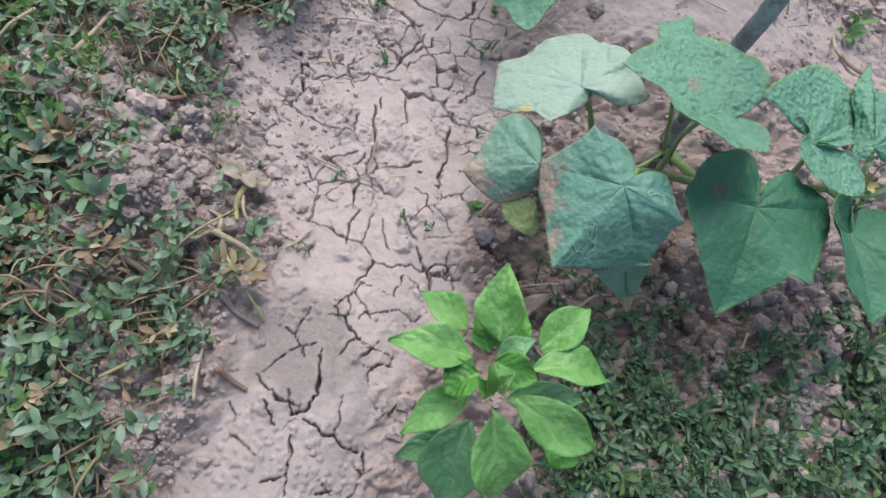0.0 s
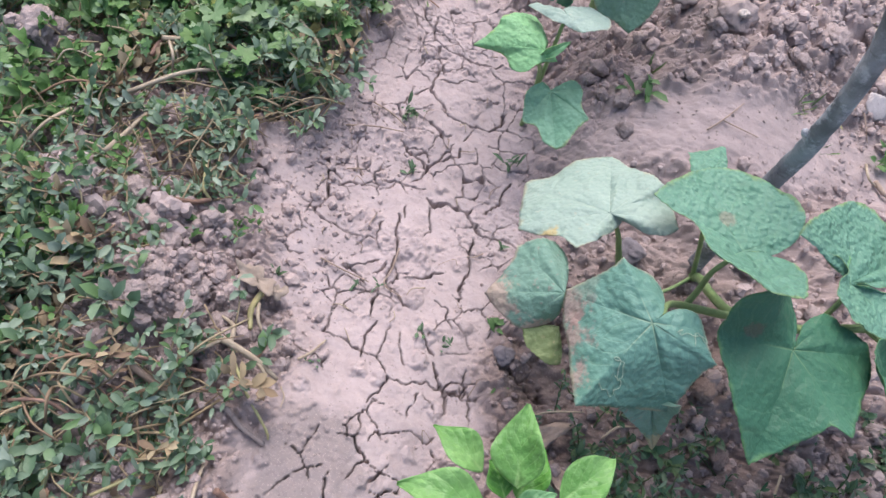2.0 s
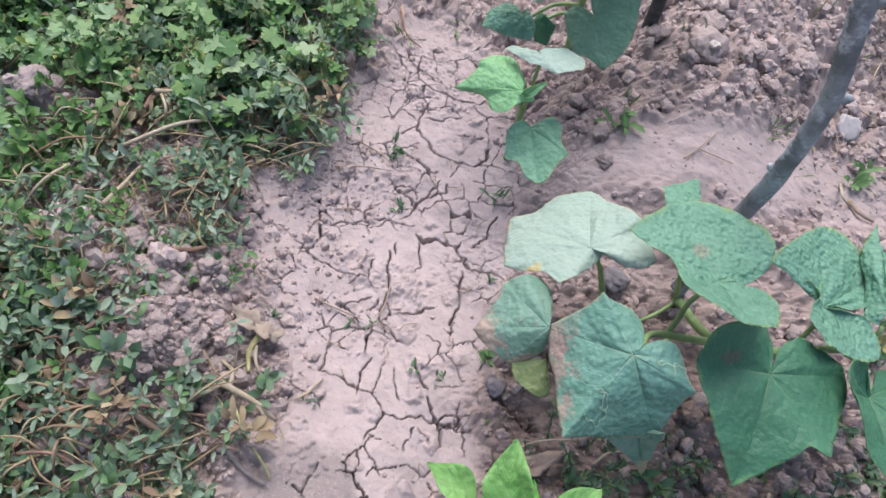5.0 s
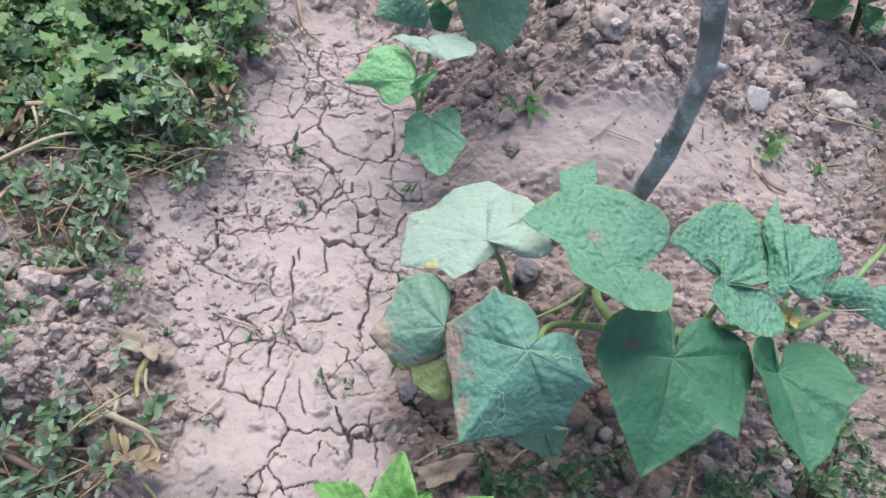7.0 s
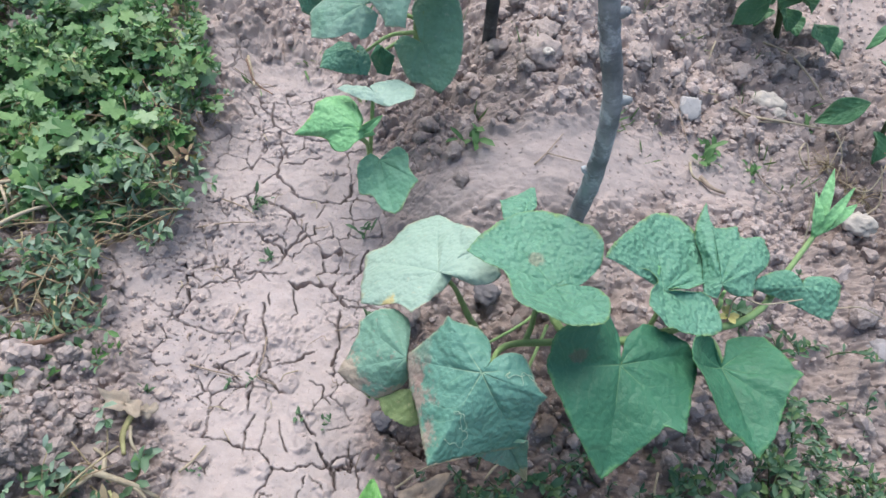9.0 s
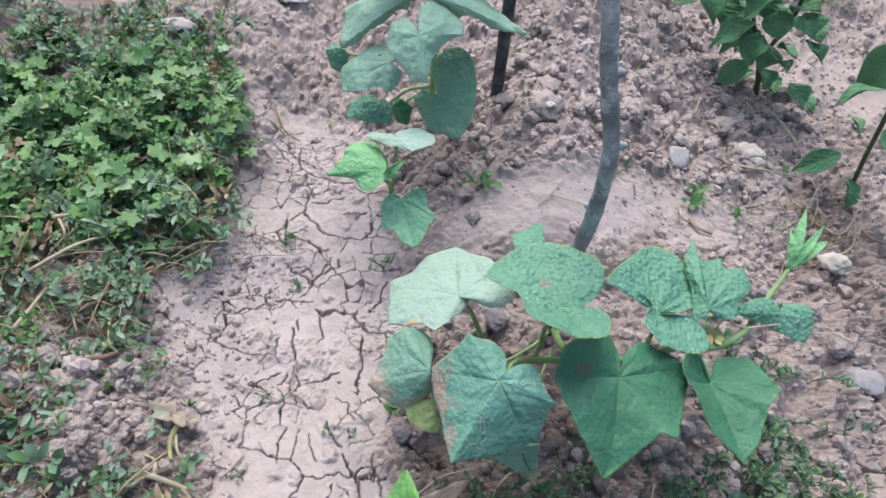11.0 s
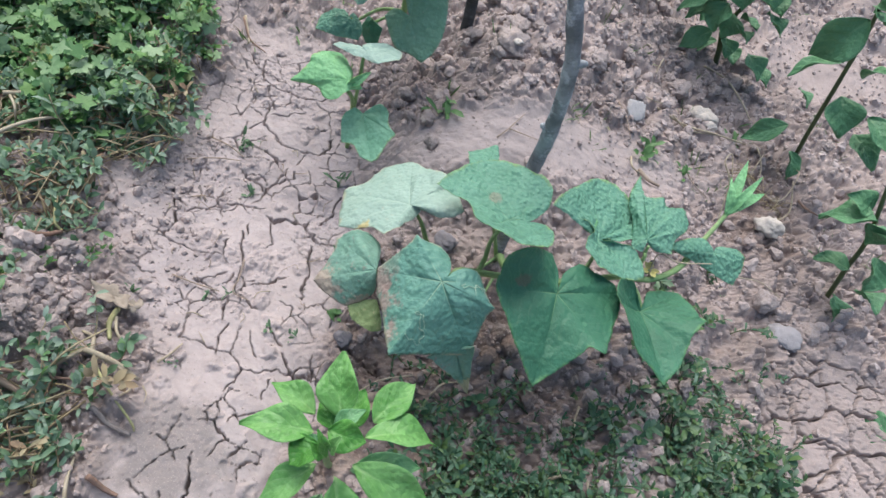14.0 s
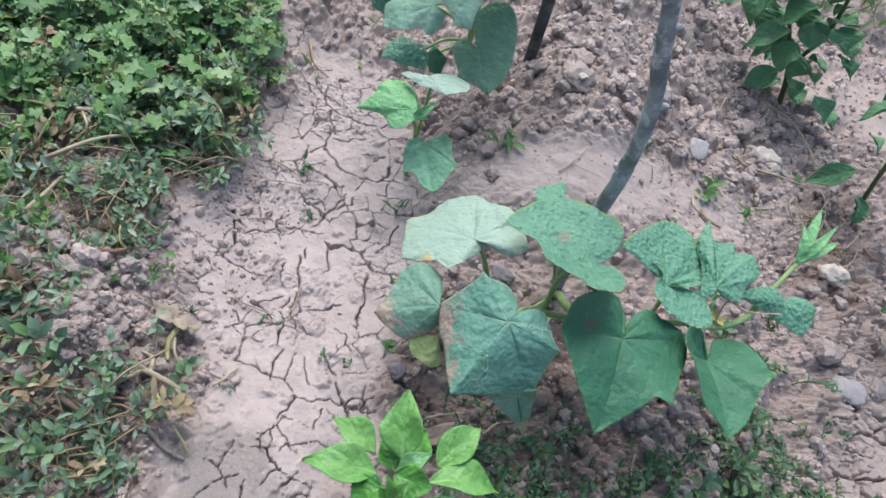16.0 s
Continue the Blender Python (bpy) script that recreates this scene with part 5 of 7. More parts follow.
pepper_leaf(side_pepper, (0.934, 0.871, 0.116), (0.934, 0.828, 0.076), 0.069, pepper_dark)
pepper_leaf(side_pepper, (0.936, 0.912, 0.096), (0.923, 0.883, 0.151), 0.037, pepper_dark)
tube("stem", [(0.976, 0.886, -0.079), (0.953, 0.909, 0.026), (0.940, 0.922, 0.093), (0.909, 0.954, 0.180), (0.892, 0.972, 0.224)], [0.0048, 0.004, 0.003], stem_dark, side_pepper, rough=0.06)
pepper_leaf(edge_pepper, (1.063, 0.651, -0.042), (1.014, 0.676, -0.086), 0.056, pepper_dark)
tube("stem", [(1.078, 0.625, -0.073), (1.063, 0.651, -0.042), (1.046, 0.682, -0.003)], [0.0048, 0.004, 0.003], stem_dark, edge_pepper, rough=0.06)

# growing tip, tendrils and a fading flower of the large vine
for tip, wide in (((0.621, 0.848, 0.246), 0.013), ((0.668, 0.830, 0.212), 0.012), ((0.640, 0.822, 0.250), 0.010), ((0.598, 0.812, 0.240), 0.011), ((0.626, 0.800, 0.236), 0.008)):
    pepper_leaf(vine, (0.606, 0.768, 0.21), tip, wide, leaf_fresh, "bright folded young leaf")
tube("tendril", [(0.512, 0.648, 0.18), (0.511, 0.668, 0.21), (0.539, 0.664, 0.212), (0.593, 0.688, 0.2)], [0.0011, 0.0008], straw, vine, "pale curling tendril")
tube("tendril", [(0.62, 0.70, 0.185), (0.649, 0.704, 0.17), (0.705, 0.731, 0.14), (0.765, 0.746, 0.1)], [0.001, 0.0007], straw, vine, "pale curling tendril")
tube("tendril", [(0.6, 0.76, 0.2), (0.6, 0.805, 0.23), (0.584, 0.824, 0.25)], [0.001, 0.0007], straw, vine, "pale curling tendril")


def flower(parent, at, size):
    """Five wilting petals on a short green calyx."""
    at = Vector(at)
    cup = tube("flower", [at - Vector((0, 0, size * 0.5)), at, at + Vector((0, 0, size * 0.25))], [size * 0.12, size * 0.2, size * 0.22], stem_green, parent, "small wilting yellow flower")
    for k in range(5):
        a = k * 2 * math.pi / 5 + 0.3 * math.sin(k * 2.0)
        c, w = math.cos(a), math.sin(a)
        verts = []
        for i in range(6):
            t = i / 5
            half = 0.34 * math.sin(math.pi * (0.12 + 0.8 * t))
            for e in (-1, -0.5, 0, 0.5, 1):
                r, side, z = 0.15 + 0.9 * t, half * e, 0.2 + 0.5 * t - 0.3 * t * t + 0.12 * abs(e) + 0.04 * math.sin(k + 5 * t + 2 * e)
                verts.append(at + Vector((c * r - w * side, w * r + c * side, z)) * size)
        faces = [(5 * i + e, 5 * i + e + 1, 5 * i + e + 6, 5 * i + e + 5) for i in range(5) for e in range(4)]
        child("petal", mesh_loose("petal", verts, faces, yellow_petal), cup, "pale yellow petal")
    return cup


# pale trails that a leaf miner left on the blotched leaf
mined = min((o for o in vine.children if o.name.startswith("leaf")), key=lambda o: min((v.co - Vector((0.275, 0.49, 0.245))).length for v in o.data.vertices))
for cx, cy, spread in ((0.275, 0.495, 0.012), (0.225, 0.455, 0.009)):
    p, way, trail = Vector((cx, cy, 0)), 0.0, []
    trnd = random.Random(int(cx * 1000))
    for k in range(26):
        way += trnd.uniform(-1.5, 1.5)
        p = p + Vector((math.cos(way), math.sin(way), 0)) * 0.0042
        p += (Vector((cx, cy, 0)) - p) * max(0, (p - Vector((cx, cy, 0))).length - spread) * 20
        near = min(mined.data.vertices, key=lambda v: (v.co.x - p.x) ** 2 + (v.co.y - p.y) ** 2)
        trail.append((p.x, p.y, near.co.z + 0.0012))
    tube("miner_trail", trail, [0.00035, 0.0004], mined_pale, mined, "pale leaf-miner trail", sides=5, steps=2)

flower(vine, (0.51, 0.655, 0.185), 0.012)
flower(tall_vine, (0.06, 1.06, 0.385), 0.011)


# ---- stones ----
def rock_mesh(name, mat, seed, flat=(1, 1, 1), detail=3, rough=0.28, grain=0.0):
    """A broken lump: knocked-off faces with rounded edges, pits and crumbs."""
    bm = bmesh.new()
    bmesh.ops.create_icosphere(bm, subdivisions=detail, radius=1.0)
    shift = Vector((seed * 3.1, seed * 1.7, seed * 0.9))
    rnd = random.Random(seed * 13 + 5)
    cuts = []
    for k in range(11):
        way = Vector((rnd.gauss(0, 1), rnd.gauss(0, 1), rnd.gauss(0, 1))).normalized()
        cuts.append((way, rnd.uniform(0.58, 0.92)))
    for v in bm.verts:
        d = v.co.normalized()
        q = (d + Vector((noise.noise(d * 2.3 + shift), noise.noise(d * 2.3 - shift), noise.noise(d * 2.3 + shift * 2))) * 0.35).normalized()
        r = 1 + rough * 0.5 * noise.noise(d * 1.3 + shift)
        for way, far in cuts:
            r = min(r, far / max(q.dot(way), 0.2))
        if detail < 3:
            r *= 1 + rnd.uniform(-0.2, 0.2)
        else:
            # pits, ledges and crumbs caked together, coarse to fine
            r += rough * (0.42 * noise.noise(d * 3 + shift) + 0.34 * noise.noise(d * 6 + shift) + 0.24 * noise.noise(d * 12 + shift))
            near = noise.voronoi(d * 4.5 + shift)[0]
            r += grain * (min(near[1] - near[0], 0.25) * 3 - 0.5) + grain * 1.1 * noise.noise(d * 23 + shift)
        v.co = Vector((d.x * r * flat[0], d.y * r * flat[1], d.z * r * flat[2])) * 1.15
    me = bpy.data.meshes.new(name)
    bm.to_mesh(me)
    bm.free()
    for p in me.polygons:
        p.use_smooth = True
    me.materials.append(mat)
    return me


def stone(at, size, mat, label, seed, flat=(1, 1, 0.7), tilt=(0, 0, 0), sink=0.35):
    ob = new("stone", rock_mesh("stone", mat, seed, flat, 4, 0.3, 0.018))
    x, y = at
    ob.matrix_world = Matrix.LocRotScale((x, y, surface(x, y, size * 0.4) + size * flat[2] * (1 - 2 * sink) * 0.5), Euler([radians(a) for a in tilt]), (size,) * 3)
    return tagged(ob, label, "stone", "stones on the soil")


stone((0.538, 1.112), 0.019, stone_pale, "flat pale grey stone chip leaning in crumbly soil", 1, (0.95, 1.25, 0.22), (38, 0, 12), -0.6)
stone((0.703, 1.214), 0.023, stone_white, "chalky white lump of stone on soil", 2, (1.15, 0.9, 0.8), sink=0.1)
stone((0.717, 1.190), 0.011, stone_white, "small chalky white pebble beside a stone", 21, (1.15, 0.9, 0.8), sink=0.1)
stone((-0.288, 1.711), 0.045, stone_grey, "flat pale stone slab lying on dry ground", 7, (1.1, 0.7, 0.16), sink=0.75)
stone((-0.246, 1.347), 0.036, stone_grey, "flat pale stone slab lying on dry ground", 8, (1.0, 0.9, 0.16), sink=0.75)
stone((-0.406, 1.176), 0.026, stone_grey, "pale stone lying among the weeds", 9, (1.1, 0.7, 0.3), sink=-0.6)
stone((0.838, 0.985), 0.022, stone_white, "chalky white stone beside dead roots", 10, (1.2, 0.85, 0.7), sink=0.0)
stone((0.256, 0.704), 0.018, stone_dark, "rounded grey stone in the shade of the vine", 22, (1, 0.9, 0.8), sink=0.1)
stone((0.867, 0.775), 0.03, stone_bluish, "bluish grey stone half buried in soil", 11, (1.1, 0.75, 0.34), sink=0.45)
stone((0.826, 0.822), 0.02, clod_soil, "small brown stone on the soil", 12)
stone((0.924, 0.797), 0.02, clod_soil, "small rounded brown stone on the soil", 13)
stone((0.610, 0.283), 0.022, stone_white, "pale stone among low weeds", 14)
stone((0.189, 0.549), 0.014, stone_dark, "dark bluish pebble beside the vine", 15)
stone((0.152, 0.508), 0.012, stone_dark, "dark bluish pebble beside the vine", 16)

snail_clod = new("soil_clod", rock_mesh("soil_clod", lump_soil, 41, (1, 0.9, 0.7), 4, 0.45, 0.1))
snail_clod.matrix_world = Matrix.LocRotScale((0.275, 1.085, surface(0.275, 1.085) + 0.006), None, (0.03,) * 3)
tagged(snail_clod, "large lump of dry crumbly clay", "soil clod", "large clods")
shell_verts, shell_faces = tube_arrays([Vector((math.cos(a * 0.7) * (1 - a / 14), math.sin(a * 0.7) * (1 - a / 14), a * 0.035)) * 0.006 for a in range(13)], [0.005, 0.0042, 0.0022, 0.001], 10, 3)
snail = new("snail_shell", mesh_loose("snail_shell", shell_verts, shell_faces, snail_shell))
snail.location = (0.28, 1.073, surface(0.275, 1.085) + 0.024)
tagged(snail, "tiny empty pale snail shell lying on a clod", "snail shell")


# ---- clods and crumbs ----
def rough_at(x, y):
    return np.clip(1 - mud(x, y) - bare(x, y), 0, 1)


def weed_edge(y):
    return np.interp(y, [0.042, 0.2, 0.29, 0.34, 0.40, 0.442, 0.482, 0.542, 0.614, 0.713, 0.805, 0.936, 1.031, 1.238], [-0.075, -0.085, -0.105, -0.115, -0.120, -0.148, -0.172, -0.214, -0.225, -0.176, -0.188, -0.157, -0.208, -0.350])


def clod_density(x, y):
    d = rough_at(x, y)
    weeds = (x < weed_edge(y) - 0.03) & (y > 0.66) & (y < 1.22)
    right = np.exp(-(((x - 0.35) / 0.36) ** 2 + ((y - 1.15) / 0.25) ** 2))
    lowleft = np.exp(-(((x + 0.14) / 0.1) ** 2 + ((y - 0.15) / 0.07) ** 2))
    for hx, hy, r, tall in HEAPS:
        lowleft = lowleft + 1.2 * np.exp(-((x - hx) ** 2 + (y - hy) ** 2) / (1.2 * r) ** 2)
    under = np.exp(-(((x - 0.45) / 0.3) ** 2 + ((y - 0.5) / 0.22) ** 2))
    distant = 0.45 * smooth((y - 1.3) / 0.15) * smooth((x - 0.1) / 0.2)
    return d * np.where(weeds, 0.1, 0.18 + right + distant + 0.35 * (x > 0.5) * (y > 0.8) + 0.9 * lowleft + 0.7 * under) + 0.012


def scatter(n, density, box, seed):
    r = np.random.default_rng(seed)
    x, y, k = r.uniform(box[0], box[1], n * 12), r.uniform(box[2], box[3], n * 12), r.random(n * 12)
    keep = np.nonzero(k < density(x, y) / 1.1)[0][:n]
    return x[keep], y[keep], r


def clod_shapes(detail, count, seed):
    shapes = []
    for k in range(count):
        me = rock_mesh("shape", clod_soil, seed + k, (1, random.uniform(0.75, 1), random.uniform(0.65, 0.9)), detail, 0.42)
        v = np.empty(len(me.vertices) * 3, np.float32)
        me.vertices.foreach_get("co", v)
        f = np.array([p.vertices[:] for p in me.polygons])
        shapes.append((v.reshape(-1, 3), f))
        bpy.data.meshes.remove(me)
    return shapes


def clods(name, n, low, high, detail, seed, label, extra=0.0, box=(-0.65, 1.2, 0.05, 1.8)):
    shapes = clod_shapes(detail, 8, seed)
    x, y, r = scatter(n, lambda a, b: (clod_density(a, b) + extra) * (1 - (0.4 if high < 0.003 else 0.97 - 0.3 * smooth((a - 0.42) / 0.06) if high < 0.0065 else 0.97) * slope(a, b)), box, seed)
    z = ground_height(x, y)
    verts, faces, base = [], [], 0
    for a, b, c in zip(x, y, z):
        v, f = shapes[r.integers(len(shapes))]
        s = low * (high / low) ** (r.random() ** 1.8)
        turn = np.array(Euler(r.uniform(0, 6.28, 3)).to_matrix())
        verts.append(v @ turn.T * s + (a, b, c + s * 0.3))
        faces.append(f + base)
        base += len(v)
    ob = new(name, mesh_from(name, np.concatenate(verts), np.concatenate(faces), clod_soil, False))
    return tagged(ob, label, "soil crumbs", kind="stuff")


clods("soil_crumbs", 15000, 0.0013, 0.006, 1, 50, "fine crumbs of dry clay scattered over the soil", 0.03)
clods("soil_crumbs", 6000, 0.0012, 0.005, 1, 57, "coarse crumbs of dry clay between the weeds", 0.25, (-0.5, -0.06, 0.08, 0.8))
clods("soil_crumbs", 350, 0.006, 0.011, 2, 59, "small crumbly clods of clay between the weeds", 0.4, (-0.5, -0.11, 0.2, 0.75))
clods("soil_crumbs", 5000, 0.0016, 0.0055, 1, 61, "coarse crumbs of dry clay on the ground behind the vines", 0.4, (-0.9, 1.3, 1.15, 2.4))
clods("soil_crumbs", 7000, 0.0007, 0.0026, 1, 63, "grains and fine crumbs of dry clay on the bare slope", 0.35, (0.1, 0.8, 0.55, 1.12))
clods("small_clods", 2000, 0.005, 0.013, 2, 70, "small crumbly clods of dry clay on the soil")
LUMPS, LUMP_COUNT, LUMP_SPOTS = {}, [0], []


def lump(at, size, mat, label, flat=(1, 0.85, 0.7), sink=0.3, tilt=(0, 0, 0)):
    """A crumbly clod, half bedded in the soil; ten shapes serve them all."""
    LUMP_COUNT[0] += 1
    k = LUMP_COUNT[0]
    seed, detail = 90 + (k * 7) % 10, 4
    me = LUMPS.get((seed, mat.name, flat, detail))
    if me is None:
        me = LUMPS[(seed, mat.name, flat, detail)] = rock_mesh("soil_clod", lump_soil if mat is clod_soil else mat, seed, flat, detail, 0.5, 0.07)
    ob = new("soil_clod", me)
    x, y = at
    LUMP_SPOTS.append((x, y, size))
    turn = Euler([radians(a) for a in tilt[:2]] + [radians(tilt[2] + 67.0 * k)])
    ob.matrix_world = Matrix.LocRotScale((x, y, surface(x, y, size * 0.3) + size * flat[2] * (0.4 - sink)), turn, (size,) * 3)
    return tagged(ob, label, "soil clod", "large clods")


bx_, by_, br_ = scatter(110, clod_density, (-0.45, 1.0, 0.1, 1.8), 91)
for a, b in zip(bx_, by_):
    if mud(a, b) < 0.2 and slope(a, b) < 0.2:
        lump((a, b), br_.uniform(0.008, 0.017), clod_soil, "large lump of dry crumbly clay")
lump((-0.206, 0.395), 0.012, clod_soil, "large crumbly lump of dry clay among the weeds", (1, 0.85, 0.6), 0.22, (0, 0, 0))
lump((-0.232, 0.310), 0.018, clod_soil, "large crumbly lump of dry clay among the weeds", (1, 0.85, 0.6), 0.22, (0, 0, 0))
lump((-0.204, 0.355), 0.012, clod_soil, "large crumbly lump of dry clay among the weeds", (1, 0.85, 0.6), 0.22, (0, 0, 0))
lump((-0.180, 0.419), 0.012, clod_soil, "large crumbly lump of dry clay among the weeds", (1, 0.85, 0.6), 0.22, (0, 0, 0))
lump((-0.173, 0.381), 0.012, clod_soil, "large crumbly lump of dry clay among the weeds", (1, 0.85, 0.6), 0.22, (0, 0, 0))
lump((-0.275, 0.335), 0.012, clod_soil, "large crumbly lump of dry clay among the weeds", (1, 0.85, 0.6), 0.22, (0, 0, 0))
lump((-0.176, 0.289), 0.014, clod_soil, "large crumbly lump of dry clay among the weeds", (1, 0.85, 0.6), 0.22, (0, 0, 0))
lump((-0.147, 0.286), 0.011, clod_soil, "large crumbly lump of dry clay among the weeds", (1, 0.85, 0.6), 0.22, (0, 0, 0))
lump((-0.150, 0.400), 0.012, clod_soil, "flat pale clod lying on crumbly clay", (1.1, 0.8, 0.35), 0.3, (0, 0, 0))
lump((-0.530, 0.632), 0.024, clod_soil, "large crumbly lump of dry clay among the weeds", (1, 0.85, 0.6), 0.22, (0, 0, 0))
lump((-0.387, 0.616), 0.016, clod_soil, "large crumbly lump of dry clay among the weeds", (1, 0.85, 0.6), 0.22, (0, 0, 0))
lump((-0.359, 0.593), 0.017, clod_soil, "large crumbly lump of dry clay among the weeds", (1, 0.85, 0.6), 0.22, (0, 0, 0))
lump((-0.302, 0.495), 0.017, clod_soil, "large crumbly lump of dry clay among the weeds", (1, 0.85, 0.6), 0.22, (0, 0, 0))
lump((-0.362, 0.460), 0.024, clod_soil, "large crumbly lump of dry clay among the weeds", (1, 0.85, 0.6), 0.22, (0, 0, 0))
lump((-0.391, 0.438), 0.019, clod_soil, "large crumbly lump of dry clay among the weeds", (1, 0.85, 0.6), 0.22, (0, 0, 0))
lump((-0.281, 0.523), 0.012, clod_soil, "large crumbly lump of dry clay among the weeds", (1, 0.85, 0.6), 0.22, (0, 0, 0))
lump((-0.208, 0.495), 0.013, clod_soil, "large crumbly lump of dry clay among the weeds", (1, 0.85, 0.6), 0.22, (0, 0, 0))
lump((-0.228, 0.472), 0.012, clod_soil, "large crumbly lump of dry clay among the weeds", (1, 0.85, 0.6), 0.22, (0, 0, 0))
lump((-0.276, 0.464), 0.016, clod_soil, "large crumbly lump of dry clay among the weeds", (1, 0.85, 0.6), 0.22, (0, 0, 0))
lump((-0.449, 0.482), 0.017, clod_soil, "large crumbly lump of dry clay among the weeds", (1, 0.85, 0.6), 0.22, (0, 0, 0))
lump((-0.308, 0.660), 0.017, clod_soil, "large crumbly lump of dry clay among the weeds", (1, 0.85, 0.6), 0.22, (0, 0, 0))
lump((-0.276, 0.730), 0.011, clod_soil, "small pinkish clay lump at the edge of the weeds", (1, 0.85, 0.7), 0.3, (0, 0, 0))
lump((-0.192, 0.719), 0.011, clod_soil, "small pinkish clay lump at the edge of the weeds", (1, 0.85, 0.7), 0.3, (0, 0, 0))
lump((-0.191, 0.759), 0.010, clod_soil, "small pinkish clay lump at the edge of the weeds", (1, 0.85, 0.7), 0.3, (0, 0, 0))
lump((-0.207, 0.921), 0.015, clod_soil, "small pinkish clay lump at the edge of the weeds", (1, 0.85, 0.7), 0.3, (0, 0, 0))
lump((-0.213, 0.896), 0.013, clod_soil, "small pinkish clay lump at the edge of the weeds", (1, 0.85, 0.7), 0.3, (0, 0, 0))
lump((-0.261, 0.460), 0.017, clod_soil, "large crumbly lump of dry clay among the weeds", (1, 0.85, 0.6), 0.22, (0, 0, 0))
lump((-0.216, 0.407), 0.012, clod_soil, "large crumbly lump of dry clay among the weeds", (1, 0.85, 0.6), 0.22, (0, 0, 0))
lump((-0.196, 0.431), 0.010, clod_soil, "large crumbly lump of dry clay among the weeds", (1, 0.85, 0.6), 0.22, (0, 0, 0))
lump((-0.175, 0.364), 0.009, clod_soil, "large crumbly lump of dry clay among the weeds", (1, 0.85, 0.6), 0.22, (0, 0, 0))
lump((-0.174, 0.415), 0.007, clod_soil, "large crumbly lump of dry clay among the weeds", (1, 0.85, 0.6), 0.22, (0, 0, 0))
lump((-0.173, 0.348), 0.011, clod_soil, "large crumbly lump of dry clay among the weeds", (1, 0.85, 0.6), 0.22, (0, 0, 0))
lump((-0.175, 0.393), 0.012, clod_soil, "large crumbly lump of dry clay among the weeds", (1, 0.85, 0.6), 0.22, (0, 0, 0))
lump((-0.214, 0.377), 0.012, clod_soil, "large crumbly lump of dry clay among the weeds", (1, 0.85, 0.6), 0.22, (0, 0, 0))
lump((-0.234, 0.518), 0.011, clod_soil, "large crumbly lump of dry clay among the weeds", (1, 0.85, 0.6), 0.22, (0, 0, 0))
lump((-0.209, 0.466), 0.010, clod_soil, "large crumbly lump of dry clay among the weeds", (1, 0.85, 0.6), 0.22, (0, 0, 0))
lump((-0.067, 0.391), 0.006, clod_soil, "small pinkish clay lump at the edge of the weeds", (1, 0.85, 0.7), 0.3, (0, 0, 0))
lump((-0.125, 0.428), 0.007, clod_soil, "small pinkish clay lump at the edge of the weeds", (1, 0.85, 0.7), 0.3, (0, 0, 0))
lump((0.436, 1.166), 0.023, clod_soil, "angular pale clay block on crumbly soil", (1, 0.85, 0.6), 0.2, (10, 0, 35))
lump((0.668, 1.372), 0.019, clod_soil, "rounded brown clay clod on crumbly soil", (1, 0.85, 0.7), 0.3, (0, 0, 0))
lump((0.631, 1.309), 0.015, clod_soil, "rounded brown clay clod on crumbly soil", (1, 0.85, 0.7), 0.3, (0, 0, 0))
lump((0.520, 1.165), 0.014, clod_soil, "rounded brown clay clod on crumbly soil", (1, 0.85, 0.7), 0.3, (0, 0, 0))
lump((0.627, 1.452), 0.022, clod_soil, "rounded brown clay clod on crumbly soil", (1, 0.85, 0.7), 0.3, (0, 0, 0))
lump((0.489, 1.129), 0.011, clod_soil, "rounded brown clay clod on crumbly soil", (1, 0.85, 0.7), 0.3, (0, 0, 0))
lump((0.652, 1.282), 0.024, clod_soil, "rounded brown clay clod on crumbly soil", (1, 0.85, 0.7), 0.3, (0, 0, 0))
lump((0.387, 1.162), 0.015, clod_soil, "rounded brown clay clod on crumbly soil", (1, 0.85, 0.7), 0.3, (0, 0, 0))
lump((0.732, 1.318), 0.017, clod_soil, "rounded brown clay clod on crumbly soil", (1, 0.85, 0.7), 0.3, (0, 0, 0))
lump((0.718, 1.353), 0.017, clod_soil, "rounded brown clay clod on crumbly soil", (1, 0.85, 0.7), 0.3, (0, 0, 0))
lump((0.802, 1.436), 0.024, clod_soil, "rounded brown clay clod on crumbly soil", (1, 0.85, 0.7), 0.3, (0, 0, 0))
lump((0.510, 1.089), 0.010, clod_soil, "rounded brown clay clod on crumbly soil", (1, 0.85, 0.7), 0.3, (0, 0, 0))
lump((0.583, 1.221), 0.015, clod_soil, "rounded brown clay clod on crumbly soil", (1, 0.85, 0.7), 0.3, (0, 0, 0))
lump((0.777, 1.357), 0.024, clod_soil, "rounded brown clay clod on crumbly soil", (1, 0.85, 0.7), 0.3, (0, 0, 0))
lump((0.765, 1.327), 0.019, clod_soil, "long flat grey-brown slab of clay half buried", (1.1, 0.4, 0.3), 0.1, (0, 0, 0))
lump((0.276, 1.137), 0.022, clod_soil, "large angular lump of dry clay behind the vine", (1, 0.85, 0.7), 0.3, (0, 0, 0))
lump((0.208, 1.113), 0.019, clod_soil, "large angular lump of dry clay behind the vine", (1, 0.85, 0.7), 0.3, (0, 0, 0))
lump((0.279, 1.084), 0.019, clod_soil, "large angular lump of dry clay behind the vine", (1, 0.85, 0.7), 0.3, (0, 0, 0))
lump((0.252, 1.046), 0.013, clod_soil, "large angular lump of dry clay behind the vine", (1, 0.85, 0.7), 0.3, (0, 0, 0))
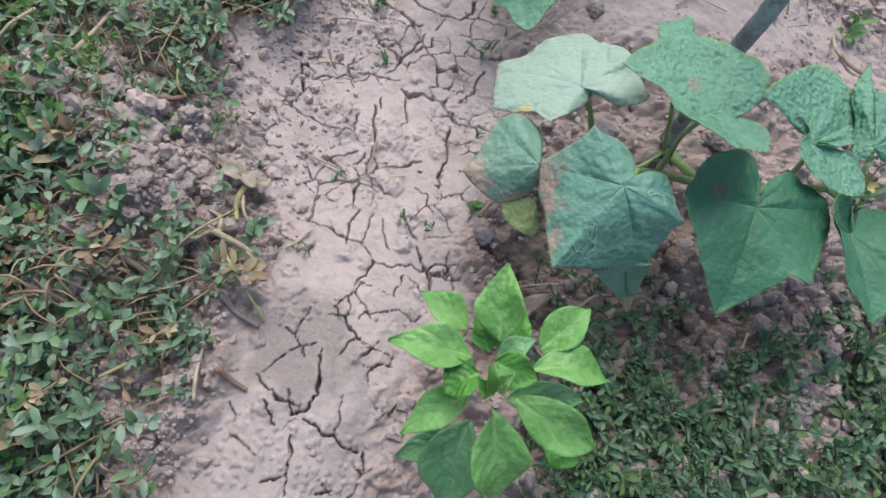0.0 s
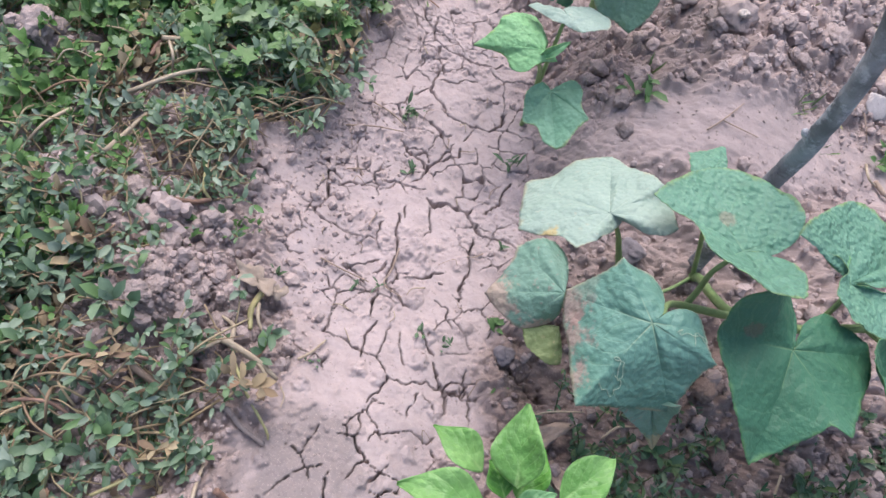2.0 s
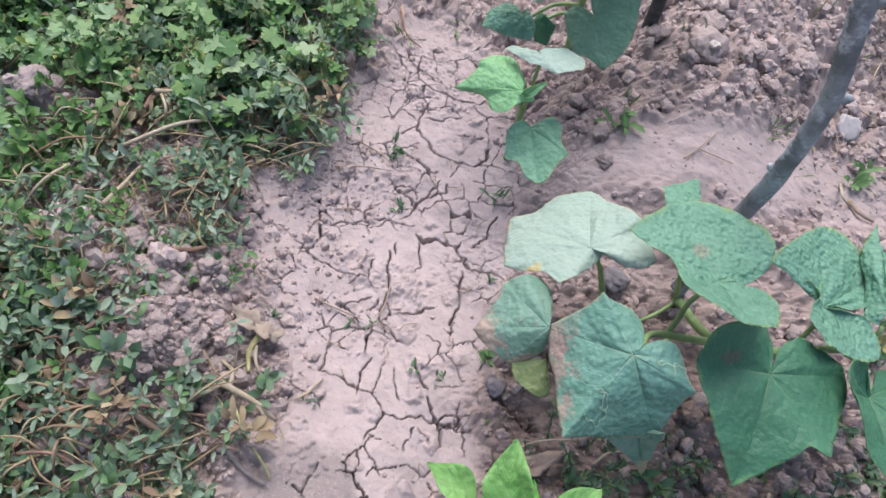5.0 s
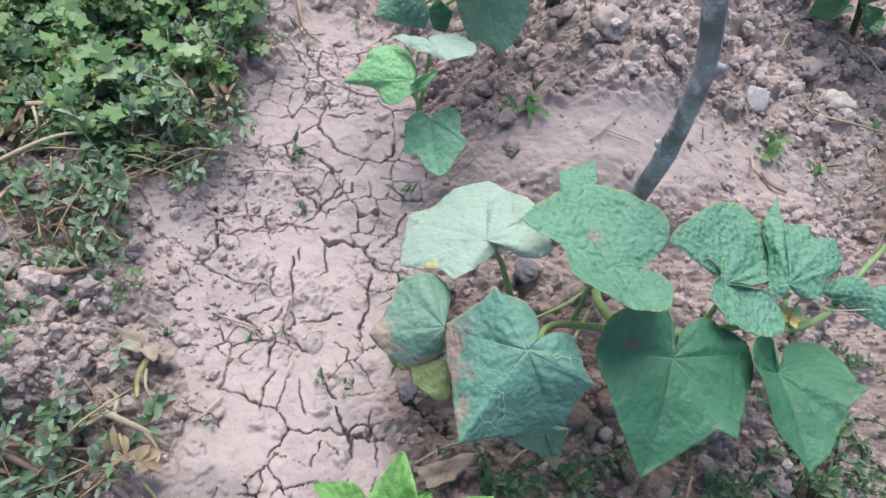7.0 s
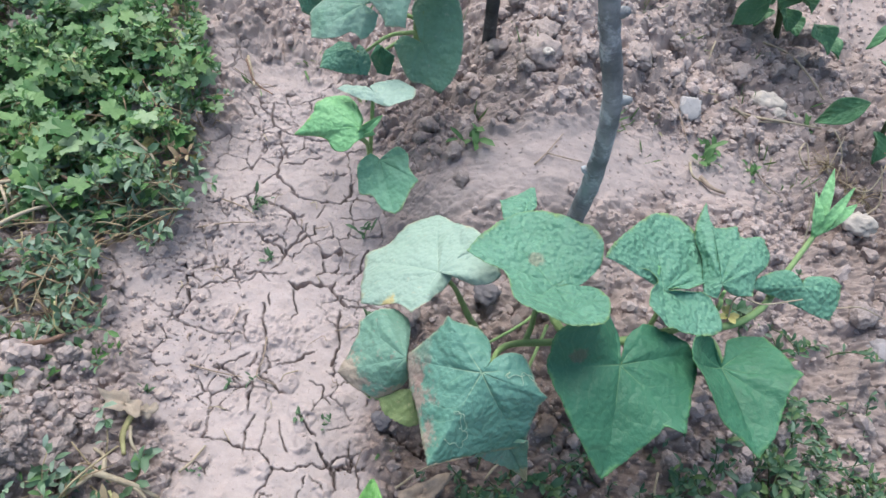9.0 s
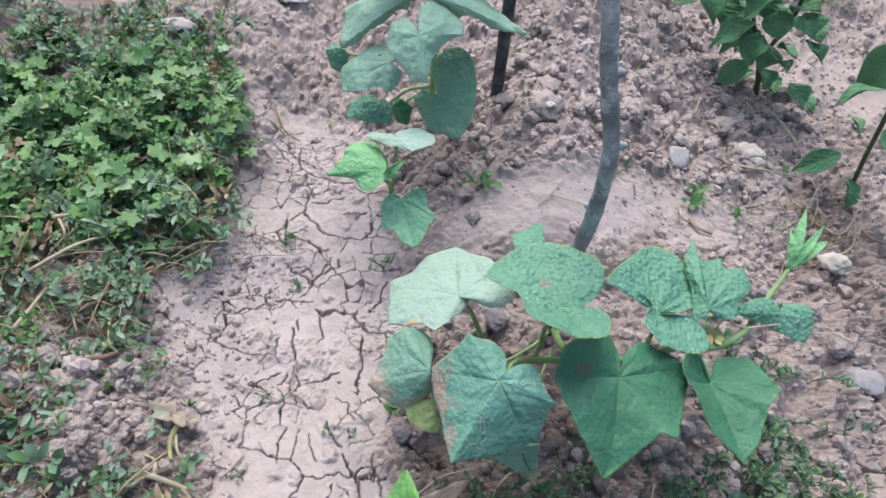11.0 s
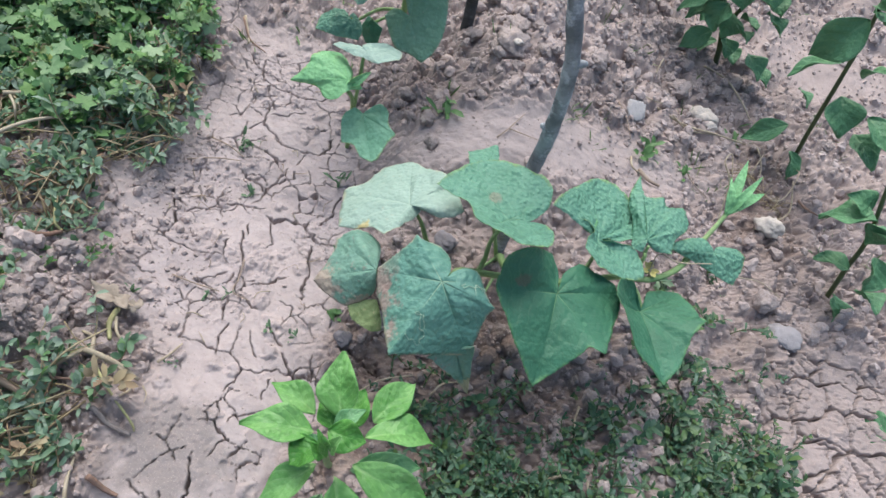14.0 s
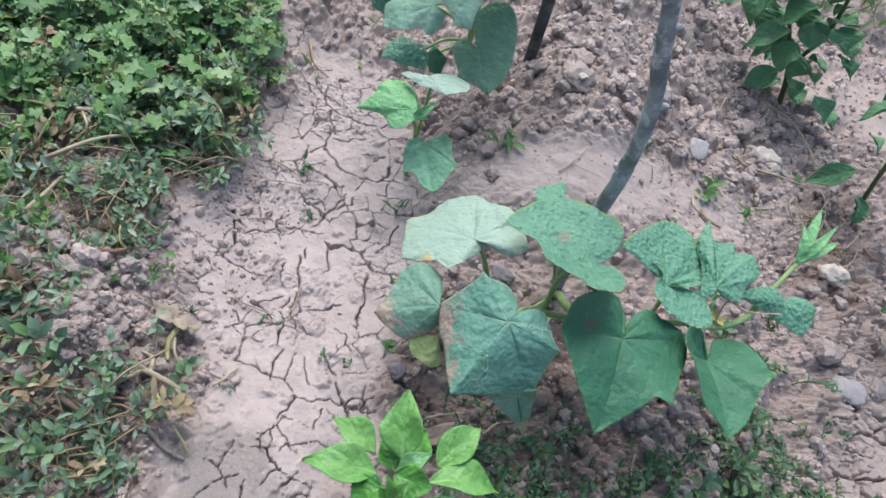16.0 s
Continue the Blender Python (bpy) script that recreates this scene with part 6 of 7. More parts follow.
lump((0.319, 1.013), 0.012, clod_soil, "large angular lump of dry clay behind the vine", (1, 0.85, 0.7), 0.3, (0, 0, 0))
lump((0.248, 0.972), 0.013, clod_soil, "large angular lump of dry clay behind the vine", (1, 0.85, 0.7), 0.3, (0, 0, 0))
lump((0.227, 1.213), 0.016, clod_soil, "large angular lump of dry clay behind the vine", (1, 0.85, 0.7), 0.3, (0, 0, 0))
lump((0.279, 1.232), 0.014, clod_soil, "large angular lump of dry clay behind the vine", (1, 0.85, 0.7), 0.3, (0, 0, 0))
lump((0.313, 1.160), 0.014, clod_soil, "large angular lump of dry clay behind the vine", (1, 0.85, 0.7), 0.3, (0, 0, 0))
lump((0.196, 1.084), 0.010, clod_soil, "large angular lump of dry clay behind the vine", (1, 0.85, 0.7), 0.3, (0, 0, 0))
lump((0.182, 0.977), 0.012, clod_soil, "large angular lump of dry clay behind the vine", (1, 0.85, 0.7), 0.3, (0, 0, 0))
lump((0.130, 0.959), 0.016, clod_soil, "large angular lump of dry clay behind the vine", (1, 0.85, 0.7), 0.3, (0, 0, 0))
lump((0.173, 0.904), 0.015, clod_soil, "large angular lump of dry clay behind the vine", (1, 0.85, 0.7), 0.3, (0, 0, 0))
lump((0.225, 1.037), 0.012, clod_soil, "large angular lump of dry clay behind the vine", (1, 0.85, 0.7), 0.3, (0, 0, 0))
lump((0.292, 1.043), 0.012, clod_soil, "large angular lump of dry clay behind the vine", (1, 0.85, 0.7), 0.3, (0, 0, 0))
lump((0.332, 1.090), 0.013, clod_soil, "large angular lump of dry clay behind the vine", (1, 0.85, 0.7), 0.3, (0, 0, 0))
lump((0.145, 0.906), 0.011, clod_soil, "large angular lump of dry clay behind the vine", (1, 0.85, 0.7), 0.3, (0, 0, 0))
lump((0.120, 0.932), 0.011, clod_soil, "large angular lump of dry clay behind the vine", (1, 0.85, 0.7), 0.3, (0, 0, 0))
lump((0.190, 0.865), 0.012, clod_soil, "large angular lump of dry clay behind the vine", (1, 0.85, 0.7), 0.3, (0, 0, 0))
lump((0.316, 1.249), 0.014, clod_soil, "large angular lump of dry clay behind the vine", (1, 0.85, 0.7), 0.3, (0, 0, 0))
lump((0.376, 0.559), 0.014, brown_lump, "large brown lump of clay in the shade below the vine", (1, 0.85, 0.7), 0.3, (0, 0, 0))
lump((0.419, 0.499), 0.014, brown_lump, "large brown lump of clay in the shade below the vine", (1, 0.85, 0.7), 0.3, (0, 0, 0))
lump((0.512, 0.604), 0.014, clod_soil, "large lump of clay in the shade below the vine", (1, 0.85, 0.7), 0.3, (0, 0, 0))
lump((0.467, 0.454), 0.014, clod_soil, "large lump of clay in the shade below the vine", (1, 0.85, 0.7), 0.3, (0, 0, 0))
lump((0.566, 0.555), 0.014, clod_soil, "large lump of clay in the shade below the vine", (1, 0.85, 0.7), 0.3, (0, 0, 0))
lump((0.664, 0.596), 0.014, clod_soil, "large lump of clay in the shade below the vine", (1, 0.85, 0.7), 0.3, (0, 0, 0))
lump((0.508, 0.527), 0.013, clod_soil, "large lump of clay in the shade below the vine", (1, 0.85, 0.7), 0.3, (0, 0, 0))
lump((0.610, 0.615), 0.014, clod_soil, "large lump of clay in the shade below the vine", (1, 0.85, 0.7), 0.3, (0, 0, 0))
lump((0.346, 0.534), 0.014, brown_lump, "large brown lump of clay in the shade below the vine", (1, 0.85, 0.7), 0.3, (0, 0, 0))
lump((0.531, 0.621), 0.014, clod_soil, "large lump of clay in the shade below the vine", (1, 0.85, 0.7), 0.3, (0, 0, 0))

# smaller pieces that broke off the largest lumps
frag = random.Random(8)
for a, b, r in [q for q in LUMP_SPOTS if q[2] > 0.021]:
    for k in range(3):
        way = frag.uniform(0, 6.28)
        lump((a + math.cos(way) * r * 1.05, b + math.sin(way) * r * 1.05), r * frag.uniform(0.28, 0.5), clod_soil, "broken piece of dry clay beside a large lump")


# ---- weeds ----
class Foliage:
    """Gathers many small blades and stems into one mesh."""

    def __init__(self):
        self.verts, self.faces = [], []

    def blade(self, at, along, side, long, wide, curl=0.15):
        up = side.cross(along).normalized()
        n = len(self.verts)
        for t, s, z in ((0, 0, 0), (0.33, -0.42, 0.10), (0.33, 0, 0.02), (0.33, 0.42, 0.10), (0.74, -0.45, 0.08), (0.74, 0, 0.0), (0.74, 0.45, 0.08), (1, 0, 0)):
            self.verts.append(at + along * (t * long) + side * (s * wide) + up * (z * wide * 2 + curl * long * math.sin(t * 2.6)))
        for f in ((0, 1, 2), (0, 2, 3), (1, 4, 5), (1, 5, 2), (2, 5, 6), (2, 6, 3), (4, 7, 5), (5, 7, 6)):
            self.faces.append(tuple(n + k for k in f))

    def lobed(self, at, along, side, size, cup=0.12, lobes=5):
        up = side.cross(along).normalized()
        n = len(self.verts)
        self.verts.append(at + along * size * 0.1)
        m = lobes * 4
        for k in range(m + 1):
            a = -2.75 + 5.5 * k / m
            r = size * (0.82 + 0.18 * math.cos(a * lobes * 2 * math.pi / 5.5 + (math.pi if lobes % 2 == 0 else 0)))
            self.verts.append(at + along * (r * math.cos(a) * 0.95 + size * 0.1) + side * r * math.sin(a) + up * (r * cup + 0.1 * size * math.cos(a * lobes * 2)))
        for k in range(m):
            self.faces.append((n, n + 1 + k, n + 2 + k))

    def stem(self, points, radius):
        v, f = tube_arrays(points, [radius, radius * 0.7], 4, 3)
        n = len(self.verts)
        self.verts += v
        for q in f:
            q = tuple(dict.fromkeys(q))
            self.faces += [tuple(n + k for k in q[:3])] + ([(n + q[0], n + q[2], n + q[3])] if len(q) == 4 else [])

    def mesh(self, name, mat):
        return mesh_from(name, [tuple(v) for v in self.verts], self.faces, mat)


def heading(rnd, tilt=(0.0, 0.7)):
    a, e = rnd.uniform(0, 2 * math.pi), rnd.uniform(*tilt)
    along = Vector((math.cos(a) * math.cos(e), math.sin(a) * math.cos(e), math.sin(e)))
    side = along.cross(Vector((rnd.gauss(0, 0.3), rnd.gauss(0, 0.3), 1))).normalized()
    return along, side


def sprig(leaves, stems, rnd, at, long, size, wide=0.4, rise=0.4, gap=0.011):
    """A creeping or rising shoot with oblong leaves, thicker set towards its end."""
    a = rnd.uniform(0, 2 * math.pi)
    p, line = Vector(at), [Vector(at)]
    bend = rnd.uniform(-0.5, 0.5)
    steps = 4
    for k in range(steps):
        a += bend
        e = rise * rnd.uniform(0.3, 1.2) * (1 - 0.4 * k / steps)
        p = p + Vector((math.cos(a) * math.cos(e), math.sin(a) * math.cos(e), math.sin(e))) * long / steps
        line.append(p.copy())
    stems.stem(line, 0.0012)
    path = spline(line, 4)
    n = max(3, int(long / gap))
    for k in range(n):
        t = (k + 1) / n
        q = path[min(int(t * (len(path) - 1)), len(path) - 1)]
        for _ in range(1 if t < 0.6 else 3):
            along, side = heading(rnd, (0.0, 1.0))
            leaves.blade(q, along, side, size * rnd.uniform(0.6, 1.15), size * wide * rnd.uniform(0.8, 1.2))


wrnd = random.Random(5)


def spots(n, inside, box):
    out = []
    while len(out) < n:
        x, y = wrnd.uniform(*box[:2]), wrnd.uniform(*box[2:])
        if wrnd.random() < inside(x, y):
            out.append((x, y))
    return out


def mallow_at(x, y):
    e = float(weed_edge(y)) - 0.035
    top = float(np.interp(x, [-0.75, -0.57, -0.44, -0.33], [0.96, 1.0, 1.03, 1.07])) + 0.02 * math.sin(x * 25)
    if y > top:
        return 0.16 * math.exp(-((y - top) / 0.07) ** 2) if x < e else 0
    if x > e or y < 0.67:
        return 0
    return min(1, (y - 0.63) * 7) * min(1, 0.25 + (e - x) * 7) * (1 if y < 1.07 else 0.6)


def knot_at(x, y):
    e = float(weed_edge(y)) - 0.01
    if x > e or y > 1.3:
        return 0
    clear = math.exp(-(((x + 0.19) / 0.06) ** 2 + ((y - 0.425) / 0.06) ** 2)) + 0.7 * math.exp(-(((x + 0.36) / 0.04) ** 2 + ((y - 0.5) / 0.035) ** 2)) + 0.6 * math.exp(-(((x + 0.38) / 0.05) ** 2 + ((y - 0.62) / 0.03) ** 2))
    for hx, hy, r, tall in HEAPS:
        clear += 0.9 * math.exp(-((x - hx) ** 2 + (y - hy) ** 2) / (1.1 * r) ** 2)
    clear += 0.8 * math.exp(-(((x + 0.13) / 0.05) ** 2 + ((y - 0.17) / 0.04) ** 2))
    return max(0, 0.9 - 1.1 * clear) * (0.5 if y > 0.75 else 1) * (0.6 + 0.7 * abs(math.sin(x * 23 + 1) * math.sin(y * 19)))


def clump(x, y):
    return float(np.clip(fbm(np.array([x]), np.array([y]), 26, 14, 2)[0] * 1.1 + 0.5, 0, 1))


# clumps of pulled and creeping weeds, some grey and leathery, some fresh
def covered(x, y):
    """True where a large clod lies."""
    return any((x - a) ** 2 + (y - b) ** 2 < (0.95 * r) ** 2 for a, b, r in LUMP_SPOTS)


grey, lush, brown, stems = Foliage(), Foliage(), Foliage(), Foliage()
for x, y in spots(225, knot_at, (-0.85, 0.0, 0.02, 1.22)):
    fresh = wrnd.random() < 0.16
    tall, size = wrnd.uniform(0.0, 0.055), wrnd.uniform(0.010, 0.027)
    for _ in range(wrnd.randint(5, 15)):
        px, py = x + wrnd.gauss(0, 0.02), y + wrnd.gauss(0, 0.02)
        if px > float(weed_edge(py)) or covered(px, py):
            continue
        sprig(brown if wrnd.random() < 0.09 else lush if fresh else grey, stems, wrnd, (px, py, on_ground(px, py) + 0.004 + wrnd.random() * tall), wrnd.uniform(0.025, 0.085), size * wrnd.uniform(0.8, 1.2), 0.5 if fresh else wrnd.uniform(0.28, 0.42), wrnd.uniform(0.2, 0.9), 0.0105)
for x, y in spots(34, lambda a, b: (a < float(weed_edge(b)) - 0.02) * (1 - math.exp(-(((a + 0.21) / 0.10) ** 2 + ((b - 0.44) / 0.12) ** 2))) * (0.35 + 0.65 * clump(a, b)), (-0.45, -0.08, 0.08, 0.44)):
    fresh, size = wrnd.random() < 0.2, wrnd.uniform(0.012, 0.024)
    for _ in range(wrnd.randint(5, 11)):
        px, py = x + wrnd.gauss(0, 0.018), y + wrnd.gauss(0, 0.018)
        if px < float(weed_edge(py)) + 0.01 and not covered(px, py):
            sprig(brown if wrnd.random() < 0.06 else lush if fresh else grey, stems, wrnd, (px, py, on_ground(px, py) + 0.004 + wrnd.random() * 0.04), wrnd.uniform(0.03, 0.085), size * wrnd.uniform(0.8, 1.2), wrnd.uniform(0.28, 0.42), wrnd.uniform(0.3, 1.0), 0.0105)
for x, y in spots(430, knot_at, (-0.85, 0.0, 0.02, 1.22)):
    sprig(grey, stems, wrnd, (x, y, on_ground(x, y) + 0.004), wrnd.uniform(0.03, 0.08), wrnd.uniform(0.009, 0.019), 0.36, 0.5)
tagged(new("creeping_weeds", grey.mesh("creeping_weeds", weed_grey)), "dense mat of grey-green creeping weeds with small oblong leaves", "weeds", kind="stuff")
tagged(new("withered_weeds", brown.mesh("withered_weeds", straw_mixed)), "withered brown and straw-coloured weed leaves in the mat", "weeds", kind="stuff")
tagged(new("fresh_weeds", lush.mesh("fresh_weeds", weed_lush)), "fresh green weed tufts with rounded leaves among the mat", "weeds", kind="stuff")
tagged(new("weed_stems", stems.mesh("weed_stems", straw_mixed)), "tangled brown and straw-coloured stems of the creeping weeds", "weed stems", kind="stuff")

# brown fibrous roots of pulled weeds
roots = Foliage()
for x, y in [(-0.30, 0.60), (-0.47, 0.60), (-0.40, 0.36), (-0.33, 0.52), (-0.50, 0.72), (-0.29, 0.34), (-0.26, 0.55), (0.838, 1.07), (0.80, 1.10), (0.86, 1.05)]:
    for _ in range(26):
        p = Vector((x, y, on_ground(x, y) + 0.022))
        line = [p]
        way = Vector((wrnd.gauss(0, 1), wrnd.gauss(0, 1), wrnd.uniform(-0.2, 0.5))).normalized()
        for k in range(4):
            way = (way + Vector((wrnd.gauss(0, 0.4), wrnd.gauss(0, 0.4), wrnd.gauss(-0.15, 0.3)))).normalized()
            p = p + way * wrnd.uniform(0.006, 0.014)
            line.append(p)
        roots.stem(line, wrnd.uniform(0.0004, 0.0009))
tagged(new("fibrous_roots", roots.mesh("fibrous_roots", straw_mixed)), "brown tangles of dry fibrous roots of pulled weeds", "roots", kind="stuff")


leaves, stems = Foliage(), Foliage()
for x, y in spots(3500, mallow_at, (-1.1, -0.15, 0.66, 1.3)):
    z, dense = on_ground(x, y), clump(x, y)
    if wrnd.random() > 0.25 + 1.2 * dense:
        continue
    h = 0.006 + 0.10 * dense * wrnd.uniform(0.4, 1.1)
    for _ in range(wrnd.choice((1, 1, 2, 2))):
        along, side = heading(wrnd, (-0.5, 0.45))
        top = Vector((x, y, z + h * wrnd.uniform(0.6, 1.1))) + along * wrnd.uniform(0.0, 0.02)
        stems.stem([(x, y, z), ((x + top.x) / 2, (y + top.y) / 2, z + h * 0.6), top], 0.0008)
        if wrnd.random() < 0.55:
            leaves.lobed(top, along, side, 0.007 + 0.014 * wrnd.random() ** 1.4, wrnd.uniform(-0.3, 0.4))
        else:
            for _ in range(wrnd.randint(4, 8)):
                along, side = heading(wrnd, (-0.1, 1.1))
                leaves.blade(top - Vector((0, 0, wrnd.uniform(0, 0.012))), along, side, wrnd.uniform(0.007, 0.016), wrnd.uniform(0.004, 0.009))
tagged(new("mallow_weeds", leaves.mesh("mallow_weeds", weed_bright)), "bright green low mat of mallow-like weeds with lobed leaves", "weeds", kind="stuff")
tagged(new("mallow_stems", stems.mesh("mallow_stems", stem_green)), "thin green stalks of the lobed weeds", "weed stems", kind="stuff")


def right_at(x, y):
    """Two loose patches, with dry clods between them."""
    if not (0.22 < x < 0.9):
        return 0
    patch = 1.1 * math.exp(-(((x - 0.76) / 0.13) ** 2 + ((y - 0.54) / 0.15) ** 2)) + 0.9 * math.exp(-(((x - 0.38) / 0.11) ** 2 + ((y - 0.36) / 0.09) ** 2))
    patch += 0.8 * math.exp(-(((x - 0.62) / 0.15) ** 2 + ((y - 0.30) / 0.13) ** 2))
    return min(1, patch) * min(1, max(0.05, (clump(x * 0.8 + 3, y * 0.8) - 0.38) * 5))


leaves, stems = Foliage(), Foliage()
for x, y in spots(105, right_at, (0.22, 0.92, 0.02, 0.8)):
    size = wrnd.uniform(0.012, 0.022)
    for _ in range(wrnd.randint(3, 9)):
        px, py = x + wrnd.gauss(0, 0.028), y + wrnd.gauss(0, 0.028)
        if mud(px, py) < 0.5:
            sprig(leaves, stems, wrnd, (px, py, on_ground(px, py) + 0.003), wrnd.uniform(0.035, 0.09), size * wrnd.uniform(0.7, 1.2), wrnd.uniform(0.28, 0.42), wrnd.uniform(0.3, 1.1), 0.009)
for x, y in spots(55, lambda a, b: math.exp(-(((a - 0.43) / 0.14) ** 2 + ((b - 0.30) / 0.11) ** 2)), (0.22, 0.75, 0.05, 0.5)):
    for _ in range(wrnd.randint(4, 9)):
        px, py = x + wrnd.gauss(0, 0.022), y + wrnd.gauss(0, 0.022)
        if mud(px, py) < 0.5 and math.hypot(px - 0.18, py - 0.31) > 0.07:
            sprig(leaves, stems, wrnd, (px, py, on_ground(px, py) + 0.003), wrnd.uniform(0.03, 0.08), wrnd.uniform(0.008, 0.015), wrnd.uniform(0.22, 0.34), wrnd.uniform(0.4, 1.2), 0.008)
tagged(new("low_weeds", leaves.mesh("low_weeds", weed_deep)), "patch of deep green low weeds with small narrow leaves", "weeds", kind="stuff")
tagged(new("weed_stems", stems.mesh("weed_stems", stem_dark)), "thin stems of the deep green low weeds", "weed stems", kind="stuff")


def grass_at(x, y):
    top = float(np.interp(x, [-0.75, -0.57, -0.44, -0.33], [0.96, 1.0, 1.03, 1.07]))
    a = 0.8 * (x < -0.31) * (y > top) * math.exp(-((y - top) / (0.07 + 0.12 * math.exp(-((x + 0.41) / 0.06) ** 2))) ** 2)
    b = 0.4 * math.exp(-(((x - 0.62) / 0.2) ** 2 + ((y - 1.95) / 0.14) ** 2)) * (math.sin(x * 40) * math.sin(y * 33) > 0)
    return a + b + 0.012


leaves = Foliage()
for x, y in spots(560, grass_at, (-1.1, 1.3, 0.95, 2.6)):
    z = on_ground(x, y)
    for _ in range(wrnd.randint(4, 9)):
        along, side = heading(wrnd, (0.15, 1.3))
        leaves.blade(Vector((x + wrnd.gauss(0, 0.008), y + wrnd.gauss(0, 0.008), z)), along, side, wrnd.uniform(0.015, 0.05), wrnd.uniform(0.0015, 0.004), wrnd.uniform(-0.1, 0.15))
for x, y in spots(260, lambda a, b: math.exp(-(((a - 0.62) / 0.22) ** 2 + ((b - 1.98 + 0.2 * (a - 0.6)) / 0.10) ** 2)), (0.2, 1.2, 1.75, 2.4)):
    z = on_ground(x, y)
    for _ in range(wrnd.randint(6, 12)):
        along, side = heading(wrnd, (0.2, 1.3))
        leaves.blade(Vector((x + wrnd.gauss(0, 0.012), y + wrnd.gauss(0, 0.012), z + wrnd.uniform(0, 0.02))), along, side, wrnd.uniform(0.02, 0.06), wrnd.uniform(0.003, 0.011), wrnd.uniform(-0.1, 0.2))
tagged(new("sparse_grass", leaves.mesh("sparse_grass", grass_green)), "sparse short grass tufts on the dry ground", "grass", kind="stuff")


def seedling(x, y, size, n, mat, label, long=0.5):
    z = on_ground(x, y)
    ob = thing("weed_seedling", (x, y, z), label, "weed", "weed seedlings")
    for k in range(n):
        leaves = Foliage()
        along, side = heading(wrnd, (0.0, 0.9))
        leaves.blade(Vector((x + wrnd.gauss(0, size * 0.25), y + wrnd.gauss(0, size * 0.25), z + wrnd.uniform(0.0, 0.5) * size)), along, side, size * wrnd.uniform(0.6, 1.1), size * long * wrnd.uniform(0.5, 0.9))
        child("leaf", leaves.mesh("leaf", mat), ob)
    stems = Foliage()
    stems.stem([(x, y, z - 0.003), (x, y, z + size * 0.25), (x + 0.002, y, z + size * 0.55)], 0.0008)
    child("stem", stems.mesh("stem", stem_green), ob)


for x, y, size, n in ((-0.095, 0.799, 0.022, 9), (-0.053, 0.713, 0.018, 7), (-0.044, 0.521, 0.013, 5), (-0.021, 0.531, 0.012, 4), (0.101, 0.654, 0.013, 6), (0.055, 0.494, 0.014, 6), (0.083, 0.495, 0.014, 6), (-0.133, 0.480, 0.02, 8), (-0.043, 0.408, 0.012, 5), (-0.081, 0.800, 0.02, 6), (0.069, 0.787, 0.022, 9)):
    seedling(x, y, size, n, weed_deep, "tiny green weed seedling growing from cracked mud", 0.35)
for x, y, size, n in ((0.135, 0.542, 0.022, 9), (0.193, 0.931, 0.03, 10), (0.562, 1.020, 0.03, 8), (0.582, 1.047, 0.028, 9), (0.661, 1.041, 0.026, 10), (0.214, 1.436, 0.026, 6), (0.787, 1.199, 0.03, 8), (0.166, 0.480, 0.016, 6)):
    seedling(x, y, size, n, weed_grey, "small grey-green weed on dry crumbly soil", 0.45)
for x, y in ((-0.229, 0.462), (-0.209, 0.494), (-0.195, 0.505), (-0.178, 0.516), (-0.247, 0.446)):
    seedling(x, y, 0.019, 16, weed_lush, "fresh green weed tuft among clods", 0.34)


# ---- straw, twigs and dead leaves ----
def twig(points, radius, mat, label, name="dry_stalk"):
    pts = [(x, y, max(on_ground(x, y) + z, surface(x, y) + min(z, 0.004))) for x, y, z in points]
    ob = new(name, mesh_loose(name, *tube_arrays(pts, [radius, radius * 0.85, radius * 0.6], 6, 6, 0.1), mat))
    return tagged(ob, label, "dry stalk", "dry stalks on the ground")


twig([(-0.190, 1.054, 0.02), (-0.165, 1.018, 0.012), (-0.133, 1.005, 0.006)], 0.0018, red_stem, "thin curved reddish stem on the mud")
twig([(0.287, 0.890, 0.004), (0.302, 0.911, 0.006), (0.322, 0.949, 0.006)], 0.0012, dead_leaf, "thin forked twig on the smooth soil")
twig([(0.302, 0.911, 0.006), (0.325, 0.910, 0.006), (0.355, 0.913, 0.003)], 0.001, dead_leaf, "thin forked twig on the smooth soil")
twig([(0.828, 1.088, 0.02), (0.866, 1.062, 0.03), (0.892, 1.119, 0.05), (0.900, 1.167, 0.02)], 0.0014, straw, "dry looping root beside the pepper")
twig([(0.800, 1.089, 0.01), (0.813, 1.129, 0.04), (0.835, 1.169, 0.01)], 0.0012, straw, "dry looping root beside the pepper")
twig([(0.184, 0.433, 0.01), (0.215, 0.460, 0.012), (0.255, 0.478, 0.006)], 0.0014, straw, "thin pale root on the soil under the vine")
twig([(0.426, 0.312, 0.02), (0.488, 0.338, 0.025), (0.549, 0.335, 0.015)], 0.0015, straw, "thin pale straw among the low weeds")
twig([(0.508, 0.405, 0.03), (0.518, 0.366, 0.025), (0.508, 0.337, 0.01)], 0.0015, straw, "thin pale straw among the low weeds")
twig([(-0.385, 0.602, 0.050), (-0.335, 0.659, 0.055), (-0.286, 0.705, 0.050)], 0.003, straw, "long pale straw stalk lying on the weeds")
twig([(-0.324, 0.632, 0.045), (-0.335, 0.622, 0.040), (-0.348, 0.613, 0.030)], 0.0026, straw_green, "pale dry weed stalk lying over the clods")
twig([(-0.324, 0.632, 0.045), (-0.305, 0.597, 0.035), (-0.290, 0.572, 0.015)], 0.0024, straw, "pale dry weed stalk lying over the clods")
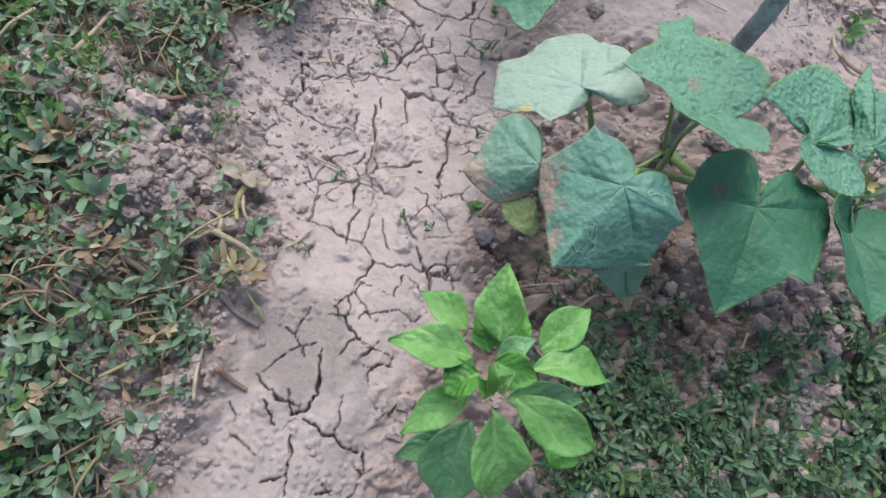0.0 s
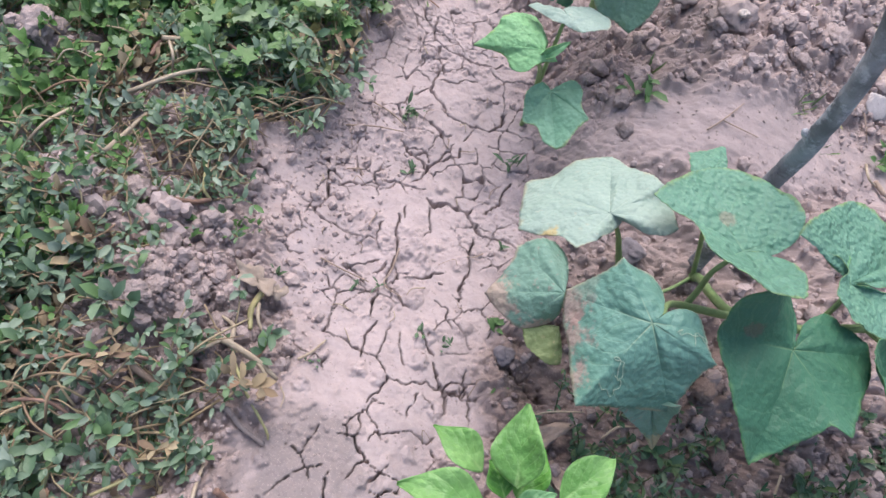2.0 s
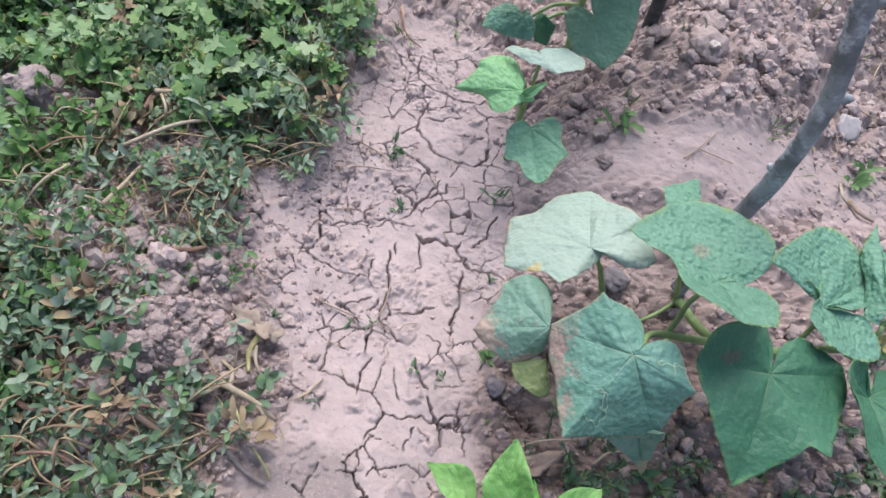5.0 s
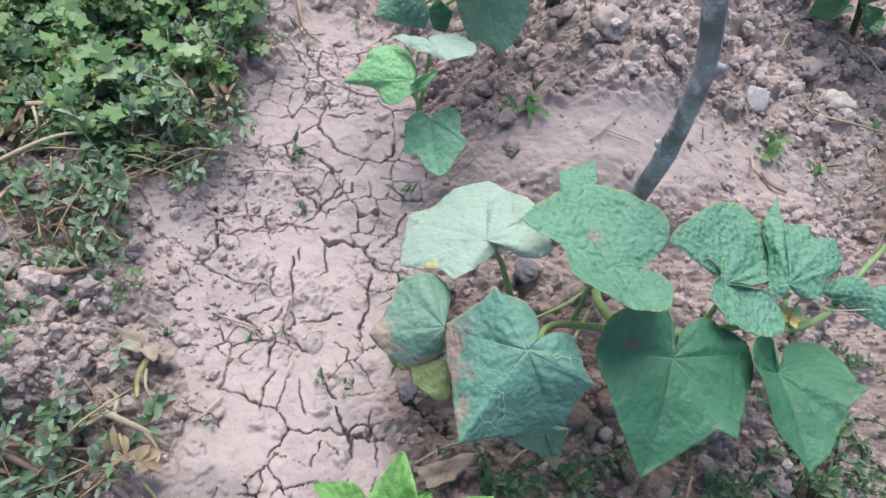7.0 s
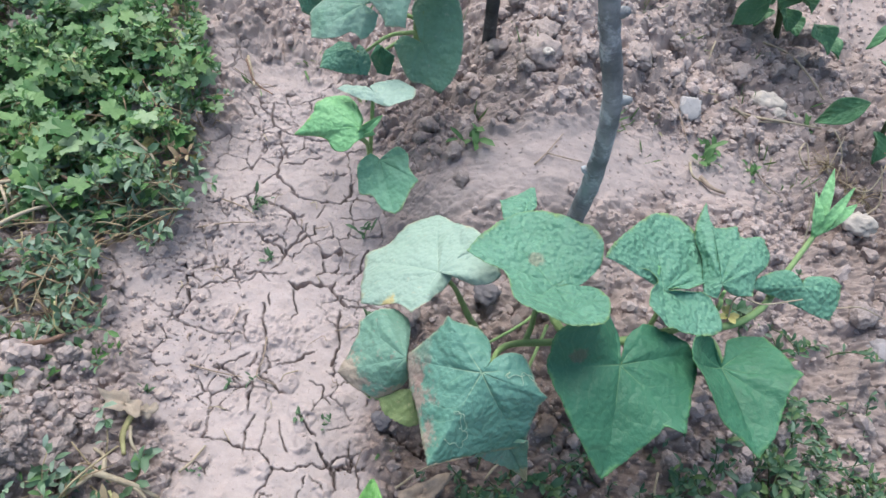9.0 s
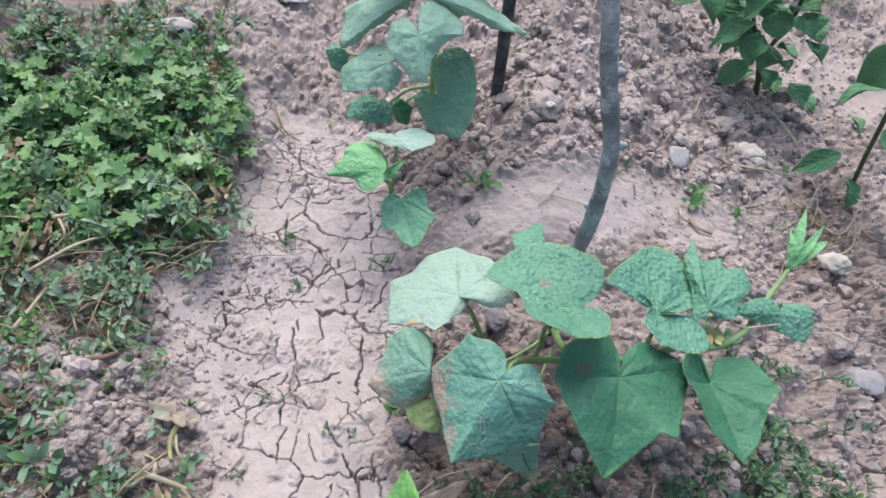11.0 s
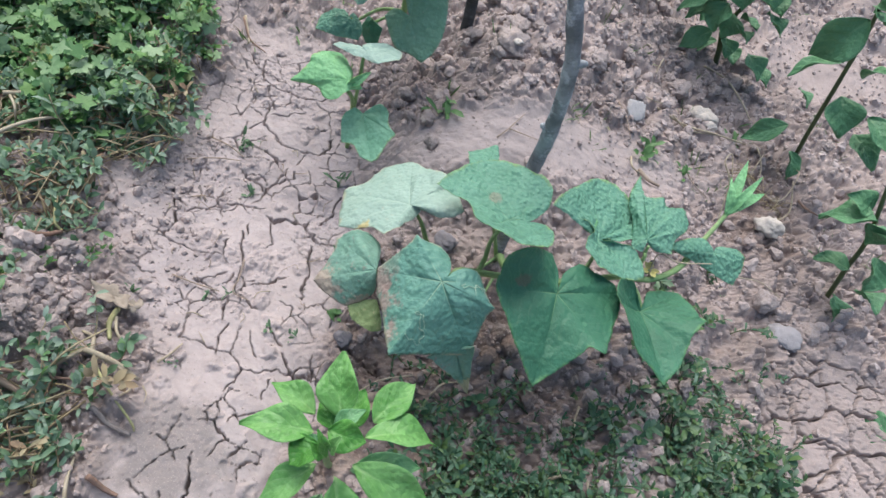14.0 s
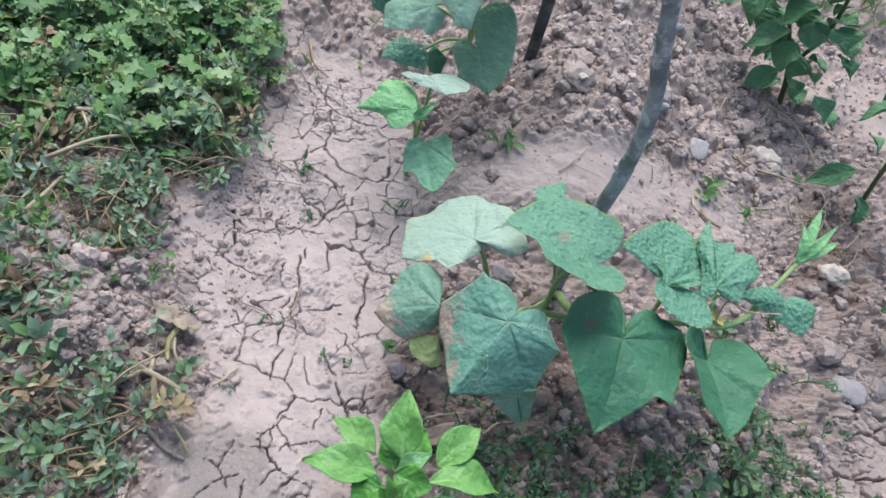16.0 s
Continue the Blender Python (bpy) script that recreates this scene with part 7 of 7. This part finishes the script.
twig([(-0.324, 0.632, 0.045), (-0.311, 0.630, 0.040), (-0.300, 0.630, 0.035)], 0.003, straw, "pale dry weed stalk lying over the clods")
twig([(-0.321, 0.633, 0.045), (-0.298, 0.636, 0.040), (-0.284, 0.637, 0.020)], 0.0014, straw, "thin dry root with curling ends")
twig([(-0.323, 0.631, 0.045), (-0.302, 0.649, 0.045), (-0.278, 0.658, 0.030)], 0.0013, red_stem, "thin dry root with curling ends")
twig([(-0.356, 0.516, 0.030), (-0.353, 0.550, 0.040), (-0.354, 0.591, 0.040)], 0.0034, straw, "pale dry weed stalk lying over the clods")
twig([(-0.403, 0.420, 0.040), (-0.371, 0.407, 0.045), (-0.352, 0.410, 0.030)], 0.0026, straw_green, "pale dry weed stalk lying over the clods")
twig([(-0.419, 0.547, 0.045), (-0.428, 0.513, 0.045), (-0.436, 0.473, 0.030)], 0.0022, straw, "pale dry weed stalk lying over the clods")
twig([(-0.251, 0.491, 0.012), (-0.242, 0.508, 0.020), (-0.231, 0.523, 0.030)], 0.0042, red_stem, "snapped brown weed stem with a pale cut end")
twig([(-0.231, 0.523, 0.030), (-0.242, 0.530, 0.035), (-0.253, 0.556, 0.040)], 0.0022, straw_green, "pale dry weed stalk lying over the clods")
twig([(-0.401, 0.670, 0.050), (-0.404, 0.704, 0.055), (-0.384, 0.737, 0.045)], 0.003, red_stem, "reddish-brown dry stem lying over the weeds")
twig([(-0.398, 0.710, 0.050), (-0.378, 0.691, 0.050), (-0.372, 0.679, 0.030)], 0.0018, straw, "pale dry weed stalk lying over the clods")
twig([(-0.276, 0.609, 0.030), (-0.260, 0.618, 0.035), (-0.256, 0.643, 0.035)], 0.0022, straw, "pale dry weed stalk lying over the clods")
twig([(-0.350, 0.510, 0.030), (-0.320, 0.498, 0.030), (-0.313, 0.488, 0.015)], 0.0018, red_stem, "reddish-brown dry stem lying over the weeds")
twig([(-0.382, 0.516, 0.040), (-0.358, 0.517, 0.030), (-0.312, 0.497, 0.020), (-0.266, 0.452, 0.012)], 0.0012, straw, "thin dry root with curling ends")
twig([(-0.438, 0.461, 0.040), (-0.414, 0.460, 0.040), (-0.374, 0.446, 0.030)], 0.0018, straw, "pale dry weed stalk lying over the clods")
twig([(-0.349, 0.395, 0.030), (-0.320, 0.378, 0.035), (-0.306, 0.375, 0.030)], 0.003, red_stem, "reddish-brown dry stem lying over the weeds")
twig([(-0.478, 0.591, 0.050), (-0.466, 0.612, 0.060), (-0.439, 0.623, 0.055), (-0.404, 0.626, 0.040)], 0.0013, straw, "thin dry root with curling ends")
twig([(-0.291, 0.281, 0.040), (-0.254, 0.282, 0.050), (-0.195, 0.317, 0.045), (-0.162, 0.331, 0.040), (-0.128, 0.343, 0.030)], 0.0028, red_stem, "long thin reddish-brown dry stem lying over clods")
twig([(-0.190, 0.315, 0.035), (-0.167, 0.311, 0.040), (-0.146, 0.309, 0.035)], 0.0042, dead_leaf, "short grey weathered stalk with a pale cut end")
twig([(-0.128, 0.378, 0.035), (-0.111, 0.377, 0.040), (-0.088, 0.375, 0.030), (-0.064, 0.370, 0.012)], 0.004, straw, "thick pale dry root stalk lying on clods")
twig([(-0.128, 0.378, 0.035), (-0.140, 0.361, 0.035), (-0.160, 0.343, 0.020)], 0.0026, straw, "pale dry weed stalk lying over the clods")
twig([(-0.133, 0.375, 0.035), (-0.150, 0.352, 0.030), (-0.168, 0.326, 0.020)], 0.002, straw_green, "pale dry weed stalk lying over the clods")
twig([(-0.103, 0.375, 0.036), (-0.080, 0.370, 0.025), (-0.067, 0.356, 0.016), (-0.065, 0.336, 0.010)], 0.0022, straw, "thin dry root with curling ends")
twig([(-0.108, 0.364, 0.030), (-0.079, 0.339, 0.020), (-0.047, 0.317, 0.010), (-0.041, 0.310, 0.004)], 0.0018, straw_green, "thin dry root with curling ends")
twig([(-0.119, 0.377, 0.036), (-0.126, 0.396, 0.040), (-0.148, 0.406, 0.020)], 0.0028, straw, "pale dry weed stalk lying over the clods")
twig([(-0.102, 0.317, 0.012), (-0.087, 0.317, 0.012), (-0.070, 0.309, 0.010), (-0.042, 0.304, 0.008)], 0.0038, dead_dark, "twisted dark grey dead root lying on the mud")
twig([(-0.064, 0.210, 0.020), (-0.072, 0.235, 0.025), (-0.081, 0.262, 0.020)], 0.0024, straw, "pale dry weed stalk lying over the clods")
twig([(-0.128, 0.451, 0.020), (-0.127, 0.428, 0.020), (-0.115, 0.406, 0.004)], 0.004, straw_green, "bent pale green weed stalk beside a torn leaf")
twig([(-0.124, 0.439, 0.020), (-0.113, 0.419, 0.014), (-0.097, 0.407, 0.004)], 0.0022, straw, "pale dry weed stalk lying over the clods")
twig([(-0.057, 0.246, 0.006), (-0.040, 0.241, 0.008), (-0.026, 0.239, 0.003)], 0.0034, red_stem, "short brown twig stuck to the mud")
twig([(-0.320, 0.316, 0.040), (-0.300, 0.314, 0.040), (-0.286, 0.309, 0.030)], 0.003, straw, "pale dry weed stalk lying over the clods")
twig([(-0.261, 0.237, 0.030), (-0.234, 0.247, 0.040), (-0.211, 0.252, 0.040), (-0.182, 0.244, 0.030)], 0.002, red_stem, "reddish-brown dry stem lying over the weeds")
twig([(-0.147, 0.199, 0.040), (-0.124, 0.228, 0.045), (-0.116, 0.247, 0.030)], 0.0018, straw_green, "pale dry weed stalk lying over the clods")
twig([(-0.187, 0.169, 0.030), (-0.189, 0.197, 0.040), (-0.194, 0.214, 0.040)], 0.0026, straw_green, "pale dry weed stalk lying over the clods")
twig([(-0.290, 0.352, 0.040), (-0.275, 0.364, 0.045), (-0.260, 0.384, 0.045)], 0.0036, red_stem, "reddish-brown dry stem lying over the weeds")
twig([(-0.193, 1.069, 0.006), (-0.175, 1.034, 0.010), (-0.164, 1.009, 0.006)], 0.0026, straw, "thin pale stalk lying on the cracked mud")
twig([(-0.160, 0.733, 0.003), (-0.123, 0.749, 0.006), (-0.086, 0.762, 0.004)], 0.0012, dead_leaf, "grey-brown dry root stuck to the mud")
twig([(-0.144, 0.790, 0.003), (-0.113, 0.784, 0.006), (-0.086, 0.773, 0.004)], 0.0012, dead_leaf, "grey-brown dry root stuck to the mud")
twig([(-0.327, 0.732, 0.050), (-0.305, 0.724, 0.060), (-0.291, 0.732, 0.050)], 0.0022, red_stem, "reddish-brown dry stem lying over the weeds")
twig([(-0.268, 0.815, 0.060), (-0.231, 0.793, 0.060), (-0.226, 0.780, 0.040)], 0.0022, straw, "pale dry weed stalk lying over the clods")
twig([(-0.208, 0.800, 0.020), (-0.206, 0.765, 0.040), (-0.228, 0.756, 0.040)], 0.0016, straw, "pale dry weed stalk lying over the clods")
twig([(-0.401, 0.697, 0.060), (-0.388, 0.710, 0.060), (-0.376, 0.721, 0.060)], 0.0036, straw, "pale dry weed stalk lying over the clods")
twig([(-0.392, 0.698, 0.060), (-0.369, 0.674, 0.060), (-0.371, 0.665, 0.030)], 0.0022, straw, "pale dry weed stalk lying over the clods")
twig([(-0.096, 0.533, 0.003), (-0.065, 0.532, 0.008), (-0.031, 0.533, 0.004)], 0.0012, dead_leaf, "thin grey-brown root on the cracked mud")
twig([(-0.017, 0.591, 0.003), (-0.013, 0.561, 0.008), (-0.013, 0.537, 0.008), (0.013, 0.530, 0.004)], 0.0012, dead_leaf, "thin grey-brown root on the cracked mud")
twig([(-0.058, 0.403, 0.003), (-0.048, 0.416, 0.010), (-0.042, 0.439, 0.006)], 0.0018, straw, "thin straw stalk on the mud edge")
twig([(0.590, 1.162, 0.004), (0.666, 1.177, 0.010), (0.729, 1.170, 0.012), (0.808, 1.198, 0.020)], 0.0026, straw, "long forked straw stalk lying on soil")
twig([(0.624, 1.159, 0.004), (0.674, 1.170, 0.008), (0.729, 1.169, 0.012)], 0.002, straw, "long forked straw stalk lying on soil")
twig([(0.537, 1.175, 0.004), (0.565, 1.164, 0.006), (0.603, 1.169, 0.004)], 0.0014, straw, "long forked straw stalk lying on soil")
twig([(0.502, 1.131, 0.004), (0.522, 1.092, 0.010), (0.536, 1.045, 0.003)], 0.0012, dead_leaf, "thin dry stalk beside the stone chip")
twig([(0.708, 1.380, 0.004), (0.755, 1.351, 0.012), (0.790, 1.301, 0.012), (0.817, 1.265, 0.006)], 0.0022, straw, "pale bent stalk on the shaded soil")
twig([(0.605, 1.331, 0.004), (0.594, 1.295, 0.006), (0.586, 1.267, 0.003)], 0.0016, straw, "short thin straw on crumbly soil")
twig([(0.768, 1.088, 0.000), (0.746, 1.105, 0.030), (0.759, 1.127, 0.035), (0.770, 1.085, 0.005)], 0.0018, straw, "thin dry root with curling ends")
twig([(0.819, 1.185, 0.030), (0.825, 1.153, 0.030), (0.831, 1.120, 0.020), (0.818, 1.079, 0.004)], 0.0018, straw, "thin dry root with curling ends")
twig([(0.813, 0.979, 0.004), (0.861, 1.020, 0.008), (0.901, 1.064, 0.012), (0.894, 1.119, 0.030)], 0.0022, straw, "dry looping root beside the pepper")
twig([(0.798, 1.117, 0.030), (0.801, 1.093, 0.020), (0.809, 1.083, 0.004)], 0.0016, straw, "thin dry root with curling ends")
twig([(0.666, 1.062, 0.004), (0.689, 1.039, 0.010), (0.717, 1.016, 0.004)], 0.0012, dead_leaf, "thin dry root with curling ends")
twig([(0.559, 0.986, 0.004), (0.576, 0.967, 0.012), (0.601, 0.969, 0.008)], 0.004, dead_leaf, "short thick grey stalk on the soil")
twig([(0.541, 1.007, 0.004), (0.540, 0.972, 0.020), (0.561, 0.978, 0.006)], 0.0022, straw, "thin dry root with curling ends")
twig([(0.912, 1.088, 0.004), (0.927, 1.073, 0.010), (0.950, 1.061, 0.004)], 0.0026, red_stem, "thin reddish twig on the soil")
twig([(0.494, 0.511, 0.020), (0.487, 0.478, 0.030), (0.501, 0.465, 0.012)], 0.0016, straw, "thin pale straw among the low weeds")
twig([(0.284, 0.460, 0.004), (0.295, 0.477, 0.010), (0.316, 0.489, 0.006)], 0.0016, straw, "thin pale root on the soil under the vine")
twig([(0.456, 0.396, 0.012), (0.479, 0.407, 0.020), (0.508, 0.413, 0.012)], 0.0026, straw, "thin pale straw among the low weeds")

litter = Foliage()
for k in range(700):
    x, y = spots(1, knot_at, (-0.6, 0.0, 0.1, 0.9))[0]
    a, s = wrnd.uniform(0, 6.28), wrnd.uniform(0.012, 0.045)
    c, d = math.cos(a) * s, math.sin(a) * s
    z = on_ground(x, y)
    litter.stem([(x - c, y - d, z + wrnd.uniform(0.01, 0.05)), (x + wrnd.gauss(0, 0.004), y + wrnd.gauss(0, 0.004), z + wrnd.uniform(0.02, 0.06)), (x + c, y + d, z + wrnd.uniform(0.01, 0.05))], wrnd.uniform(0.0006, 0.0018))
tagged(new("dry_litter", litter.mesh("dry_litter", straw_mixed)), "thin dry straw-coloured stalks strewn over the creeping weeds", "dry stalks", kind="stuff")


# bits of dead root trodden into the crust
for k in range(34):
    x, y = spots(1, lambda a, b: float(mud(a, b)), (-0.2, 0.16, 0.35, 1.05))[0]
    a, s = wrnd.uniform(0, 6.28), wrnd.uniform(0.004, 0.014)
    c, d = math.cos(a) * s, math.sin(a) * s
    twig([(x - c, y - d, 0.002), (x + wrnd.gauss(0, 0.004), y + wrnd.gauss(0, 0.004), 0.005), (x + c, y + d, 0.002)], wrnd.uniform(0.0005, 0.001), wrnd.choice((dead_leaf, dead_leaf, straw)), "bit of dead root trodden into the cracked mud")


def dry_leaf(x, y, size, turn, label, mat, lift=0.006, long=1.5):
    """A torn, curled scrap of leaf."""
    rnd = random.Random(int(x * 1000 + y * 7777))
    z = surface(x, y, size * 0.6) + lift * 0.6
    n, verts, faces = 22, [], []
    for ring in (0.0, 0.35, 0.7, 1.0):
        for k in range(n):
            a = 2 * math.pi * k / n
            r = size * ring * (0.7 + 0.6 * noise.noise(Vector((math.cos(a) * 1.5, math.sin(a) * 1.5, x * 50))) + (0.14 * rnd.random() if ring == 1.0 else 0))
            px, py = math.cos(a) * r * long, math.sin(a) * r
            pz = 0.35 * size * abs(py / size) ** 1.5 + 0.5 * size * noise.noise(Vector((px / size * 2, py / size * 2, x * 31))) + 0.25 * px * px / size
            verts.append((x + px * math.cos(turn) - py * math.sin(turn), y + px * math.sin(turn) + py * math.cos(turn), z + pz))
    for q in range(3):
        for k in range(n):
            faces.append((q * n + k, q * n + (k + 1) % n, (q + 1) * n + (k + 1) % n, (q + 1) * n + k))
    ob = new("dead_leaf", mesh_loose("dead_leaf", verts, faces, mat))
    thick = ob.modifiers.new("thickness", "SOLIDIFY")
    thick.thickness = 0.0007
    return tagged(ob, label, "dead leaf", "dead leaves")


dry_leaf(-0.136, 0.460, 0.017, -0.25, "torn papery pale brown leaf lying on weeds", dead_pale, 0.014, 1.7)
dry_leaf(-0.111, 0.458, 0.012, 0.6, "torn papery pale brown leaf lying on weeds", dead_pale, 0.01, 1.5)
dry_leaf(0.215, 0.430, 0.020, 0.5, "withered brown leaf lying beside the pepper", dead_leaf, 0.004, 1.9)
dry_leaf(0.250, 0.405, 0.015, 2.4, "withered brown leaf lying beside the pepper", dead_leaf, 0.004)
dry_leaf(-0.249, 0.820, 0.011, 1.2, "yellowed dead leaf lying on the weeds", yellow_dead, 0.05, 1.4)
dry_leaf(-0.192, 0.835, 0.009, 0.2, "yellowed dead leaf lying on the weeds", yellow_dead, 0.02, 1.4)
dry_leaf(-0.371, 0.999, 0.013, 2.2, "yellowed dead leaf lying on the weeds", yellow_dead, 0.07, 1.4)
